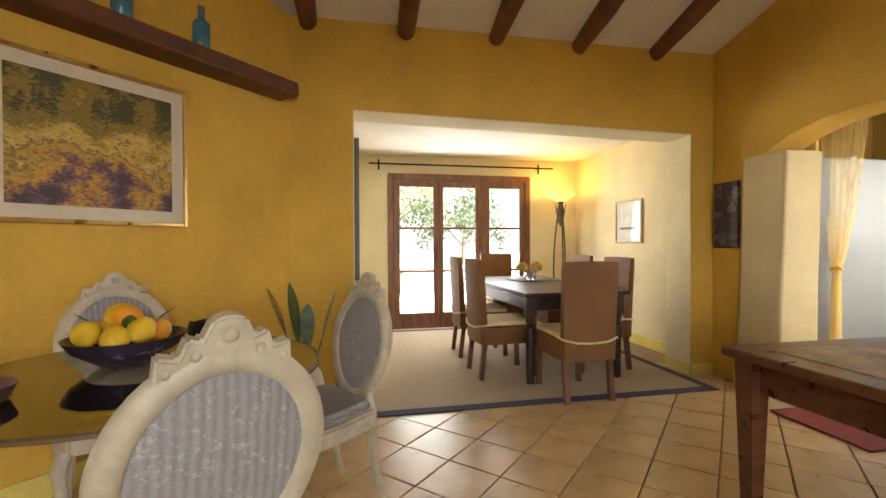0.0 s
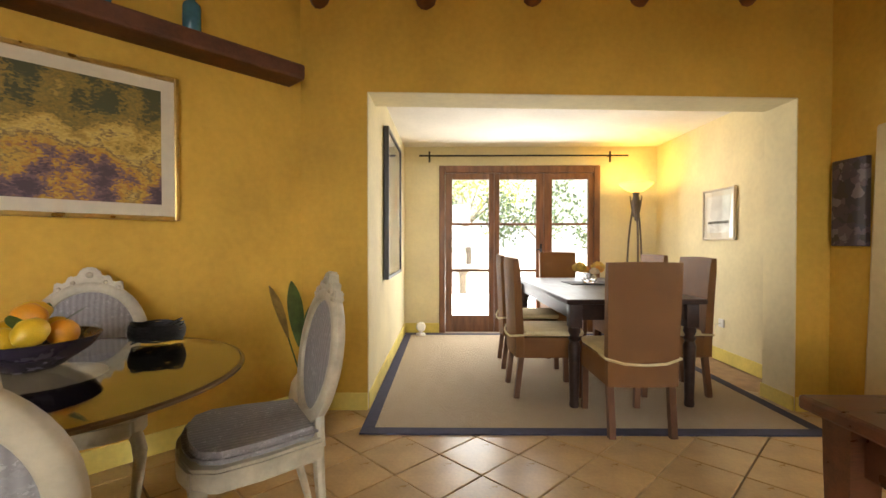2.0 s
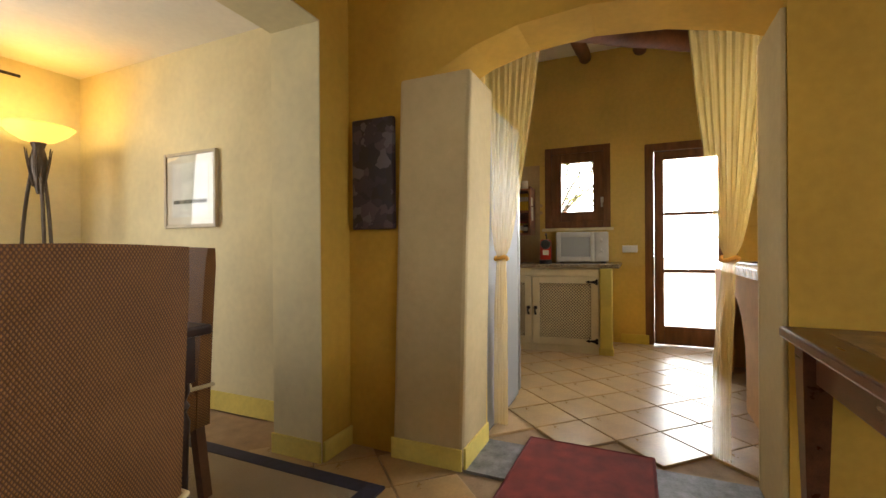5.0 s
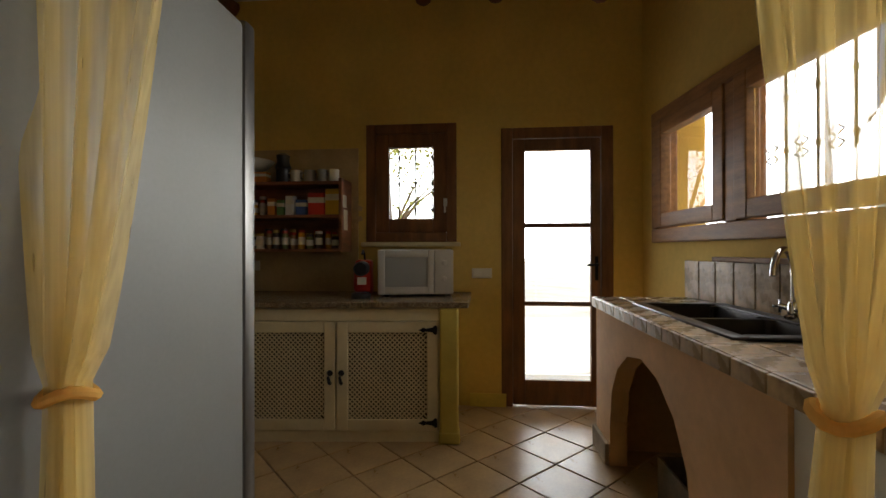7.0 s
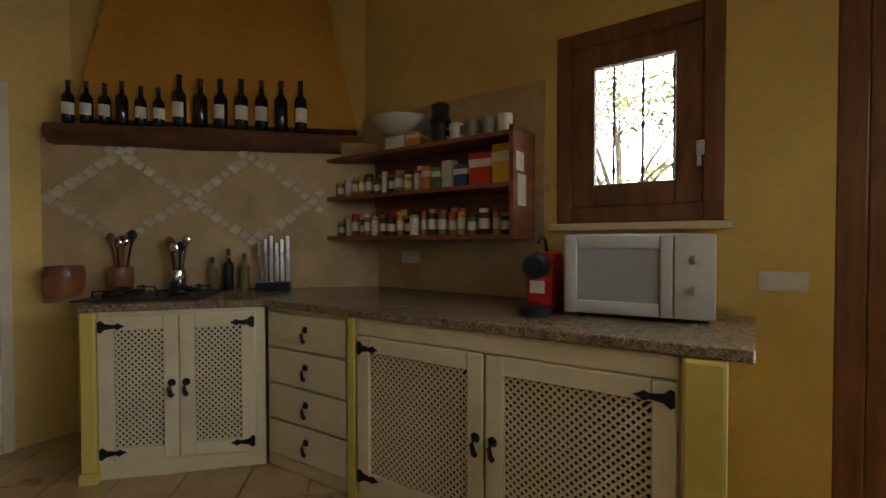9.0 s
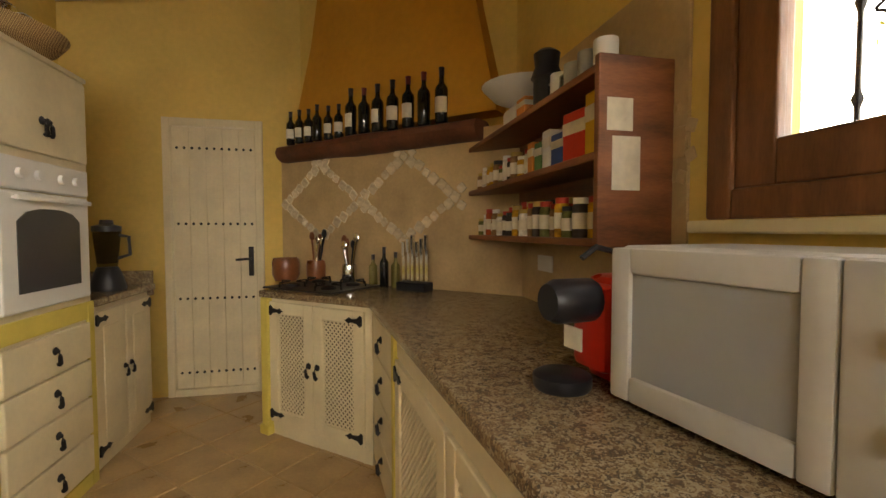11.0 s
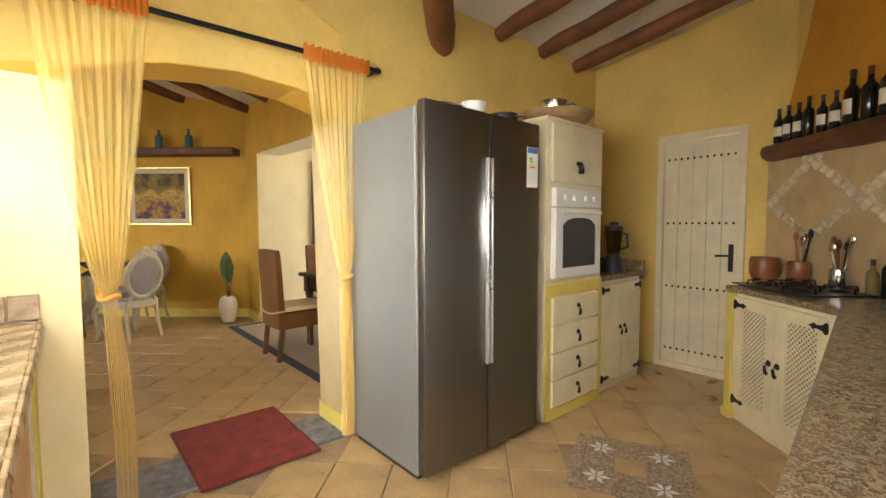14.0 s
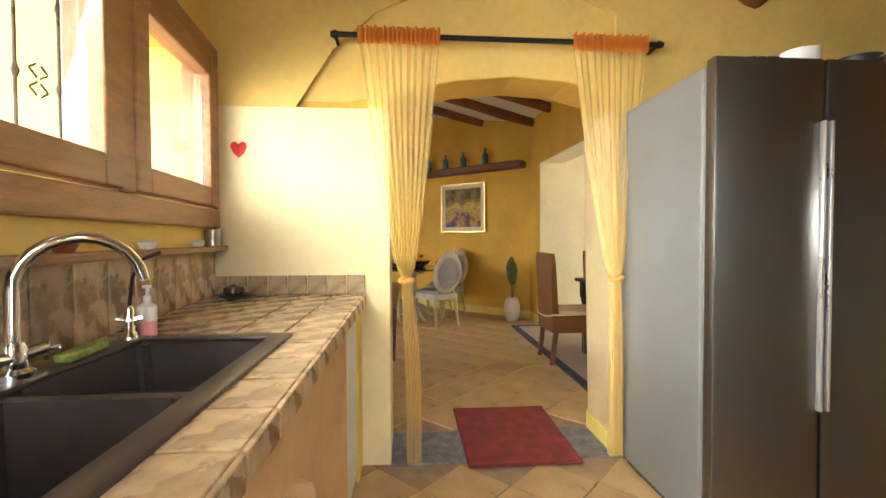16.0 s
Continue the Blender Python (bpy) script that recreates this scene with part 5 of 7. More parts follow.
for a in range(4):
    tube(b, [(0, 0, 0.05), (0.03 * math.cos(a * 1.57 + 0.5), 0.03 * math.sin(a * 1.57 + 0.5), 0.055)], 0.006, 6)
part("base", b, CHROME, tap2, "", True)
b = BM()
tube(b, [(0, 0, 0.08), (-0.004, 0.01, 0.17), (-0.012, 0.03, 0.215), (-0.03, 0.07, 0.235)], 0.005, 8)
part("spout", b, IRON, tap2, "", True)
so = thing("soap_dispenser", "clear pump bottle with pink soap beside the sink", "soap dispenser", T(4.385, -2.50, SZ + 0.002) @ Matrix.Scale(0.75, 4))
b = BM()
lathe(b, [(0.030, 0), (0.032, 0.005), (0.032, 0.06)], 18)
part("soap", b, mat("pink_soap", (0.75, 0.30, 0.30), 0.3, vary=0.05, bump=0), so, "pink liquid soap", True)
b = BM()
lathe(b, [(0.033, 0.06), (0.033, 0.115), (0.015, 0.13), (0.012, 0.14)], 18)
part("bottle_body", b, mat("frosted_plastic", (0.72, 0.68, 0.60), 0.3, vary=0.04, bump=0), so, "", True)
b = BM()
lathe(b, [(0.014, 0.135), (0.014, 0.155), (0.005, 0.16), (0.005, 0.185), (0.016, 0.186), (0.014, 0.197), (0, 0.198)], 12)
tube(b, [(0, 0, 0.19), (0.03, 0.02, 0.188), (0.036, 0.024, 0.178)], 0.005, 6)
part("pump", b, MWHITE, so, "white pump head", True)
# scourer, dish, ledge clutter
solid("sponge", boxm((-0.07, -0.02, 0), (0.07, 0.02, 0.02), 0.006), mat("green_scourer", (0.26, 0.30, 0.06), 0.9, vary=0.2, scale=60, bump=0.5), "worn green scouring pad by the tap", "sponge", at=T(4.63, -2.505, SZ + 0.0125, 5))
dish = thing("sugar_dish", "small dark pot on a dark saucer in the corner", "dish", T(3.60, -2.56, SZ + 0.003))
b = BM()
lathe(b, [(0.03, 0), (0.06, 0.01), (0.075, 0.022), (0.07, 0.022), (0.0, 0.012)], 20)
part("saucer", b, BLACKP, dish, "", True)
b = BM()
lathe(b, [(0.03, 0.014), (0.045, 0.03), (0.042, 0.055), (0.02, 0.06), (0.0, 0.07)], 18)
part("pot_body", b, mat("dark_brown_glaze", (0.06, 0.03, 0.02), 0.25, vary=0.1, bump=0.03), dish, "", True)
b = BM()
lathe(b, [(0.035, 0), (0.035, 0.075), (0.031, 0.075), (0.031, 0.005), (0, 0.004)], 18)
solid("tin", b, mat("dull_tin", (0.35, 0.32, 0.27), 0.35, 0.8, vary=0.1, bump=0.05), "small dull metal tin on the ledge", "tin", smooth=True, at=SW @ T(0.13, 0.04, 1.14))
for x, m in ((0.32, MWHITE), (0.75, MWHITE), (1.15, COPPER)):
    b = BM()
    lathe(b, [(0.02, 0), (0.03, 0.02), (0.018, 0.03), (0.0, 0.032)], 14)
    solid("shell", b, m, "small pale keepsake on the window ledge", "ornament", smooth=True, at=SW @ T(x, 0.04, 1.14), group="keepsakes on the ledge")
b = BM()
hp = [(0, -0.05), (0.03, -0.02), (0.046, 0.012), (0.044, 0.034), (0.028, 0.046), (0.010, 0.040), (0, 0.026), (-0.010, 0.040), (-0.028, 0.046), (-0.044, 0.034), (-0.046, 0.012), (-0.03, -0.02)]
prism(b, hp, 0, 0.0, 0.018)
hh = solid("heart_ornament", b, mat("red_lacquer", (0.50, 0.012, 0.008), 0.5, vary=0.1, scale=20, bump=0.05, spec=0.2), "red heart ornament hanging on the wall", "ornament", at=T(3.452, -2.58, 1.615) @ Matrix.Scale(0.85, 4))
mdv = hh.modifiers.new("round", "BEVEL")
mdv.width, mdv.segments = 0.006, 3
# buckets and bottles inside the arch
crate = thing("storage_crate", "grey crate with cleaning bottles inside the arch", "crate", T(4.70, -2.42, 0.0))
b = BM()
for lo, hi in (((0, 0, 0), (0.42, 0.30, 0.012)), ((0, 0, 0.012), (0.012, 0.30, 0.2)), ((0.408, 0, 0.012), (0.42, 0.30, 0.2)), ((0.012, 0, 0.012), (0.408, 0.012, 0.2)), ((0.012, 0.288, 0.012), (0.408, 0.30, 0.2))):
    box(b, lo, hi)
part("crate_body", b, mat("grey_wood_crate", (0.22, 0.17, 0.12), 0.8, vary=0.2, scale=9, bump=0.3), crate)
for x, c in ((0.10, PACK[2]), (0.20, PACK[1]), (0.31, PACK[3])):
    bottle("cleaning_bottle", "plastic cleaning bottle in the crate under the sink", mat("bottle_plastic", (0.08, 0.20, 0.55), 0.4, bump=0) if c is PACK[2] else c, None, CAPS[0], 0.29, 0.035, T(4.70 + x, -2.26, 0.012), "cleaning bottles", cap_label="cap")

# curtain rod and tied curtains
crod = thing("curtain_rod", "black iron curtain rod over the passage", "curtain rod", T(0, 0, 0))
b = BM()
tube(b, [(3.56, -2.11, 2.15), (3.56, -0.45, 2.15)], 0.013, 10)
part("rod", b, IRON, crod, "", True)
for y in (-2.09, -0.47):
    b = BM()
    tube(b, [(3.56, y, 2.15), (3.50, y, 2.15), (3.447, y, 2.15)], 0.009, 8)
    lathe(b, [(0.013, -0.02), (0.02, 0), (0.013, 0.02)], 10, m=Matrix.Translation((3.56, y, 2.15)) @ Matrix.Rotation(radians(90), 4, "X"))
    part("bracket", b, IRON, crod, "", True)


def cloth_mat(name, col, mix):
    m = bpy.data.materials.new(name)
    m.use_nodes = True
    nt = m.node_tree
    nt.nodes.remove(nt.nodes["Principled BSDF"])
    out = nt.nodes["Material Output"]
    tr, df, tp = nt.nodes.new("ShaderNodeBsdfTranslucent"), nt.nodes.new("ShaderNodeBsdfDiffuse"), nt.nodes.new("ShaderNodeBsdfTransparent")
    m1, m2 = nt.nodes.new("ShaderNodeMixShader"), nt.nodes.new("ShaderNodeMixShader")
    nz = nt.nodes.new("ShaderNodeTexNoise")
    tc = nt.nodes.new("ShaderNodeTexCoord")
    mp = nt.nodes.new("ShaderNodeMapping")
    mp.inputs["Scale"].default_value = (90, 90, 1.5)
    nz.inputs["Scale"].default_value = 1.0
    rg = nt.nodes.new("ShaderNodeMapRange")
    rg.inputs["To Min"].default_value, rg.inputs["To Max"].default_value = max(0, mix - 0.16), min(1, mix + 0.16)
    nt.links.new(tc.outputs["Object"], mp.inputs["Vector"])
    nt.links.new(mp.outputs[0], nz.inputs["Vector"])
    nt.links.new(nz.outputs["Fac"], rg.inputs["Value"])
    tr.inputs["Color"].default_value = df.inputs["Color"].default_value = (*col, 1)
    nt.links.new(tr.outputs[0], m1.inputs[1])
    nt.links.new(df.outputs[0], m1.inputs[2])
    nt.links.new(rg.outputs[0], m2.inputs["Fac"])
    nt.links.new(m1.outputs[0], m2.inputs[1])
    nt.links.new(tp.outputs[0], m2.inputs[2])
    nt.links.new(m2.outputs[0], out.inputs["Surface"])
    return m


VOILE = cloth_mat("yellow_voile", (0.93, 0.74, 0.30), 0.60)
RUFF = cloth_mat("orange_ruffle", (0.80, 0.30, 0.05), 0.08)
TIE = cloth_mat("amber_tie_cloth", (0.90, 0.58, 0.17), 0.10)


def tied_curtain(name, ya, yb, yt, yf, label, seed):
    """A sheer curtain hung from ya to yb, tied in at yt and falling to the floor at yf."""
    rg = random.Random(seed)
    t = thing(name, label, "curtain", T(0, 0, 0), "curtains of the passage")
    b = BM()
    n, rows = 72, []
    levels = [2.12, 2.0, 1.8, 1.6, 1.4, 1.25, 1.12, 1.03, 0.98, 0.94, 0.88, 0.7, 0.4, 0.05]
    ph = [rg.uniform(0, 6.28) for _ in range(4)]
    for z in levels:
        if z > 0.98:
            f = ((z - 0.98) / 1.17) ** 0.75
            w, c, amp = 0.03 + ((yb - ya) / 2 - 0.03) * f, yt + ((ya + yb) / 2 - yt) * f, 0.011 + 0.010 * (1 - f)
        else:
            f = (0.98 - z) / 0.98
            w, c, amp = 0.024 + 0.014 * min(1, 3 * f), yt + (yf - yt) * min(1, 2 * f), 0.016
        row = []
        for i in range(n + 1):
            u = -1 + 2 * i / n
            fold = 0.8 * math.sin(i * 0.9 + ph[0]) + 0.6 * math.sin(i * 0.37 + ph[1] + z)
            row.append(b.verts.new((3.56 + amp * fold, c + w * u, z)))
        rows.append(row)
    for r0, r1 in zip(rows, rows[1:]):
        for i in range(n):
            b.faces.new((r0[i], r0[i + 1], r1[i + 1], r1[i]))
    part("drape", b, VOILE, t, "sheer yellow voile", True)
    b = BM()
    r0, r1, r2 = [], [], []
    for i in range(n + 1):
        u = i / n
        y = ya + (yb - ya) * u
        fold = 0.012 * math.sin(i * 1.6 + ph[2])
        r0.append(b.verts.new((3.578 + fold, y, 2.185 + 0.006 * math.sin(i * 0.9))))
        r1.append(b.verts.new((3.584 + fold, y, 2.15)))
        r2.append(b.verts.new((3.575 + 1.3 * fold, y, 2.105 + 0.008 * math.sin(i * 0.7 + ph[3]))))
    for p, q in ((r0, r1), (r1, r2)):
        for i in range(n):
            b.faces.new((p[i], p[i + 1], q[i + 1], q[i]))
    part("heading", b, RUFF, t, "gathered orange heading", True)
    b = BM()
    ring = [(3.56 + 0.030 * math.cos(a), yt + 0.034 * math.sin(a), 0.965 + 0.008 * math.sin(2 * a)) for a in [k * math.tau / 16 for k in range(17)]]
    tube(b, ring, 0.009, 8)
    part("tie", b, TIE, t, "amber cloth tie", True)


tied_curtain("curtain", -1.98, -1.585, -1.755, -1.72, "sheer yellow curtain tied back beside the sink counter", 3)
tied_curtain("curtain", -0.92, -0.54, -0.69, -0.684, "sheer yellow curtain tied back beside the refrigerator", 5)
MATM = mat("red_mat_pile", (0.21, 0.028, 0.02), 0.95, vary=0.2, scale=12, grain=240, bump=0.5)
b = BM()
prism(b, [(2.80, -0.845), (2.79, -1.445), (3.535, -1.44), (3.54, -0.855)], 2, 0.003, 0.016)
dm = thing("doormat", "dark red mat lying over the stone threshold", "mat", T(0, 0, 0))
part("mat_body", b, MATM, dm)
b = BM()
rim = [(2.80, -0.845), (2.79, -1.445), (3.535, -1.44), (3.54, -0.855)]
for (x0, y0), (x1, y1) in zip(rim, rim[1:] + rim[:1]):
    tube(b, [(x0, y0, 0.0115), (x1, y1, 0.0115)], 0.008, 6)
part("binding", b, mat("dark_red_binding", (0.15, 0.02, 0.018), 0.9, vary=0.15, scale=30, bump=0.2), dm, "dark stitched edge", True)

# inlaid floor motif
ANT = mat("patterned_border_tile", (0.36, 0.255, 0.16), 0.35, vary=0.36, scale=55, grain=80, bump=0.1)
FLW = mat("white_flower_glaze", (0.82, 0.82, 0.80), 0.25, vary=0.03, scale=9, bump=0.02)
mot = thing("floor_inlay", "square inlay of patterned tiles with white flowers in the floor", "floor inlay", T(4.75, 0.275, 0, 24.6), kind="structure")
for i in range(-1, 2):
    for j in range(-1, 2):
        part("tile", boxm((i * 0.152 - 0.0745, j * 0.152 - 0.0745, -0.01), (i * 0.152 + 0.0745, j * 0.152 + 0.0745, 0.0065), 0.002), ANT if i or j else TILE, mot)
for k in range(4):
    for i in range(5):
        o = part("border_tile", boxm((i * 0.104 - 0.2885, -0.289, -0.01), (i * 0.104 - 0.1875, -0.231, 0.0062), 0.002), ANT, mot)
        o.matrix_local = Matrix.Rotation(k * math.pi / 2, 4, "Z")
for sx in (-1, 1):
    for sy in (-1, 1):
        b = BM()
        for k in range(6):
            a = k * math.tau / 6
            tip, s1, s2 = (0.066 * math.cos(a), 0.066 * math.sin(a)), (0.038 * math.cos(a + 0.32), 0.038 * math.sin(a + 0.32)), (0.038 * math.cos(a - 0.32), 0.038 * math.sin(a - 0.32))
            prism(b, [(sx * 0.152 + q[0], sy * 0.152 + q[1]) for q in ((0.006 * math.cos(a), 0.006 * math.sin(a)), s2, tip, s1)], 2, 0.0062, 0.0085)
        part("flower", b, FLW, mot, "white six-petal flower")

# ---- dining alcove ----
fd = thing("door_3", "brown wooden three-leaf glazed terrace doors, closed", "door", T(0.44, 2.60), kind="structure")
b = BM()
box(b, (0.0, -0.03, 0), (0.075, 0.09, 2.12), 0.008)
box(b, (1.955, -0.03, 0), (2.03, 0.09, 2.12), 0.008)
box(b, (0.075, -0.029, 2.03), (1.955, 0.089, 2.12), 0.008)
part("door_frame", b, DOORW, fd)
for x0, x1, p0, p1 in ((0.078, 0.695, 0.165, 0.63), (0.699, 1.325, 0.765, 1.23), (1.329, 1.952, 1.43, 1.885)):
    b = BM()
    box(b, (x0, -0.012, 0.01), (p0, 0.04, 2.026), 0.006)
    box(b, (p1, -0.012, 0.01), (x1, 0.04, 2.026), 0.006)
    box(b, (p0, -0.011, 0.01), (p1, 0.039, 0.22), 0.006)
    box(b, (p0, -0.011, 1.945), (p1, 0.039, 2.026), 0.006)
    lf = part("door_leaf", b, DOORW, fd)
    for z in (0.775, 1.365):
        part("glazing_bar", boxm((p0, -0.006, z), (p1, 0.034, z + 0.03), 0.004), DOORW, lf)
    for z0, z1 in ((0.22, 0.775), (0.805, 1.365), (1.395, 1.945)):
        part("pane", boxm((p0, 0.012, z0), (p1, 0.016, z1)), GLASS, lf).visible_shadow = False
b = BM()
box(b, (1.275, -0.022, 0.95), (1.30, -0.011, 1.13), 0.003)
tube(b, [(1.287, -0.015, 1.06), (1.287, -0.055, 1.06), (1.22, -0.06, 1.055)], 0.008, 8)
part("door_handle", b, IRON, fd, "dark lever handle", True)

rod = thing("curtain_rod", "thin black iron curtain rod above the terrace doors", "curtain rod", T(0, 0, 0))
b = BM()
tube(b, [(0.19, 2.53, 2.235), (2.80, 2.53, 2.235)], 0.011, 10)
part("rod", b, IRON, rod, "", True)
for x in (0.32, 2.57):
    b = BM()
    tube(b, [(x, 2.53, 2.235), (x, 2.60, 2.235)], 0.009, 8)
    box(b, (x - 0.012, 2.512, 2.15), (x + 0.012, 2.522, 2.285), 0.003)
    part("bracket", b, IRON, rod)

# painted skirting
SK = mat("lemon_skirting", (0.74, 0.60, 0.14), 0.75, vary=0.08, scale=5, grain=40, bump=0.15)
for nm, lo, hi in (("baseboard", (0.0, 0.02, 0.0), (0.012, 2.60, 0.12)), ("baseboard", (3.178, 0.31, 0.0), (3.19, 2.60, 0.12)), ("baseboard", (2.879, 0.002, 0.0), (2.891, 0.31, 0.10)), ("baseboard", (2.897, -0.012, 0.0), (3.12, 0.0, 0.10)),
                   ("baseboard", (0.012, 2.588, 0.0), (0.44, 2.60, 0.12)), ("baseboard", (2.47, 2.588, 0.0), (3.178, 2.60, 0.12)), ("baseboard", (-0.44, -0.012, 0.0), (0.0, 0.0, 0.12)),
                   ("baseboard", (3.073, -0.64, 0.0), (3.085, -0.27, 0.10)), ("baseboard", (3.10, -0.652, 0.0), (3.44, -0.64, 0.10)), ("baseboard", (6.268, -1.47, 0.0), (6.28, -1.20, 0.10))):
    solid(nm, boxm(lo, hi, 0.003), SK, "lemon painted skirting band", "skirting", "structure")
solid("baseboard", boxm((0.0, -0.012, 0.0), (3.2, 0.0, 0.12), 0.003), SK, "lemon painted skirting band", "skirting", "structure", at=T(CORNER.x, 0.0, 0, 180 + 47.7) @ Matrix.Scale(-1, 4, (0, 1, 0)))

# carpet
SISAL = weave_mat("sisal_carpet", (0.34, 0.26, 0.17), (0.52, 0.42, 0.29), 240, 240, 0.95)
BLUE = mat("navy_carpet_binding", (0.045, 0.042, 0.075), 0.9, vary=0.15, scale=30, grain=200, bump=0.3)
rug = thing("carpet", "beige sisal carpet with a navy blue border", "carpet", T(0, 0, 0))
part("field", boxm((0.10, -0.31, 0.0), (2.74, 2.40, 0.012)), SISAL, rug)
for lo, hi in (((0.02, -0.395), (2.82, -0.311)), ((0.02, 2.401), (2.82, 2.48)), ((0.02, -0.31), (0.099, 2.40)), ((2.741, -0.31), (2.82, 2.40))):
    part("border", boxm((lo[0], lo[1], 0.0), (hi[0], hi[1], 0.014), 0.003), BLUE, rug, "navy blue border band")

# dining table
DARKW = mat("dark_table_wood", (0.035, 0.017, 0.013), 0.42, spec=0.3, vary=0.3, scale=4, grain=50, bump=0.1, stretch=(5, 1, 5))
tb = thing("dining_table", "dark wooden dining table with turned legs on the carpet", "table", T(1.795, 0.895, 0.013, 1.5))
part("tabletop", boxm((-0.475, -0.93, 0.715), (0.475, 0.93, 0.75), 0.008), DARKW, tb)
b = BM()
for lo, hi in (((-0.40, -0.86, 0.60), (0.40, -0.835, 0.714)), ((-0.40, 0.835, 0.60), (0.40, 0.86, 0.714)), ((-0.42, -0.83, 0.60), (-0.395, 0.83, 0.714)), ((0.395, -0.83, 0.60), (0.42, 0.83, 0.714))):
    box(b, lo, hi, 0.003)
part("apron", b, DARKW, tb)
for sx in (-1, 1):
    for sy in (-1, 1):
        b = BM()
        box(b, (sx * 0.40 - 0.042, sy * 0.845 - 0.042, 0.55), (sx * 0.40 + 0.042, sy * 0.845 + 0.042, 0.714), 0.004)
        lathe(b, [(0.030, 0), (0.034, 0.02), (0.030, 0.04), (0.036, 0.30), (0.042, 0.42), (0.030, 0.45), (0.042, 0.47), (0.030, 0.49), (0.042, 0.52), (0.040, 0.552)], 18, at=(sx * 0.40, sy * 0.845, 0))
        part("leg", b, DARKW, tb, "", True)

# rattan chairs
RATTAN = weave_mat("woven_rattan", (0.105, 0.037, 0.006), (0.29, 0.122, 0.021), 58, 58, 0.66)
CUSH = mat("cream_cushion_cloth", (0.62, 0.50, 0.28), 0.9, vary=0.08, scale=9, grain=150, bump=0.25)
LEGW = mat("chair_leg_wood", (0.13, 0.055, 0.025), 0.45, vary=0.2, scale=6, bump=0.1)


def rattan_chair():
    t = thing("dining_chair", "high-backed brown woven rattan chair with tied cream cushion", "chair", group="chairs round the dining table")
    b = BM()
    n = 10
    # back: a leaning slab, a little hollowed
    rows = []
    for k in range(n):
        f = k / (n - 1)
        z = 0.30 + 0.715 * f
        w = 0.203 + 0.012 * f
        y = -0.235 - 0.035 * f ** 1.4
        th = 0.030 - 0.006 * f
        if k == n - 1:
            th *= 0.7
        rows.append([b.verts.new(p) for p in ((-w, y - th, z), (-w * 0.5, y - th - 0.010, z + 0.004 * f), (0, y - th - 0.014, z + 0.006 * f), (w * 0.5, y - th - 0.010, z + 0.004 * f), (w, y - th, z), (w, y + th, z), (0, y + th - 0.012, z + 0.006 * f), (-w, y + th, z))])
    for r0, r1 in zip(rows, rows[1:]):
        for k in range(8):
            b.faces.new((r0[k], r0[(k + 1) % 8], r1[(k + 1) % 8], r1[k]))
    b.faces.new(list(reversed(rows[0]))), b.faces.new(rows[-1])
    part("backrest", b, RATTAN, t, "", True)
    b = BM()
    box(b, (-0.203, -0.215, 0.29), (0.203, 0.235, 0.445), 0.018)
    part("seat", b, RATTAN, t, "woven seat box", True)
    b = BM()
    box(b, (-0.202, -0.20, 0.447), (0.202, 0.235, 0.495), 0.022)
    part("cushion", b, CUSH, t, "cream seat cushion", True)
    b = BM()
    pts = [(-0.212, -0.15, 0.465), (-0.216, -0.27, 0.462), (-0.12, -0.296, 0.440), (0, -0.302, 0.434), (0.12, -0.296, 0.440), (0.216, -0.27, 0.462), (0.212, -0.15, 0.465)]
    tube(b, pts, 0.008, 8)
    part("cushion_tie", b, CUSH, t, "cream cord round the back", True)
    for sx in (-1, 1):
        for y0, y1 in ((-0.225, -0.26), (0.205, 0.215)):
            b = BM()
            sweep(b, [(sx * 0.18, y0, 0.30), (sx * 0.178, (y0 + y1) / 2, 0.15), (sx * 0.178, y1, 0.0)], (0.019, 0.019), (0, 1, 0))
            part("leg", b, LEGW, t)
    return t


ch = rattan_chair()
ch.matrix_world = T(1.665, -0.19, 0.013, 1)
for x, y, rz in ((1.30, 0.40, -88), (1.31, 1.13, -91), (2.20, 0.42, 90), (2.21, 1.14, 92), (1.86, 2.02, 180)):
    copy_thing(ch, T(x, y, 0.013, rz))

# table setting
solid("placemat", boxm((-0.24, -0.16, 0), (0.24, 0.16, 0.006), 0.002), mat("dark_runner", (0.05, 0.05, 0.06), 0.8, vary=0.2, scale=30, grain=200, bump=0.3), "dark woven table mat under the flowers", "mat", at=T(1.90, 1.14, 0.764, 4))
va = thing("flower_vase", "low glass vase with yellow and orange roses", "vase", T(1.87, 1.14, 0.771))
b = BM()
lathe(b, [(0.045, 0), (0.07, 0.03), (0.065, 0.07), (0.05, 0.085), (0.046, 0.085), (0.06, 0.068), (0.064, 0.032), (0.0, 0.01)], 22)
part("bowl", b, GLASS, va, "clear glass bowl", True)
ROSE = [mat("rose_" + n, c, 0.7, vary=0.15, scale=30, bump=0.2) for n, c in (("orange", (0.70, 0.34, 0.06)), ("white", (0.75, 0.68, 0.52)), ("yellow", (0.72, 0.50, 0.10)))]
LEAFM = mat("green_leaf", (0.075, 0.12, 0.03), 0.5, vary=0.25, scale=14, bump=0.15)
rng = random.Random(8)
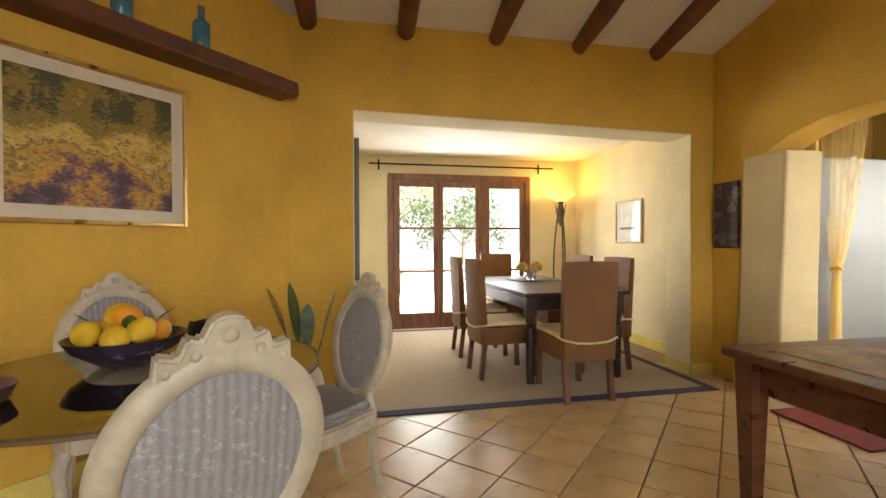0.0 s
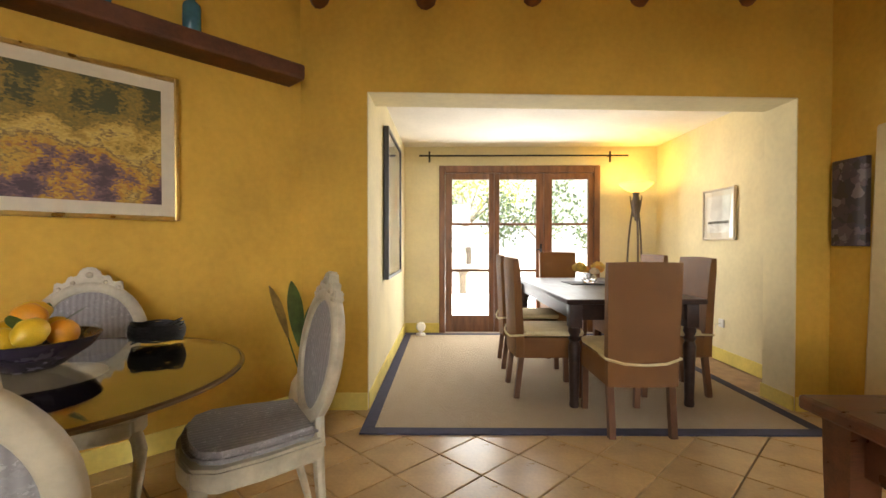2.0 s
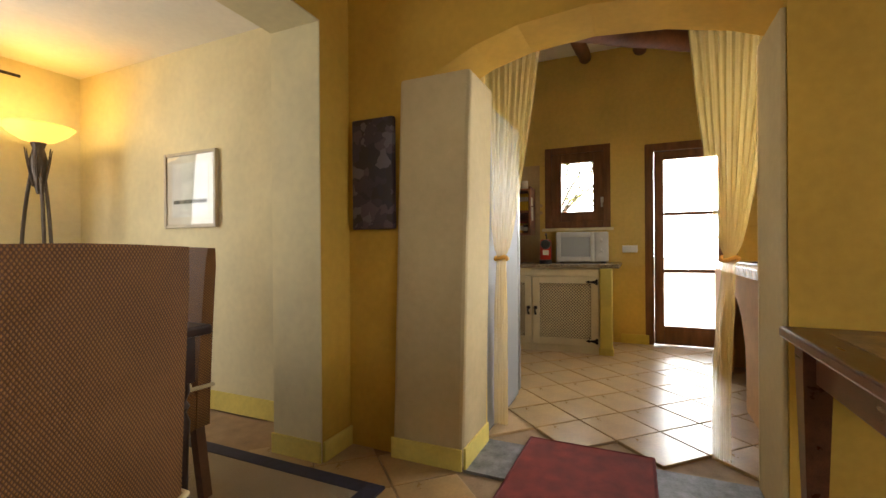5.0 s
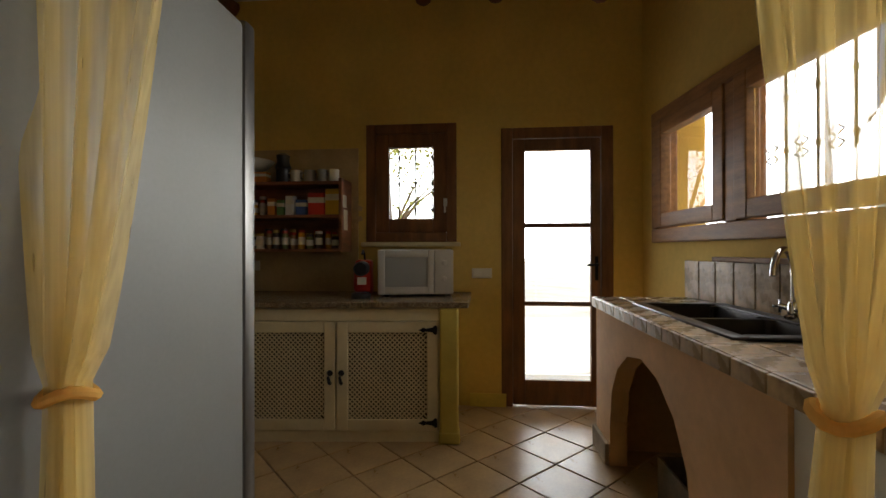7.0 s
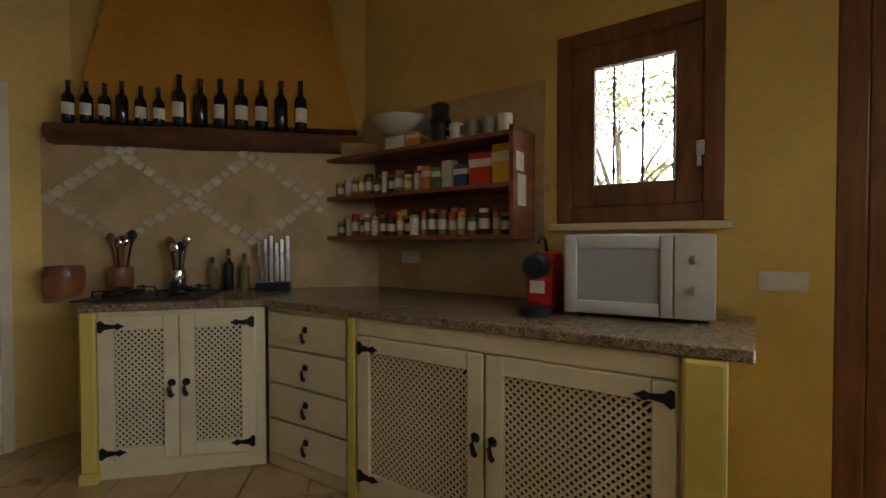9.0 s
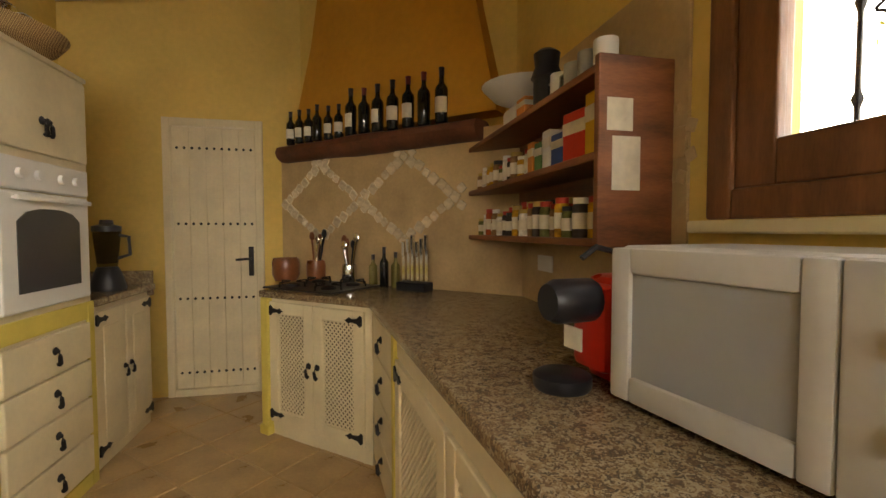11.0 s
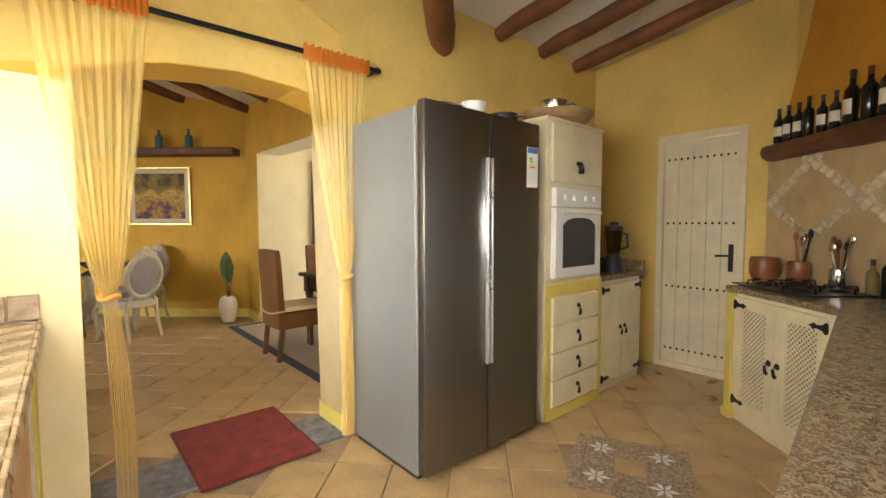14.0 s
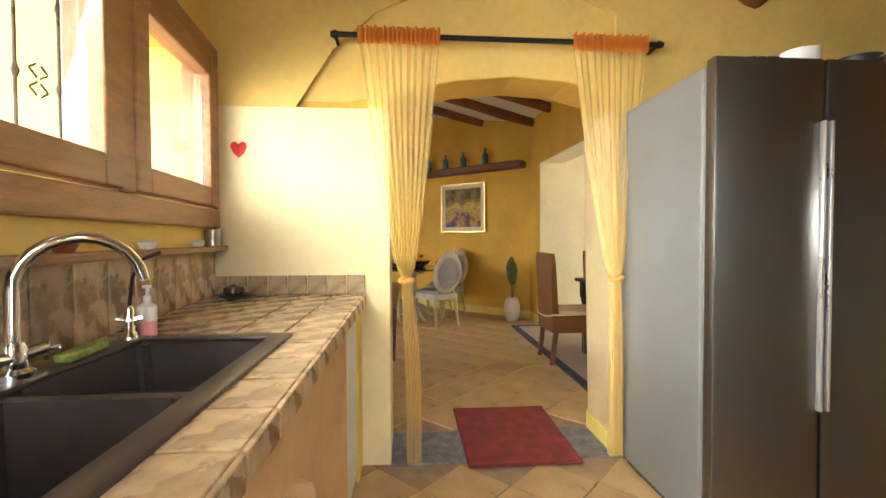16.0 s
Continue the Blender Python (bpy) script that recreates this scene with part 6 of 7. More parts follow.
for k, (fx, fy, fz, size) in enumerate(((-0.085, 0.01, 0.150, 1.75), (0.10, 0.05, 0.155, 1.7), (0.03, -0.06, 0.115, 1.2), (-0.02, 0.08, 0.12, 1.3), (0.075, -0.035, 0.13, 1.3))):
    c = Vector((fx, fy, fz))
    b = BM()
    for ring, (rr, zz, nn) in enumerate(((0.009, 0.014, 4), (0.016, 0.010, 5), (0.023, 0.004, 6), (0.030, -0.004, 7))):
        for p in range(nn):
            aa = p * math.tau / nn + ring * 0.6 + rng.uniform(-0.15, 0.15)
            ax = Vector((math.cos(aa), math.sin(aa), 0))
            sd, up = Vector((-ax.y, ax.x, 0)), Vector((0, 0, 1))
            w = rr * 0.8 + 0.003
            o = c + (ax * rr * 0.5 + up * (zz - 0.014)) * size
            rim = [(-0.6, 0.35, -0.006), (0.6, 0.35, -0.006), (0.8, 0.62, 0.012), (0.35, 0.70, 0.024), (-0.35, 0.70, 0.024), (-0.8, 0.62, 0.012)]
            b.faces.new([b.verts.new(o + (sd * w * u + ax * rr * v + up * h) * size) for u, v, h in rim])
    part("rose", b, ROSE[(2, 2, 1, 0, 0)[k]], va, "", True)
    b = BM()
    tube(b, [(fx * 0.15, fy * 0.15, 0.03), (fx * 0.35, fy * 0.35, 0.085), (fx, fy, fz - 0.012 * size)], 0.0025, 6)
    part("stem", b, LEAFM, va, "", True)
    b = BM()
    tip, side = Vector((fx * 0.55, fy * 0.55, fz - 0.03)), Vector((-fy, fx, 0)).normalized()
    out = Vector((fx, fy, 0.03)).normalized()
    vs = [b.verts.new(v) for v in (tip, tip + side * 0.022 + out * 0.025, tip + out * 0.065 + Vector((0, 0, -0.012)), tip - side * 0.022 + out * 0.025, tip + out * 0.030 + Vector((0, 0, -0.008)))]
    for q in ((0, 1, 4), (1, 2, 4), (2, 3, 4), (3, 0, 4)):
        b.faces.new([vs[n] for n in q])
    part("leaf", b, LEAFM, va, "", True)

# floor lamp
fl = thing("floor_lamp", "wrought iron uplighter floor lamp with a lit glass bowl", "lamp", T(2.78, 2.25))
b = BM()
lathe(b, [(0.15, 0), (0.15, 0.012), (0.05, 0.03), (0.02, 0.05)], 24)
part("base", b, IRON, fl, "", True)
BRON = mat("bronze_iron", (0.10, 0.075, 0.055), 0.45, 0.6, vary=0.2, scale=12, bump=0.15)
for k in range(3):
    a = k * math.tau / 3 + 0.4
    b = BM()
    pts = [(0.03 * math.cos(a), 0.03 * math.sin(a), 0.03)]
    for i in range(1, 14):
        f = i / 13
        r = 0.03 + 0.065 * math.sin(math.pi * min(1, f * 1.05)) ** 0.8
        pts.append((r * math.cos(a), r * math.sin(a), 0.03 + 1.62 * f))
    tube(b, pts, 0.011, 8)
    part("stem", b, BRON, fl, "", True)
b = BM()
lathe(b, [(0.012, 1.40), (0.045, 1.55), (0.05, 1.62), (0.03, 1.70), (0.045, 1.745)], 16)
for k in range(6):
    a = k * math.tau / 6
    tube(b, [(0.03 * math.cos(a), 0.03 * math.sin(a), 1.45), (0.06 * math.cos(a), 0.06 * math.sin(a), 1.60), (0.075 * math.cos(a), 0.075 * math.sin(a), 1.70)], 0.008, 6, 0.003)
part("collar", b, BRON, fl, "leaf-shaped iron collar", True)
b = BM()
lathe(b, [(0.03, 1.735), (0.09, 1.755), (0.155, 1.80), (0.195, 1.845), (0.19, 1.846), (0.15, 1.806), (0.088, 1.761), (0.0, 1.742)], 32)
part("shade", b, glow_mat("lit_amber_glass", (1.0, 0.60, 0.10), 0.8), fl, "glowing amber glass bowl", True)
lamp("floor_lamp_bulb", "POINT", Matrix.Translation((2.78, 2.25, 1.90)), 2.8, (1.0, 0.68, 0.20), radius=0.05)

# pictures
GOLD = mat("gilt_frame", (0.62, 0.42, 0.14), 0.3, 0.9, vary=0.12, scale=14, bump=0.1)
MATW = mat("cream_mount", (0.64, 0.56, 0.41), 0.9, vary=0.03, scale=20, bump=0)


def picture(name, label, w, h, bar, depth, mount, at, mframe, mart, art_label, glass=False):
    """A framed picture in the x-z plane, its back on the wall at y = 0, facing -y."""
    t = thing(name, label, "picture", at)
    b = frame_bm(w, h, bar, depth, 0.004)
    bmesh.ops.translate(b, verts=b.verts[:], vec=(0, -depth - 0.002, 0))
    part("frame", b, mframe, t)
    if mount:
        part("mount", boxm((bar, -depth * 0.6, bar), (w - bar, -0.003, h - bar)), MATW, t, "cream mount")
    q = bar + mount
    part("canvas", boxm((q, -depth * 0.6 - 0.002, q), (w - q, -0.004, h - q)), mart, t, art_label)
    if glass:
        part("glass", boxm((bar, -depth * 0.8, bar), (w - bar, -depth * 0.8 + 0.002, h - bar)), GLASS, t).visible_shadow = False
    return t


GARDEN = landscape_mat("painted_garden", 0.10, 0.575, [(0.0, (0.08, 0.05, 0.06)), (0.13, (0.19, 0.11, 0.11)), (0.20, (0.42, 0.20, 0.03)), (0.30, (0.55, 0.34, 0.05)), (0.40, (0.20, 0.13, 0.05)), (0.50, (0.62, 0.43, 0.10)), (0.62, (0.46, 0.29, 0.05)), (0.76, (0.17, 0.13, 0.03)), (0.86, (0.30, 0.19, 0.03)), (1.0, (0.07, 0.07, 0.025))])
pw = CORNER + 1.60 * DIAG
pic = picture("garden_painting", "large gilt-framed painting of a yellow garden", 0.855, 0.775, 0.022, 0.03, 0.062, T(pw.x, pw.y, 1.262, 47.7), GOLD, GARDEN, "yellow garden under dark trees, violet foreground")
BLKF = mat("black_frame", (0.02, 0.016, 0.014), 0.4, vary=0.15, scale=9, bump=0.1)
ART1 = dots_mat("dark_blue_abstract", [(0.12, 0.14, 0.18), (0.08, 0.10, 0.14), (0.22, 0.22, 0.22), (0.05, 0.06, 0.09)], 5, 0.6, 0.1)
pic = picture("abstract_picture", "tall black-framed abstract picture on the alcove wall", 1.02, 1.30, 0.03, 0.045, 0.06, T(0.004, 0.72, 0.83, 90), BLKF, ART1, "dark blue and grey abstract", True)
part("canvas", boxm((0.55, -0.032, 0.62), (0.70, -0.004, 0.95)), mat("red_paint_patch", (0.40, 0.05, 0.02), 0.7, vary=0.3, scale=9, bump=0.1), pic, "red painted patch")
SILV = mat("pale_wood_frame", (0.55, 0.46, 0.32), 0.5, vary=0.1, scale=9, bump=0.05)
ART2 = mat("pale_sketch_paper", (0.66, 0.62, 0.52), 0.8, vary=0.14, scale=5, grain=30, bump=0)
pic = picture("sketch_picture", "small pale-framed landscape sketch on the cream wall", 0.50, 0.50, 0.022, 0.025, 0.05, T(3.187, 1.555, 1.168, -90), SILV, ART2, "faint landscape sketch", True)
part("canvas", boxm((0.09, -0.0185, 0.16), (0.41, -0.004, 0.185)), mat("sketch_ink", (0.20, 0.18, 0.13), 0.8, vary=0.4, scale=30, bump=0), pic, "dark sketched horizon")
art = thing("dark_wall_panel", "narrow dark painted panel on the ochre wall", "picture", T(3.118, -0.045, 1.12, -90))
part("panel", boxm((0.0, -0.035, 0.0), (0.24, 0.0, 0.555), 0.006), dots_mat("dark_violet_paint", [(0.05, 0.03, 0.045), (0.03, 0.02, 0.03), (0.09, 0.06, 0.07), (0.035, 0.02, 0.02), (0.14, 0.11, 0.12)], 22, 0.5, 0.2), art)
ps = thing("power_socket", "white wall socket with a grey lamp cable", "socket", T(3.188, 1.30, 0.33, -90))
part("plate", boxm((0, -0.012, 0), (0.08, 0.0, 0.08), 0.004), MWHITE, ps)
b = BM()
tube(b, [(0.04, -0.01, 0.04), (0.03, -0.05, 0.03), (-0.02, -0.06, -0.12), (-0.18, -0.05, -0.25), (-0.45, -0.06, -0.30), (-0.75, -0.10, -0.325)], 0.004, 6)
part("cable", b, mat("pale_cable", (0.55, 0.52, 0.46), 0.5, bump=0), ps, "pale lamp cable", True)
fan = thing("desk_object", "small white gadget with cable on the carpet corner", "gadget", T(0.22, 2.38, 0.014))
b = BM()
lathe(b, [(0.06, 0), (0.055, 0.02), (0.02, 0.03), (0.018, 0.06)], 18)
part("base", b, MWHITE, fan, "", True)
b = BM()
lathe(b, [(0.045, -0.02), (0.06, 0.0), (0.045, 0.02), (0.0, 0.022)], 18, m=Matrix.Translation((0, 0, 0.10)) @ Matrix.Rotation(radians(80), 4, "X"))
part("head", b, MWHITE, fan, "", True)

# ---- breakfast corner ----
ls = solid("wall_shelf_beam", boxm((0.0, -0.19, 2.175), (2.82, 0.02, 2.275), 0.018), SHELFW, "dark rough beam shelf along the slanting wall", "shelf", at=T(CORNER.x, 0.0, 0, 47.7) @ T(-2.89, 0))
BLUEG = mat("blue_bottle_glass", (0.05, 0.17, 0.24), 0.12, vary=0.15, scale=8, bump=0)
for d, h in ((0.70, 0.25), (1.10, 0.24), (1.45, 0.23), (1.80, 0.24)):
    bottle("blue_bottle", "turquoise blue decorative bottle on the beam shelf", BLUEG, None, mat("bottle_stopper", (0.14, 0.12, 0.10), 0.5, bump=0), h, 0.046, T(CORNER.x, 0.0, 0, 47.7) @ T(-d, -0.10, 2.2755), "blue bottles on the beam shelf", cap_label="dark stopper")
bottle("spirit_bottle", "large dark bottle with a pale label on the shelf", DKGLASS, PAPER, CAPS[0], 0.36, 0.06, T(CORNER.x, 0.0, 0, 47.7) @ T(-2.15, -0.10, 2.2755), "")

IVORY = mat("ivory_painted_carving", (0.47, 0.41, 0.29), 0.45, vary=0.12, scale=12, grain=60, bump=0.2)
FAB = dots_mat("grey_floral_fabric", [(0.29, 0.27, 0.265)] * 6 + [(0.27, 0.25, 0.245)] * 6 + [(0.31, 0.29, 0.28)] * 3 + [(0.38, 0.36, 0.345)], 85, 0.85, 0.15, stripes=0.17)


def oval_chair():
    """Carved chair with an oval padded back; it faces +y."""
    t = thing("carved_chair", "ivory carved chair with oval grey upholstered back", "chair", group="carved chairs round the glass table")
    lean = Matrix.Translation((0, -0.20, 0.46)) @ Matrix.Rotation(radians(10), 4, "X")
    cz, rx, rz = 0.24, 0.20, 0.235
    def oval(k, n, gx=0.0):
        a = k * math.tau / n
        return Vector(((rx + gx) * math.sin(a) * (1 - 0.10 * max(0, -math.cos(a))), 0, cz + (rz + gx) * math.cos(a)))
    b = BM()
    n = 48
    rings = []
    for k in range(n):
        c0 = oval(k, n)
        d = (c0 - Vector((0, 0, cz))).normalized()
        prof = ((-0.028, -0.012), (-0.018, -0.024), (0.0, -0.028), (0.020, -0.022), (0.030, -0.008), (0.030, 0.010), (0.018, 0.022), (0.0, 0.024), (-0.020, 0.018))
        rings.append([b.verts.new(lean @ (c0 + d * p + Vector((0, q, 0)))) for p, q in prof])
    for k in range(n):
        r0, r1 = rings[k], rings[(k + 1) % n]
        for j in range(9):
            b.faces.new((r0[j], r0[(j + 1) % 9], r1[(j + 1) % 9], r1[j]))
    bmesh.ops.recalc_face_normals(b, faces=b.faces[:])
    part("back_frame", b, IVORY, t, "carved oval frame", True)
    b = BM()
    crest = [(-0.13, 0.235), (-0.125, 0.275), (-0.09, 0.268), (-0.075, 0.295), (-0.05, 0.288), (-0.032, 0.315), (0.0, 0.322), (0.032, 0.315), (0.05, 0.288), (0.075, 0.295), (0.09, 0.268), (0.125, 0.275), (0.13, 0.235), (0.06, 0.262), (0, 0.268), (-0.06, 0.262)]
    prism(b, [(x, 0.205 + 1.46 * (z - 0.235) + cz) for x, z in crest], 1, -0.020, 0.020)
    bmesh.ops.bevel(b, geom=[e for e in b.edges], offset=0.006, segments=2, affect="EDGES")
    for x, z, r in ((0, 0.30, 0.016), (-0.06, 0.275, 0.011), (0.06, 0.275, 0.011), (-0.11, 0.256, 0.010), (0.11, 0.256, 0.010)):
        for yy in (-0.018, 0.018):
            bmesh.ops.create_uvsphere(b, u_segments=10, v_segments=6, radius=r, matrix=Matrix.Translation((x, yy, 0.20 + 1.40 * (z - 0.235) + cz)))
    bmesh.ops.transform(b, matrix=lean, verts=b.verts[:])
    part("crest", b, IVORY, t, "carved flower crest", True)
    b = BM()
    for side in (-1, 1):
        cvert = b.verts.new(lean @ Vector((0, side * 0.016, cz)))
        prev = None
        mids, outs = [], []
        for k in range(n):
            p = oval(k, n, -0.022)
            mids.append(b.verts.new(lean @ (Vector((0, side * 0.015, cz)) + (p - Vector((0, 0, cz))) * 0.6)))
            outs.append(b.verts.new(lean @ (p + Vector((0, side * 0.006, 0)))))
        for k in range(n):
            j = (k + 1) % n
            b.faces.new((cvert, mids[k], mids[j]))
            b.faces.new((mids[k], outs[k], outs[j], mids[j]))
    bmesh.ops.recalc_face_normals(b, faces=b.faces[:])
    part("back_pad", b, FAB, t, "grey floral back upholstery", True)
    for sx in (-1, 1):
        b = BM()
        tube(b, [(sx * 0.10, -0.215, 0.53), (sx * 0.14, -0.205, 0.45), (sx * 0.17, -0.20, 0.40)], 0.018, 8)
        part("back_support", b, IVORY, t, "", True)
    seat = [(-0.19, -0.21), (0.19, -0.21), (0.235, 0.0), (0.245, 0.14), (0.20, 0.215), (0.10, 0.245), (0, 0.25), (-0.10, 0.245), (-0.20, 0.215), (-0.245, 0.14), (-0.235, 0.0)]
    b = BM()
    prism(b, seat, 2, 0.36, 0.435)
    bmesh.ops.bevel(b, geom=[e for e in b.edges], offset=0.010, segments=2, affect="EDGES")
    part("seat_rail", b, IVORY, t, "", True)
    b = BM()
    prism(b, [(x * 0.93, y * 0.93) for x, y in seat], 2, 0.43, 0.478)
    bmesh.ops.bevel(b, geom=[e for e in b.edges], offset=0.020, segments=3, affect="EDGES")
    part("seat_cushion", b, FAB, t, "grey upholstered seat", True)
    for sx in (-1, 1):
        b = BM()
        pts = [(sx * 0.205, 0.185, 0.37), (sx * 0.225, 0.205, 0.31), (sx * 0.215, 0.195, 0.20), (sx * 0.20, 0.185, 0.09), (sx * 0.215, 0.20, 0.02), (sx * 0.222, 0.21, 0.0)]
        tube(b, pts, 0.027, 10, 0.015)
        part("leg", b, IVORY, t, "curved front leg", True)
        b = BM()
        tube(b, [(sx * 0.17, -0.19, 0.37), (sx * 0.175, -0.20, 0.2), (sx * 0.185, -0.25, 0.0)], 0.022, 8, 0.014)
        part("leg", b, IVORY, t, "", True)
    return t


TC = Vector((-0.68, -1.68))
oc = oval_chair()
def seat_at(crest):
    """Stand a carved chair with its crest over a point, facing the glass table."""
    c = Vector(crest)
    f = (TC - c).normalized()
    o = c + 0.31 * f
    return T(o.x, o.y, 0.004, math.degrees(math.atan2(f.y, f.x)) - 90)
oc.matrix_world = seat_at((-0.228, -2.41))
copy_thing(oc, seat_at((0.09, -1.20)))
copy_thing(oc, seat_at((-1.15, -0.91)))

gt = thing("glass_table", "round glass-topped table on a carved ivory pedestal", "table", T(TC.x, TC.y, 0.004))
b = BM()
lathe(b, [(0.003, 0.7225), (0.55, 0.7225), (0.56, 0.727), (0.56, 0.733), (0.55, 0.738), (0.003, 0.738)], 64)
part("tabletop", b, glass_mat("amber_table_glass", (0.96, 0.92, 0.80)), gt, "thick amber-tinted glass top", False).visible_shadow = False
b = BM()
lathe(b, [(0.553, 0.7212), (0.5635, 0.7255), (0.565, 0.730), (0.5635, 0.7345), (0.553, 0.7388), (0.5615, 0.7345), (0.5615, 0.7255), (0.553, 0.7212)], 64)
part("rim", b, mat("dark_glass_edge", (0.14, 0.09, 0.05), 0.15, vary=0.1, scale=8, bump=0), gt, "dark polished glass edge", True)
b = BM()
lathe(b, [(0.16, 0.66), (0.17, 0.70), (0.10, 0.705), (0.05, 0.62), (0.045, 0.45), (0.09, 0.34), (0.06, 0.24), (0.08, 0.16), (0.07, 0.12)][::-1], 24)
part("pedestal", b, IVORY, gt, "", True)
b = BM()
lathe(b, [(0.17, 0.70), (0.17, 0.722), (0.0, 0.7218)], 24)
part("top_plate", b, IVORY, gt, "", True)
for k in range(4):
    a = k * math.pi / 2 + 0.5
    c, s = math.cos(a), math.sin(a)
    b = BM()
    tube(b, [(0.06 * c, 0.06 * s, 0.20), (0.16 * c, 0.16 * s, 0.16), (0.26 * c, 0.26 * s, 0.05), (0.32 * c, 0.32 * s, 0.02), (0.34 * c, 0.34 * s, 0.035)], 0.035, 10, 0.02)
    part("foot", b, IVORY, gt, "scrolled foot", True)

fb = thing("fruit_bowl", "dark blue bowl heaped with lemons and oranges", "bowl", T(-0.78, -1.60, 0.7425))
b = BM()
lathe(b, [(0.07, 0), (0.09, 0.012), (0.16, 0.06), (0.185, 0.10), (0.178, 0.10), (0.15, 0.065), (0.08, 0.022), (0.0, 0.018)], 32)
part("bowl", b, mat("dark_blue_ceramic", (0.028, 0.02, 0.035), 0.25, vary=0.2, scale=9, bump=0.05), fb, "", True)
LEM = mat("lemon_peel", (0.72, 0.45, 0.02), 0.45, vary=0.1, scale=20, grain=200, bump=0.2)
ORG = mat("orange_peel", (0.68, 0.28, 0.015), 0.45, vary=0.1, scale=20, grain=200, bump=0.2)
rng = random.Random(2)
for k, (x, y, z) in enumerate(((0.09, 0.02, 0.11), (-0.09, 0.03, 0.11), (0.0, 0.10, 0.105), (0.01, -0.10, 0.105), (0.0, 0.0, 0.165), (0.08, -0.08, 0.13), (-0.09, -0.07, 0.12), (-0.05, 0.06, 0.165))):
    b = BM()
    r = 0.044
    lathe(b, [(0.0, -1.32 * r), (0.25 * r, -1.2 * r), (0.75 * r, -0.75 * r), (r, 0), (0.75 * r, 0.75 * r), (0.25 * r, 1.2 * r), (0.0, 1.32 * r)] if k % 3 else [(r * math.sin(q), -r * math.cos(q)) for q in [i * math.pi / 8 for i in range(9)]], 16,
          m=Matrix.Translation((x, y, z)) @ Euler((rng.uniform(0.8, 2), rng.uniform(0, 3), rng.uniform(0, 6))).to_matrix().to_4x4())
    part("fruit", b, LEM if k % 4 else ORG, fb, "ripe yellow lemon" if k % 4 else "ripe orange", True)


def leaf(b, base, tip, width, droop=0.0, n=6):
    """A pointed leaf blade from base to tip, folded along its rib."""
    base, tip = Vector(base), Vector(tip)
    d = tip - base
    s = d.cross(Vector((0, 0, 1)))
    s = s.normalized() if s.length > 1e-5 else Vector((1, 0, 0))
    rib, lft, rgt = [], [], []
    for k in range(n + 1):
        f = k / n
        p = base + d * f + Vector((0, 0, -droop * math.sin(math.pi * f)))
        w = width * math.sin(math.pi * min(0.999, f * 0.92 + 0.06)) ** 0.8
        rib.append(b.verts.new(p))
        lft.append(b.verts.new(p + s * w + Vector((0, 0, 0.15 * w))))
        rgt.append(b.verts.new(p - s * w + Vector((0, 0, 0.15 * w))))
    for k in range(n):
        b.faces.new((rib[k], rib[k + 1], lft[k + 1], lft[k]))
        b.faces.new((rib[k + 1], rib[k], rgt[k], rgt[k + 1]))


for k in range(4):
    b = BM()
    a = k * 1.6 + 0.4
    leaf(b, (0.07 * math.cos(a), 0.07 * math.sin(a), 0.13), (0.15 * math.cos(a), 0.15 * math.sin(a), 0.19), 0.022)
    part("leaf", b, LEAFM, fb, "dark citrus leaf", True)
# wire ball, low dark dish, candle stand
wb = thing("wire_dish", "dark woven wire dish on the glass table", "dish", T(-0.60, -1.26, 0.7425))
rng = random.Random(6)
for k in range(22):
    b = BM()
    a0, tilt = rng.uniform(0, 6.28), rng.uniform(-0.5, 0.5)
    pts = []
    for i in range(17):
        a = i * math.tau / 16
        v = Vector((0.095 * math.cos(a), 0.095 * math.sin(a), 0.0))
        v = Matrix.Rotation(a0, 3, "Z") @ Matrix.Rotation(tilt, 3, "X") @ v
        pts.append((v.x, v.y, 0.052 + v.z))
    tube(b, pts, 0.004, 5)
    part("wire", b, IRON, wb, "", True)
ld = thing("low_dish", "flat dark violet dish on the glass table", "dish", T(-1.0, -1.98, 0.7425))
b = BM()
lathe(b, [(0.05, 0), (0.10, 0.01), (0.115, 0.045), (0.108, 0.045), (0.09, 0.016), (0, 0.012)], 24)
part("bowl", b, mat("dark_violet_glaze", (0.10, 0.05, 0.06), 0.35, vary=0.2, scale=9, bump=0.1), ld, "", True)

# plant in white vase
pv = thing("potted_plant", "white ceramic floor vase with tall pointed leaves", "plant", T(-0.31, -0.30, 0.004))
b = BM()
lathe(b, [(0.06, 0), (0.075, 0.01), (0.105, 0.12), (0.115, 0.21), (0.10, 0.29), (0.07, 0.335), (0.062, 0.335), (0.09, 0.28), (0.10, 0.2), (0.0, 0.10)], 28)
part("vase", b, mat("matt_white_ceramic", (0.72, 0.66, 0.56), 0.6, vary=0.05, scale=9, bump=0.05), pv, "white rounded vase", True)
for tip, base, w in (((0.20, -0.03, 0.86), (0.10, -0.01, 0.52), 0.05), ((-0.11, 0.02, 0.90), (-0.05, 0.0, 0.50), 0.075), ((-0.26, 0.05, 0.87), (-0.13, 0.02, 0.55), 0.045), ((0.0, 0.08, 0.75), (0.0, 0.04, 0.45), 0.05)):
    b = BM()
    tube(b, [(0, 0, 0.2), (base[0] * 0.55, base[1] * 0.5, 0.38), base], 0.005, 6)
    part("stalk", b, LEAFM, pv, "", True)
    b = BM()
    leaf(b, base, tip, w, -0.02, 8)
    part("leaf", b, LEAFM if w > 0.046 else mat("dry_leaf", (0.34, 0.22, 0.06), 0.6, vary=0.2, scale=12, bump=0.1), pv, "tall pointed leaf", True)

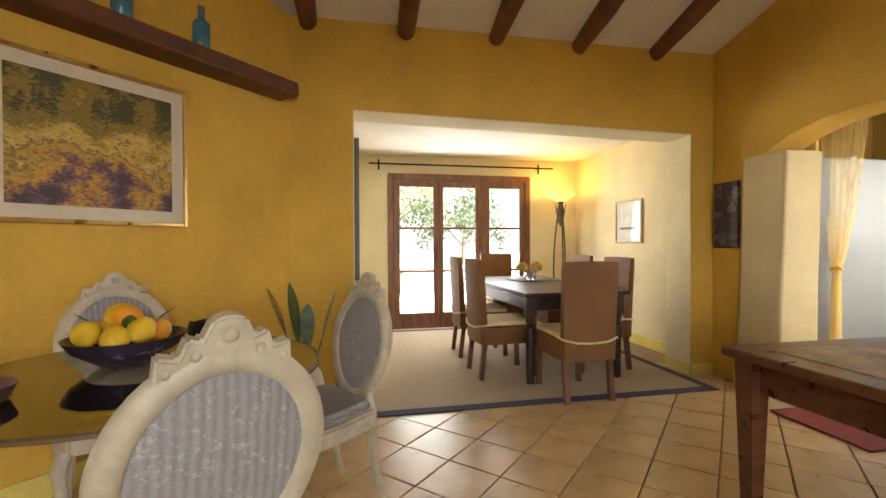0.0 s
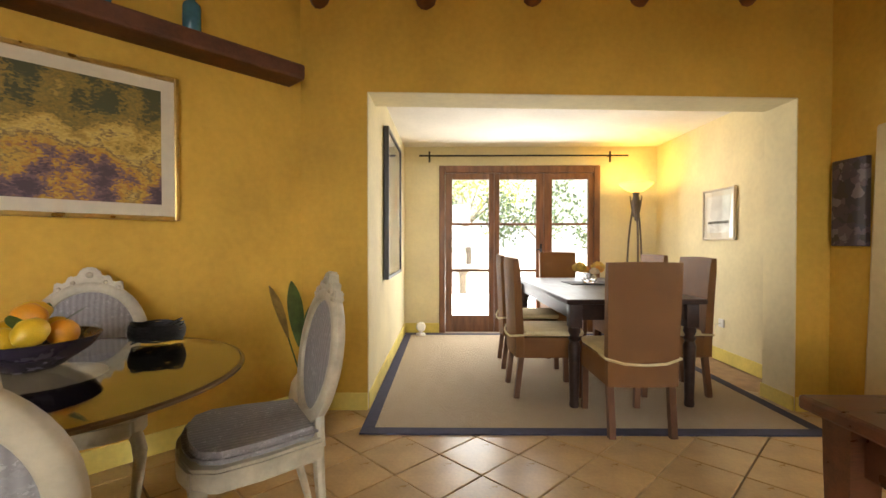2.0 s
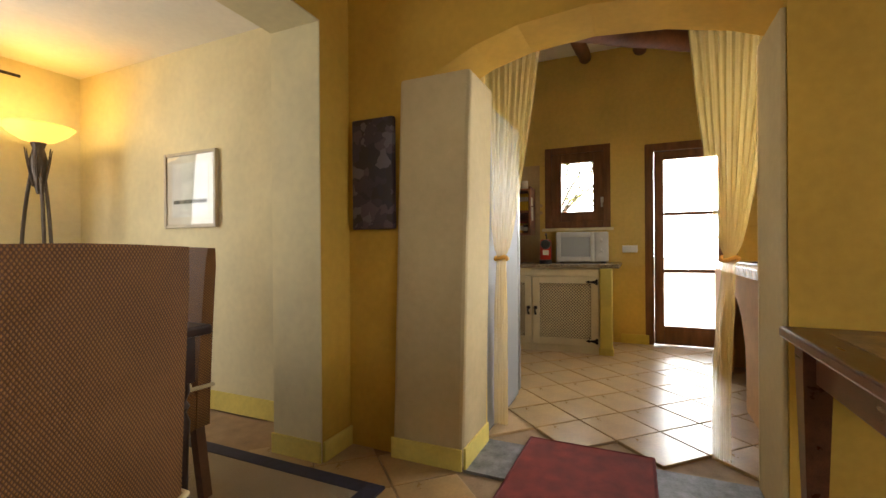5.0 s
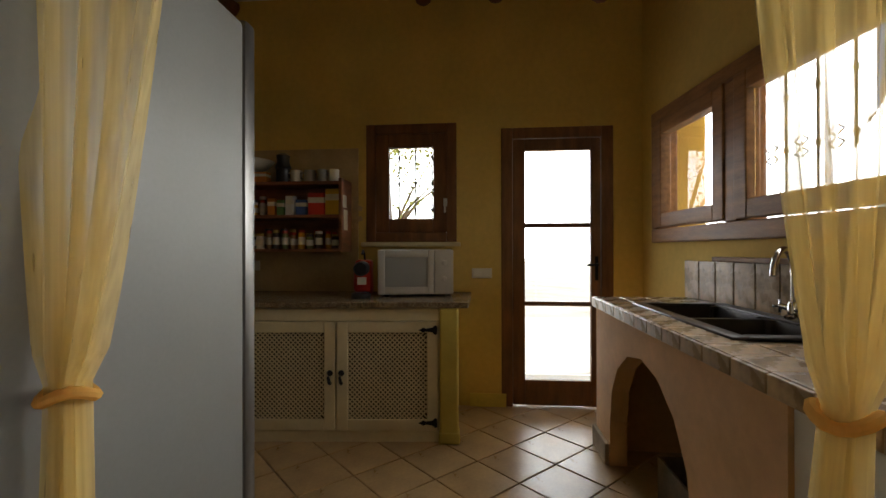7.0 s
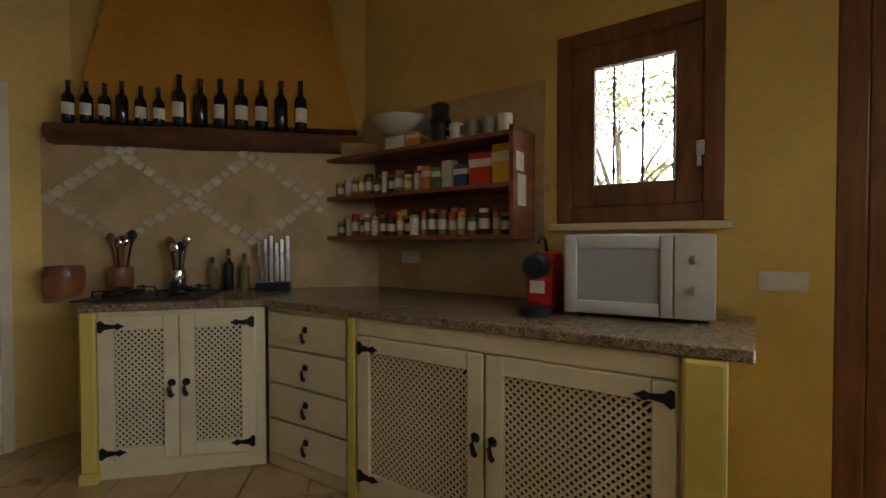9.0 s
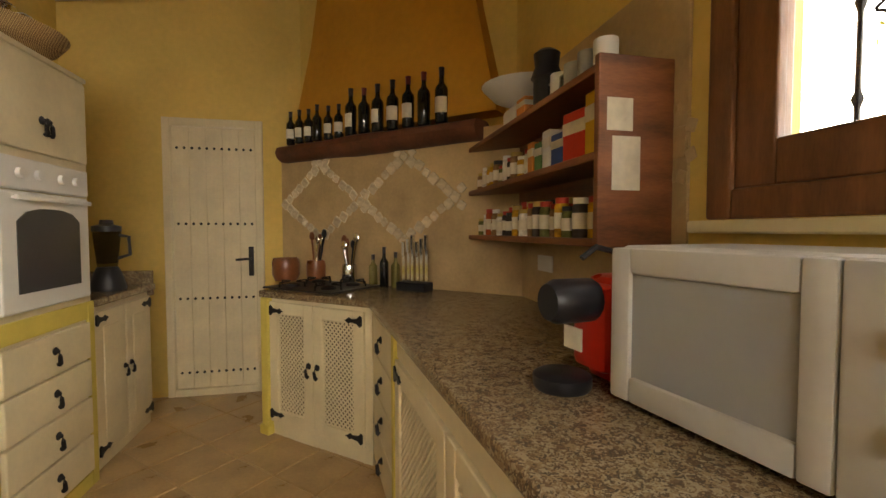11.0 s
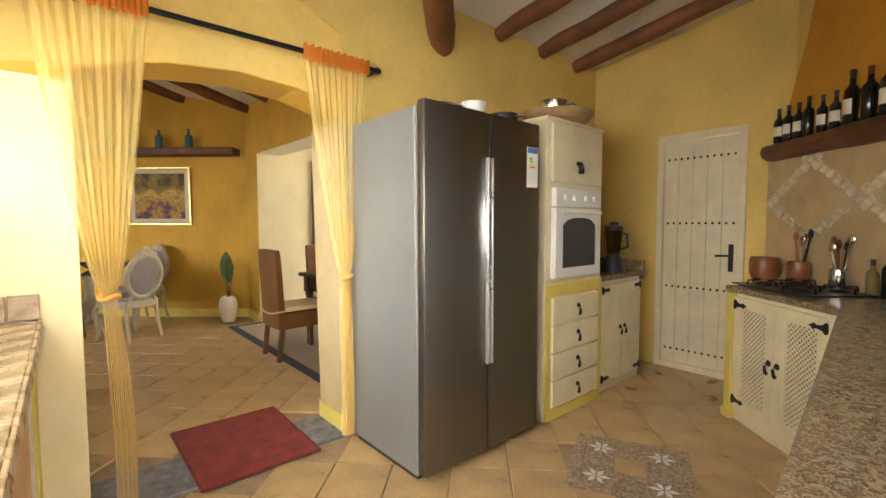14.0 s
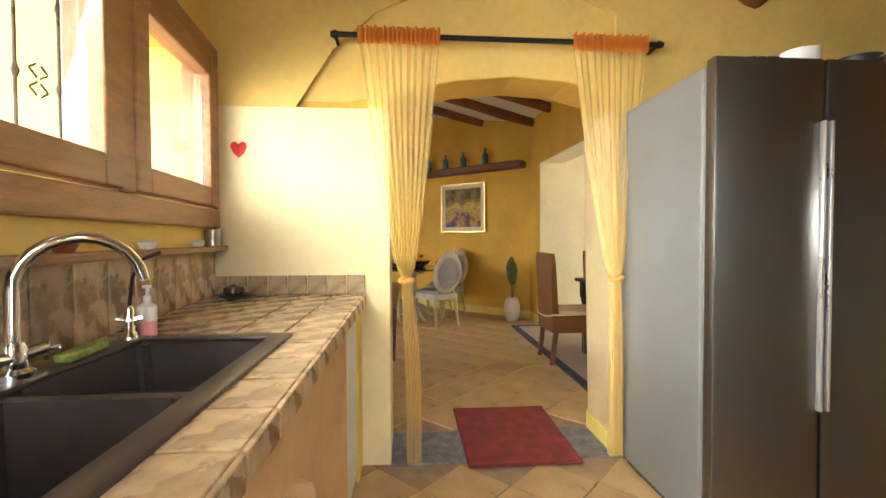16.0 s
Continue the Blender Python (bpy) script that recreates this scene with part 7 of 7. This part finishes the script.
# console table
CONW = mat("red_brown_polished_wood", (0.115, 0.04, 0.018), 0.3, vary=0.3, scale=4, grain=45, bump=0.12, stretch=(1, 5, 5))
ct = thing("console_table", "red-brown wooden table with tapered legs", "table", T(1.46, -2.51, 0.004))
part("tabletop", boxm((0, 0, 0.705), (1.62, 0.69, 0.742), 0.008), CONW, ct)
part("inlay", boxm((0.12, 0.10, 0.7425), (1.50, 0.59, 0.7445), 0.002), mat("worn_pale_inlay", (0.34, 0.22, 0.12), 0.4, vary=0.35, scale=9, bump=0.1), ct, "paler worn inset on the top")
b = BM()
for lo, hi in (((0.07, 0.07, 0.58), (1.55, 0.095, 0.704)), ((0.07, 0.595, 0.58), (1.55, 0.62, 0.704)), ((0.07, 0.096, 0.58), (0.095, 0.594, 0.704)), ((1.525, 0.096, 0.58), (1.55, 0.594, 0.704))):
    box(b, lo, hi, 0.003)
part("apron", b, CONW, ct)
for x in (0.075, 1.545):
    for y in (0.075, 0.615):
        b = BM()
        lo = 0.022
        vs = [b.verts.new((x + sx * q, y + sy * q, z)) for z, q in ((0, lo), (0.58, 0.038), (0.704, 0.04)) for sx, sy in ((-1, -1), (1, -1), (1, 1), (-1, 1))]
        for r in range(2):
            for k in range(4):
                b.faces.new([vs[i] for i in (4 * r + k, 4 * r + (k + 1) % 4, 4 * r + 4 + (k + 1) % 4, 4 * r + 4 + k)])
        b.faces.new([vs[i] for i in (3, 2, 1, 0)])
        b.faces.new([vs[i] for i in (8, 9, 10, 11)])
        part("leg", b, CONW, ct)

# ---- outside ----
PAVE = mat("pale_terrace_stone", (0.70, 0.66, 0.58), 0.8, vary=0.12, scale=3, grain=30, bump=0.3)
solid("terrace", boxm((-4, 2.86, -0.27), (9, 9.0, -0.05)), PAVE, "sunlit pale stone terrace behind the glass doors", "pavement", "structure")
solid("terrace_east", boxm((6.59, -6, -0.27), (11, 2.85, -0.04)), PAVE, "sunlit pale stone terrace behind the garden door", "pavement", "structure")
solid("garden_wall", boxm((-6, 9.0, -0.3), (11, 9.3, 0.55), 0.03), mat("white_garden_wall", (0.78, 0.75, 0.68), 0.9, vary=0.06, scale=2, bump=0.3), "low white garden wall beyond the terrace", "wall", "structure")


# haze and brightness are put into the emission, blotched between two colours
def haze_glow_mat(name, lo, hi, strength):
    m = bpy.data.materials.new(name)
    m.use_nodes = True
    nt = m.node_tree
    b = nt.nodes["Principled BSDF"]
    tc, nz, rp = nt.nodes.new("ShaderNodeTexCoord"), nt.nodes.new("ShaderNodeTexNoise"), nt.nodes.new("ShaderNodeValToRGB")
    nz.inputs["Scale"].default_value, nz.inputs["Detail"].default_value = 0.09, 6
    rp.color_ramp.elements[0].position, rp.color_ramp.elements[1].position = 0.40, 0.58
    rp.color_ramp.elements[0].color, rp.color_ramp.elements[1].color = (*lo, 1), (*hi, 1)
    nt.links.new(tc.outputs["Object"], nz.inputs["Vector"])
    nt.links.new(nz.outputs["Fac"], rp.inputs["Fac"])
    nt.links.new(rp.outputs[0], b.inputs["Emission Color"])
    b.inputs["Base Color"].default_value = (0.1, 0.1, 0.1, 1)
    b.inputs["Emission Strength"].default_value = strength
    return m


# added boards that glow by themselves, so the panes look burnt out
solid("backdrop", boxm((-60, 62, -1), (70, 62.5, 40)), haze_glow_mat("glowing_hill_haze", (0.50, 0.62, 0.30), (1.0, 1.0, 0.95), 0.42), "glowing backdrop board painted as hazy hillside and sky", "backdrop", "structure")
solid("backdrop", boxm((62, -50, -1), (62.5, 60, 40)), haze_glow_mat("glowing_sky_haze", (0.95, 0.97, 0.92), (1.0, 1.0, 1.0), 7.0), "glowing backdrop board standing in for bright hazy sky", "backdrop", "structure")
solid("backdrop", boxm((-60, -62, -1), (62, -61.5, 40)), haze_glow_mat("glowing_sky_haze_south", (0.85, 0.92, 0.90), (1.0, 1.0, 1.0), 6.0), "glowing backdrop board standing in for bright hazy sky", "backdrop", "structure")
BARK = mat("grey_bark", (0.16, 0.12, 0.085), 0.9, vary=0.3, scale=12, grain=60, bump=0.6)
FOL = [mat("olive_foliage", (0.085, 0.12, 0.045), 0.6, vary=0.3, scale=4, bump=0.1), mat("light_foliage", (0.30, 0.32, 0.06), 0.6, vary=0.3, scale=4, bump=0.1)]


def tree(x, y, h, r, seed, label, mleaf, name="tree"):
    rg = random.Random(seed)
    t = thing(name, label, "tree", T(x, y, -0.26))
    b = BM()
    trunk_top = Vector((rg.uniform(-0.2, 0.2), rg.uniform(-0.2, 0.2), h * 0.45))
    tube(b, [(0, 0, 0), trunk_top * 0.5 + Vector((0.06, 0.03, 0)), trunk_top], 0.05 * h * 0.6, 8, 0.03 * h * 0.5)
    ends = []
    for k in range(7):
        a = k * 0.9 + rg.uniform(0, 0.5)
        e = Vector((r * 0.7 * math.cos(a), r * 0.7 * math.sin(a), h * rg.uniform(0.6, 0.92)))
        tube(b, [trunk_top, (trunk_top + e) / 2 + Vector((0, 0, 0.1)), e], 0.02 * h * 0.5, 6, 0.006)
        ends.append(e)
    part("trunk", b, BARK, t, "", True)
    b = BM()
    for e in ends:
        for c in range(5):
            cc = e + Vector([rg.gauss(0, r * 0.24) for _ in range(3)])
            for _ in range(46):
                p = cc + Vector([rg.gauss(0, r * 0.13) for _ in range(3)])
                q = p + Vector([rg.gauss(0, 1) for _ in range(3)]).normalized() * rg.uniform(0.09, 0.17) * (0.55 if name == "shrub" else 1.0)
                s = (q - p).cross(Vector([rg.gauss(0, 1) for _ in range(3)])).normalized() * (0.02 if name == "shrub" else 0.045)
                b.faces.new([b.verts.new(v) for v in (p, (p + q) / 2 + s, q, (p + q) / 2 - s)])
    tagged(part("crown", b, mleaf, t, "loose leafy crown"), kind="stuff")


tree(-0.6, 10.6, 3.6, 1.5, 1, "leafy green tree beyond the garden wall", FOL[0])
tree(3.4, 10.9, 3.0, 1.4, 2, "leafy green tree beyond the garden wall", FOL[0])
tree(1.3, 12.5, 4.4, 1.9, 3, "tall light green tree beyond the garden wall", FOL[1])
tree(9.7, 0.05, 3.7, 1.1, 5, "light green shrub outside the small window", FOL[1], "shrub")
tt = thing("stone_bench", "weathered wooden garden bench table on the terrace", "bench", T(0.35, 5.6, -0.05, 8))
GW = mat("weathered_garden_wood", (0.34, 0.27, 0.19), 0.8, vary=0.2, scale=6, bump=0.3)
for i in range(4):
    part("slat", boxm((-0.75, -0.36 + i * 0.185, 0.66), (0.75, -0.19 + i * 0.185, 0.70), 0.005), GW, tt)
for x in (-0.5, 0.5):
    b = BM()
    prism(b, [(x - 0.05, 0.66), (x + 0.05, 0.66), (x + 0.05, 0.06), (x - 0.05, 0.06)], 1, -0.12, 0.12)
    box(b, (x - 0.07, -0.33, 0.0), (x + 0.07, 0.33, 0.07), 0.01)
    box(b, (x - 0.06, -0.30, 0.58), (x + 0.06, 0.30, 0.659), 0.01)
    part("trestle", b, GW, tt)

# ---- floor tiles ----
floor_ob = bpy.data.objects["floor"]
PITCH, HALF = 0.302, 0.1475
tme = [mesh("floor_tile", boxm((-HALF + 0.001 * q, -HALF, -0.02), (HALF, HALF - 0.001 * q, 0.003), 0.004), TILE) for q in range(2)]
R45 = Matrix.Rotation(radians(45), 4, "Z")
near, far = [], []
for i in range(-30, 31):
    for j in range(-30, 31):
        c = Matrix.Translation((0.50, -0.84, 0)) @ R45 @ Matrix.Translation((i * PITCH, j * PITCH, 0))
        x, y = c.translation.x, c.translation.y
        dining = -2.7 < x < 3.25 and -6.0 < y < 0.25 and (Vector((x, y)) - CORNER.to_2d()).dot(Vector((0.740, -0.673))) > -0.2
        kitchen = 3.36 < x < 6.4 and -2.75 < y < 2.2
        if not (dining or kitchen):
            continue
        if 3.06 < x < 3.50 and DY0 - 0.1 < y < DY1 + 0.1:
            continue
        if math.hypot(x - 4.75, y - 0.275) < 0.22:
            continue
        (near if y > -3.4 else far).append((c, (i * 7 + j * 3) % 2))
near.sort(key=lambda e: abs(e[0].translation.y + 1.0))
far = near[298:] + far
rg = random.Random(9)
for c, q in near[:298]:
    o = part("tile", tme[q], None, floor_ob)
    o.matrix_local = c @ Matrix.Rotation(rg.uniform(-0.006, 0.006), 4, "Z") @ Matrix.Translation((0, 0, rg.uniform(-0.0012, 0.0008)))
verts, faces = [], []
for c, q in far:
    k = len(verts)
    for z, s in ((0.003, HALF - 0.003), (-0.012, HALF)):
        verts += [tuple(c @ Vector((sx * s, sy * s, z))) for sx, sy in ((-1, -1), (1, -1), (1, 1), (-1, 1))]
    faces += [(k, k + 1, k + 2, k + 3)] + [(k + 4 + i, k + 4 + (i + 1) % 4, k + (i + 1) % 4, k + i) for i in range(4)]
me = bpy.data.meshes.new("tiles_beyond")
me.from_pydata(verts, [], faces)
me.materials.append(TILE)
tagged(part("tile_field", me, None, floor_ob, "terracotta tiles further off"), kind="stuff")
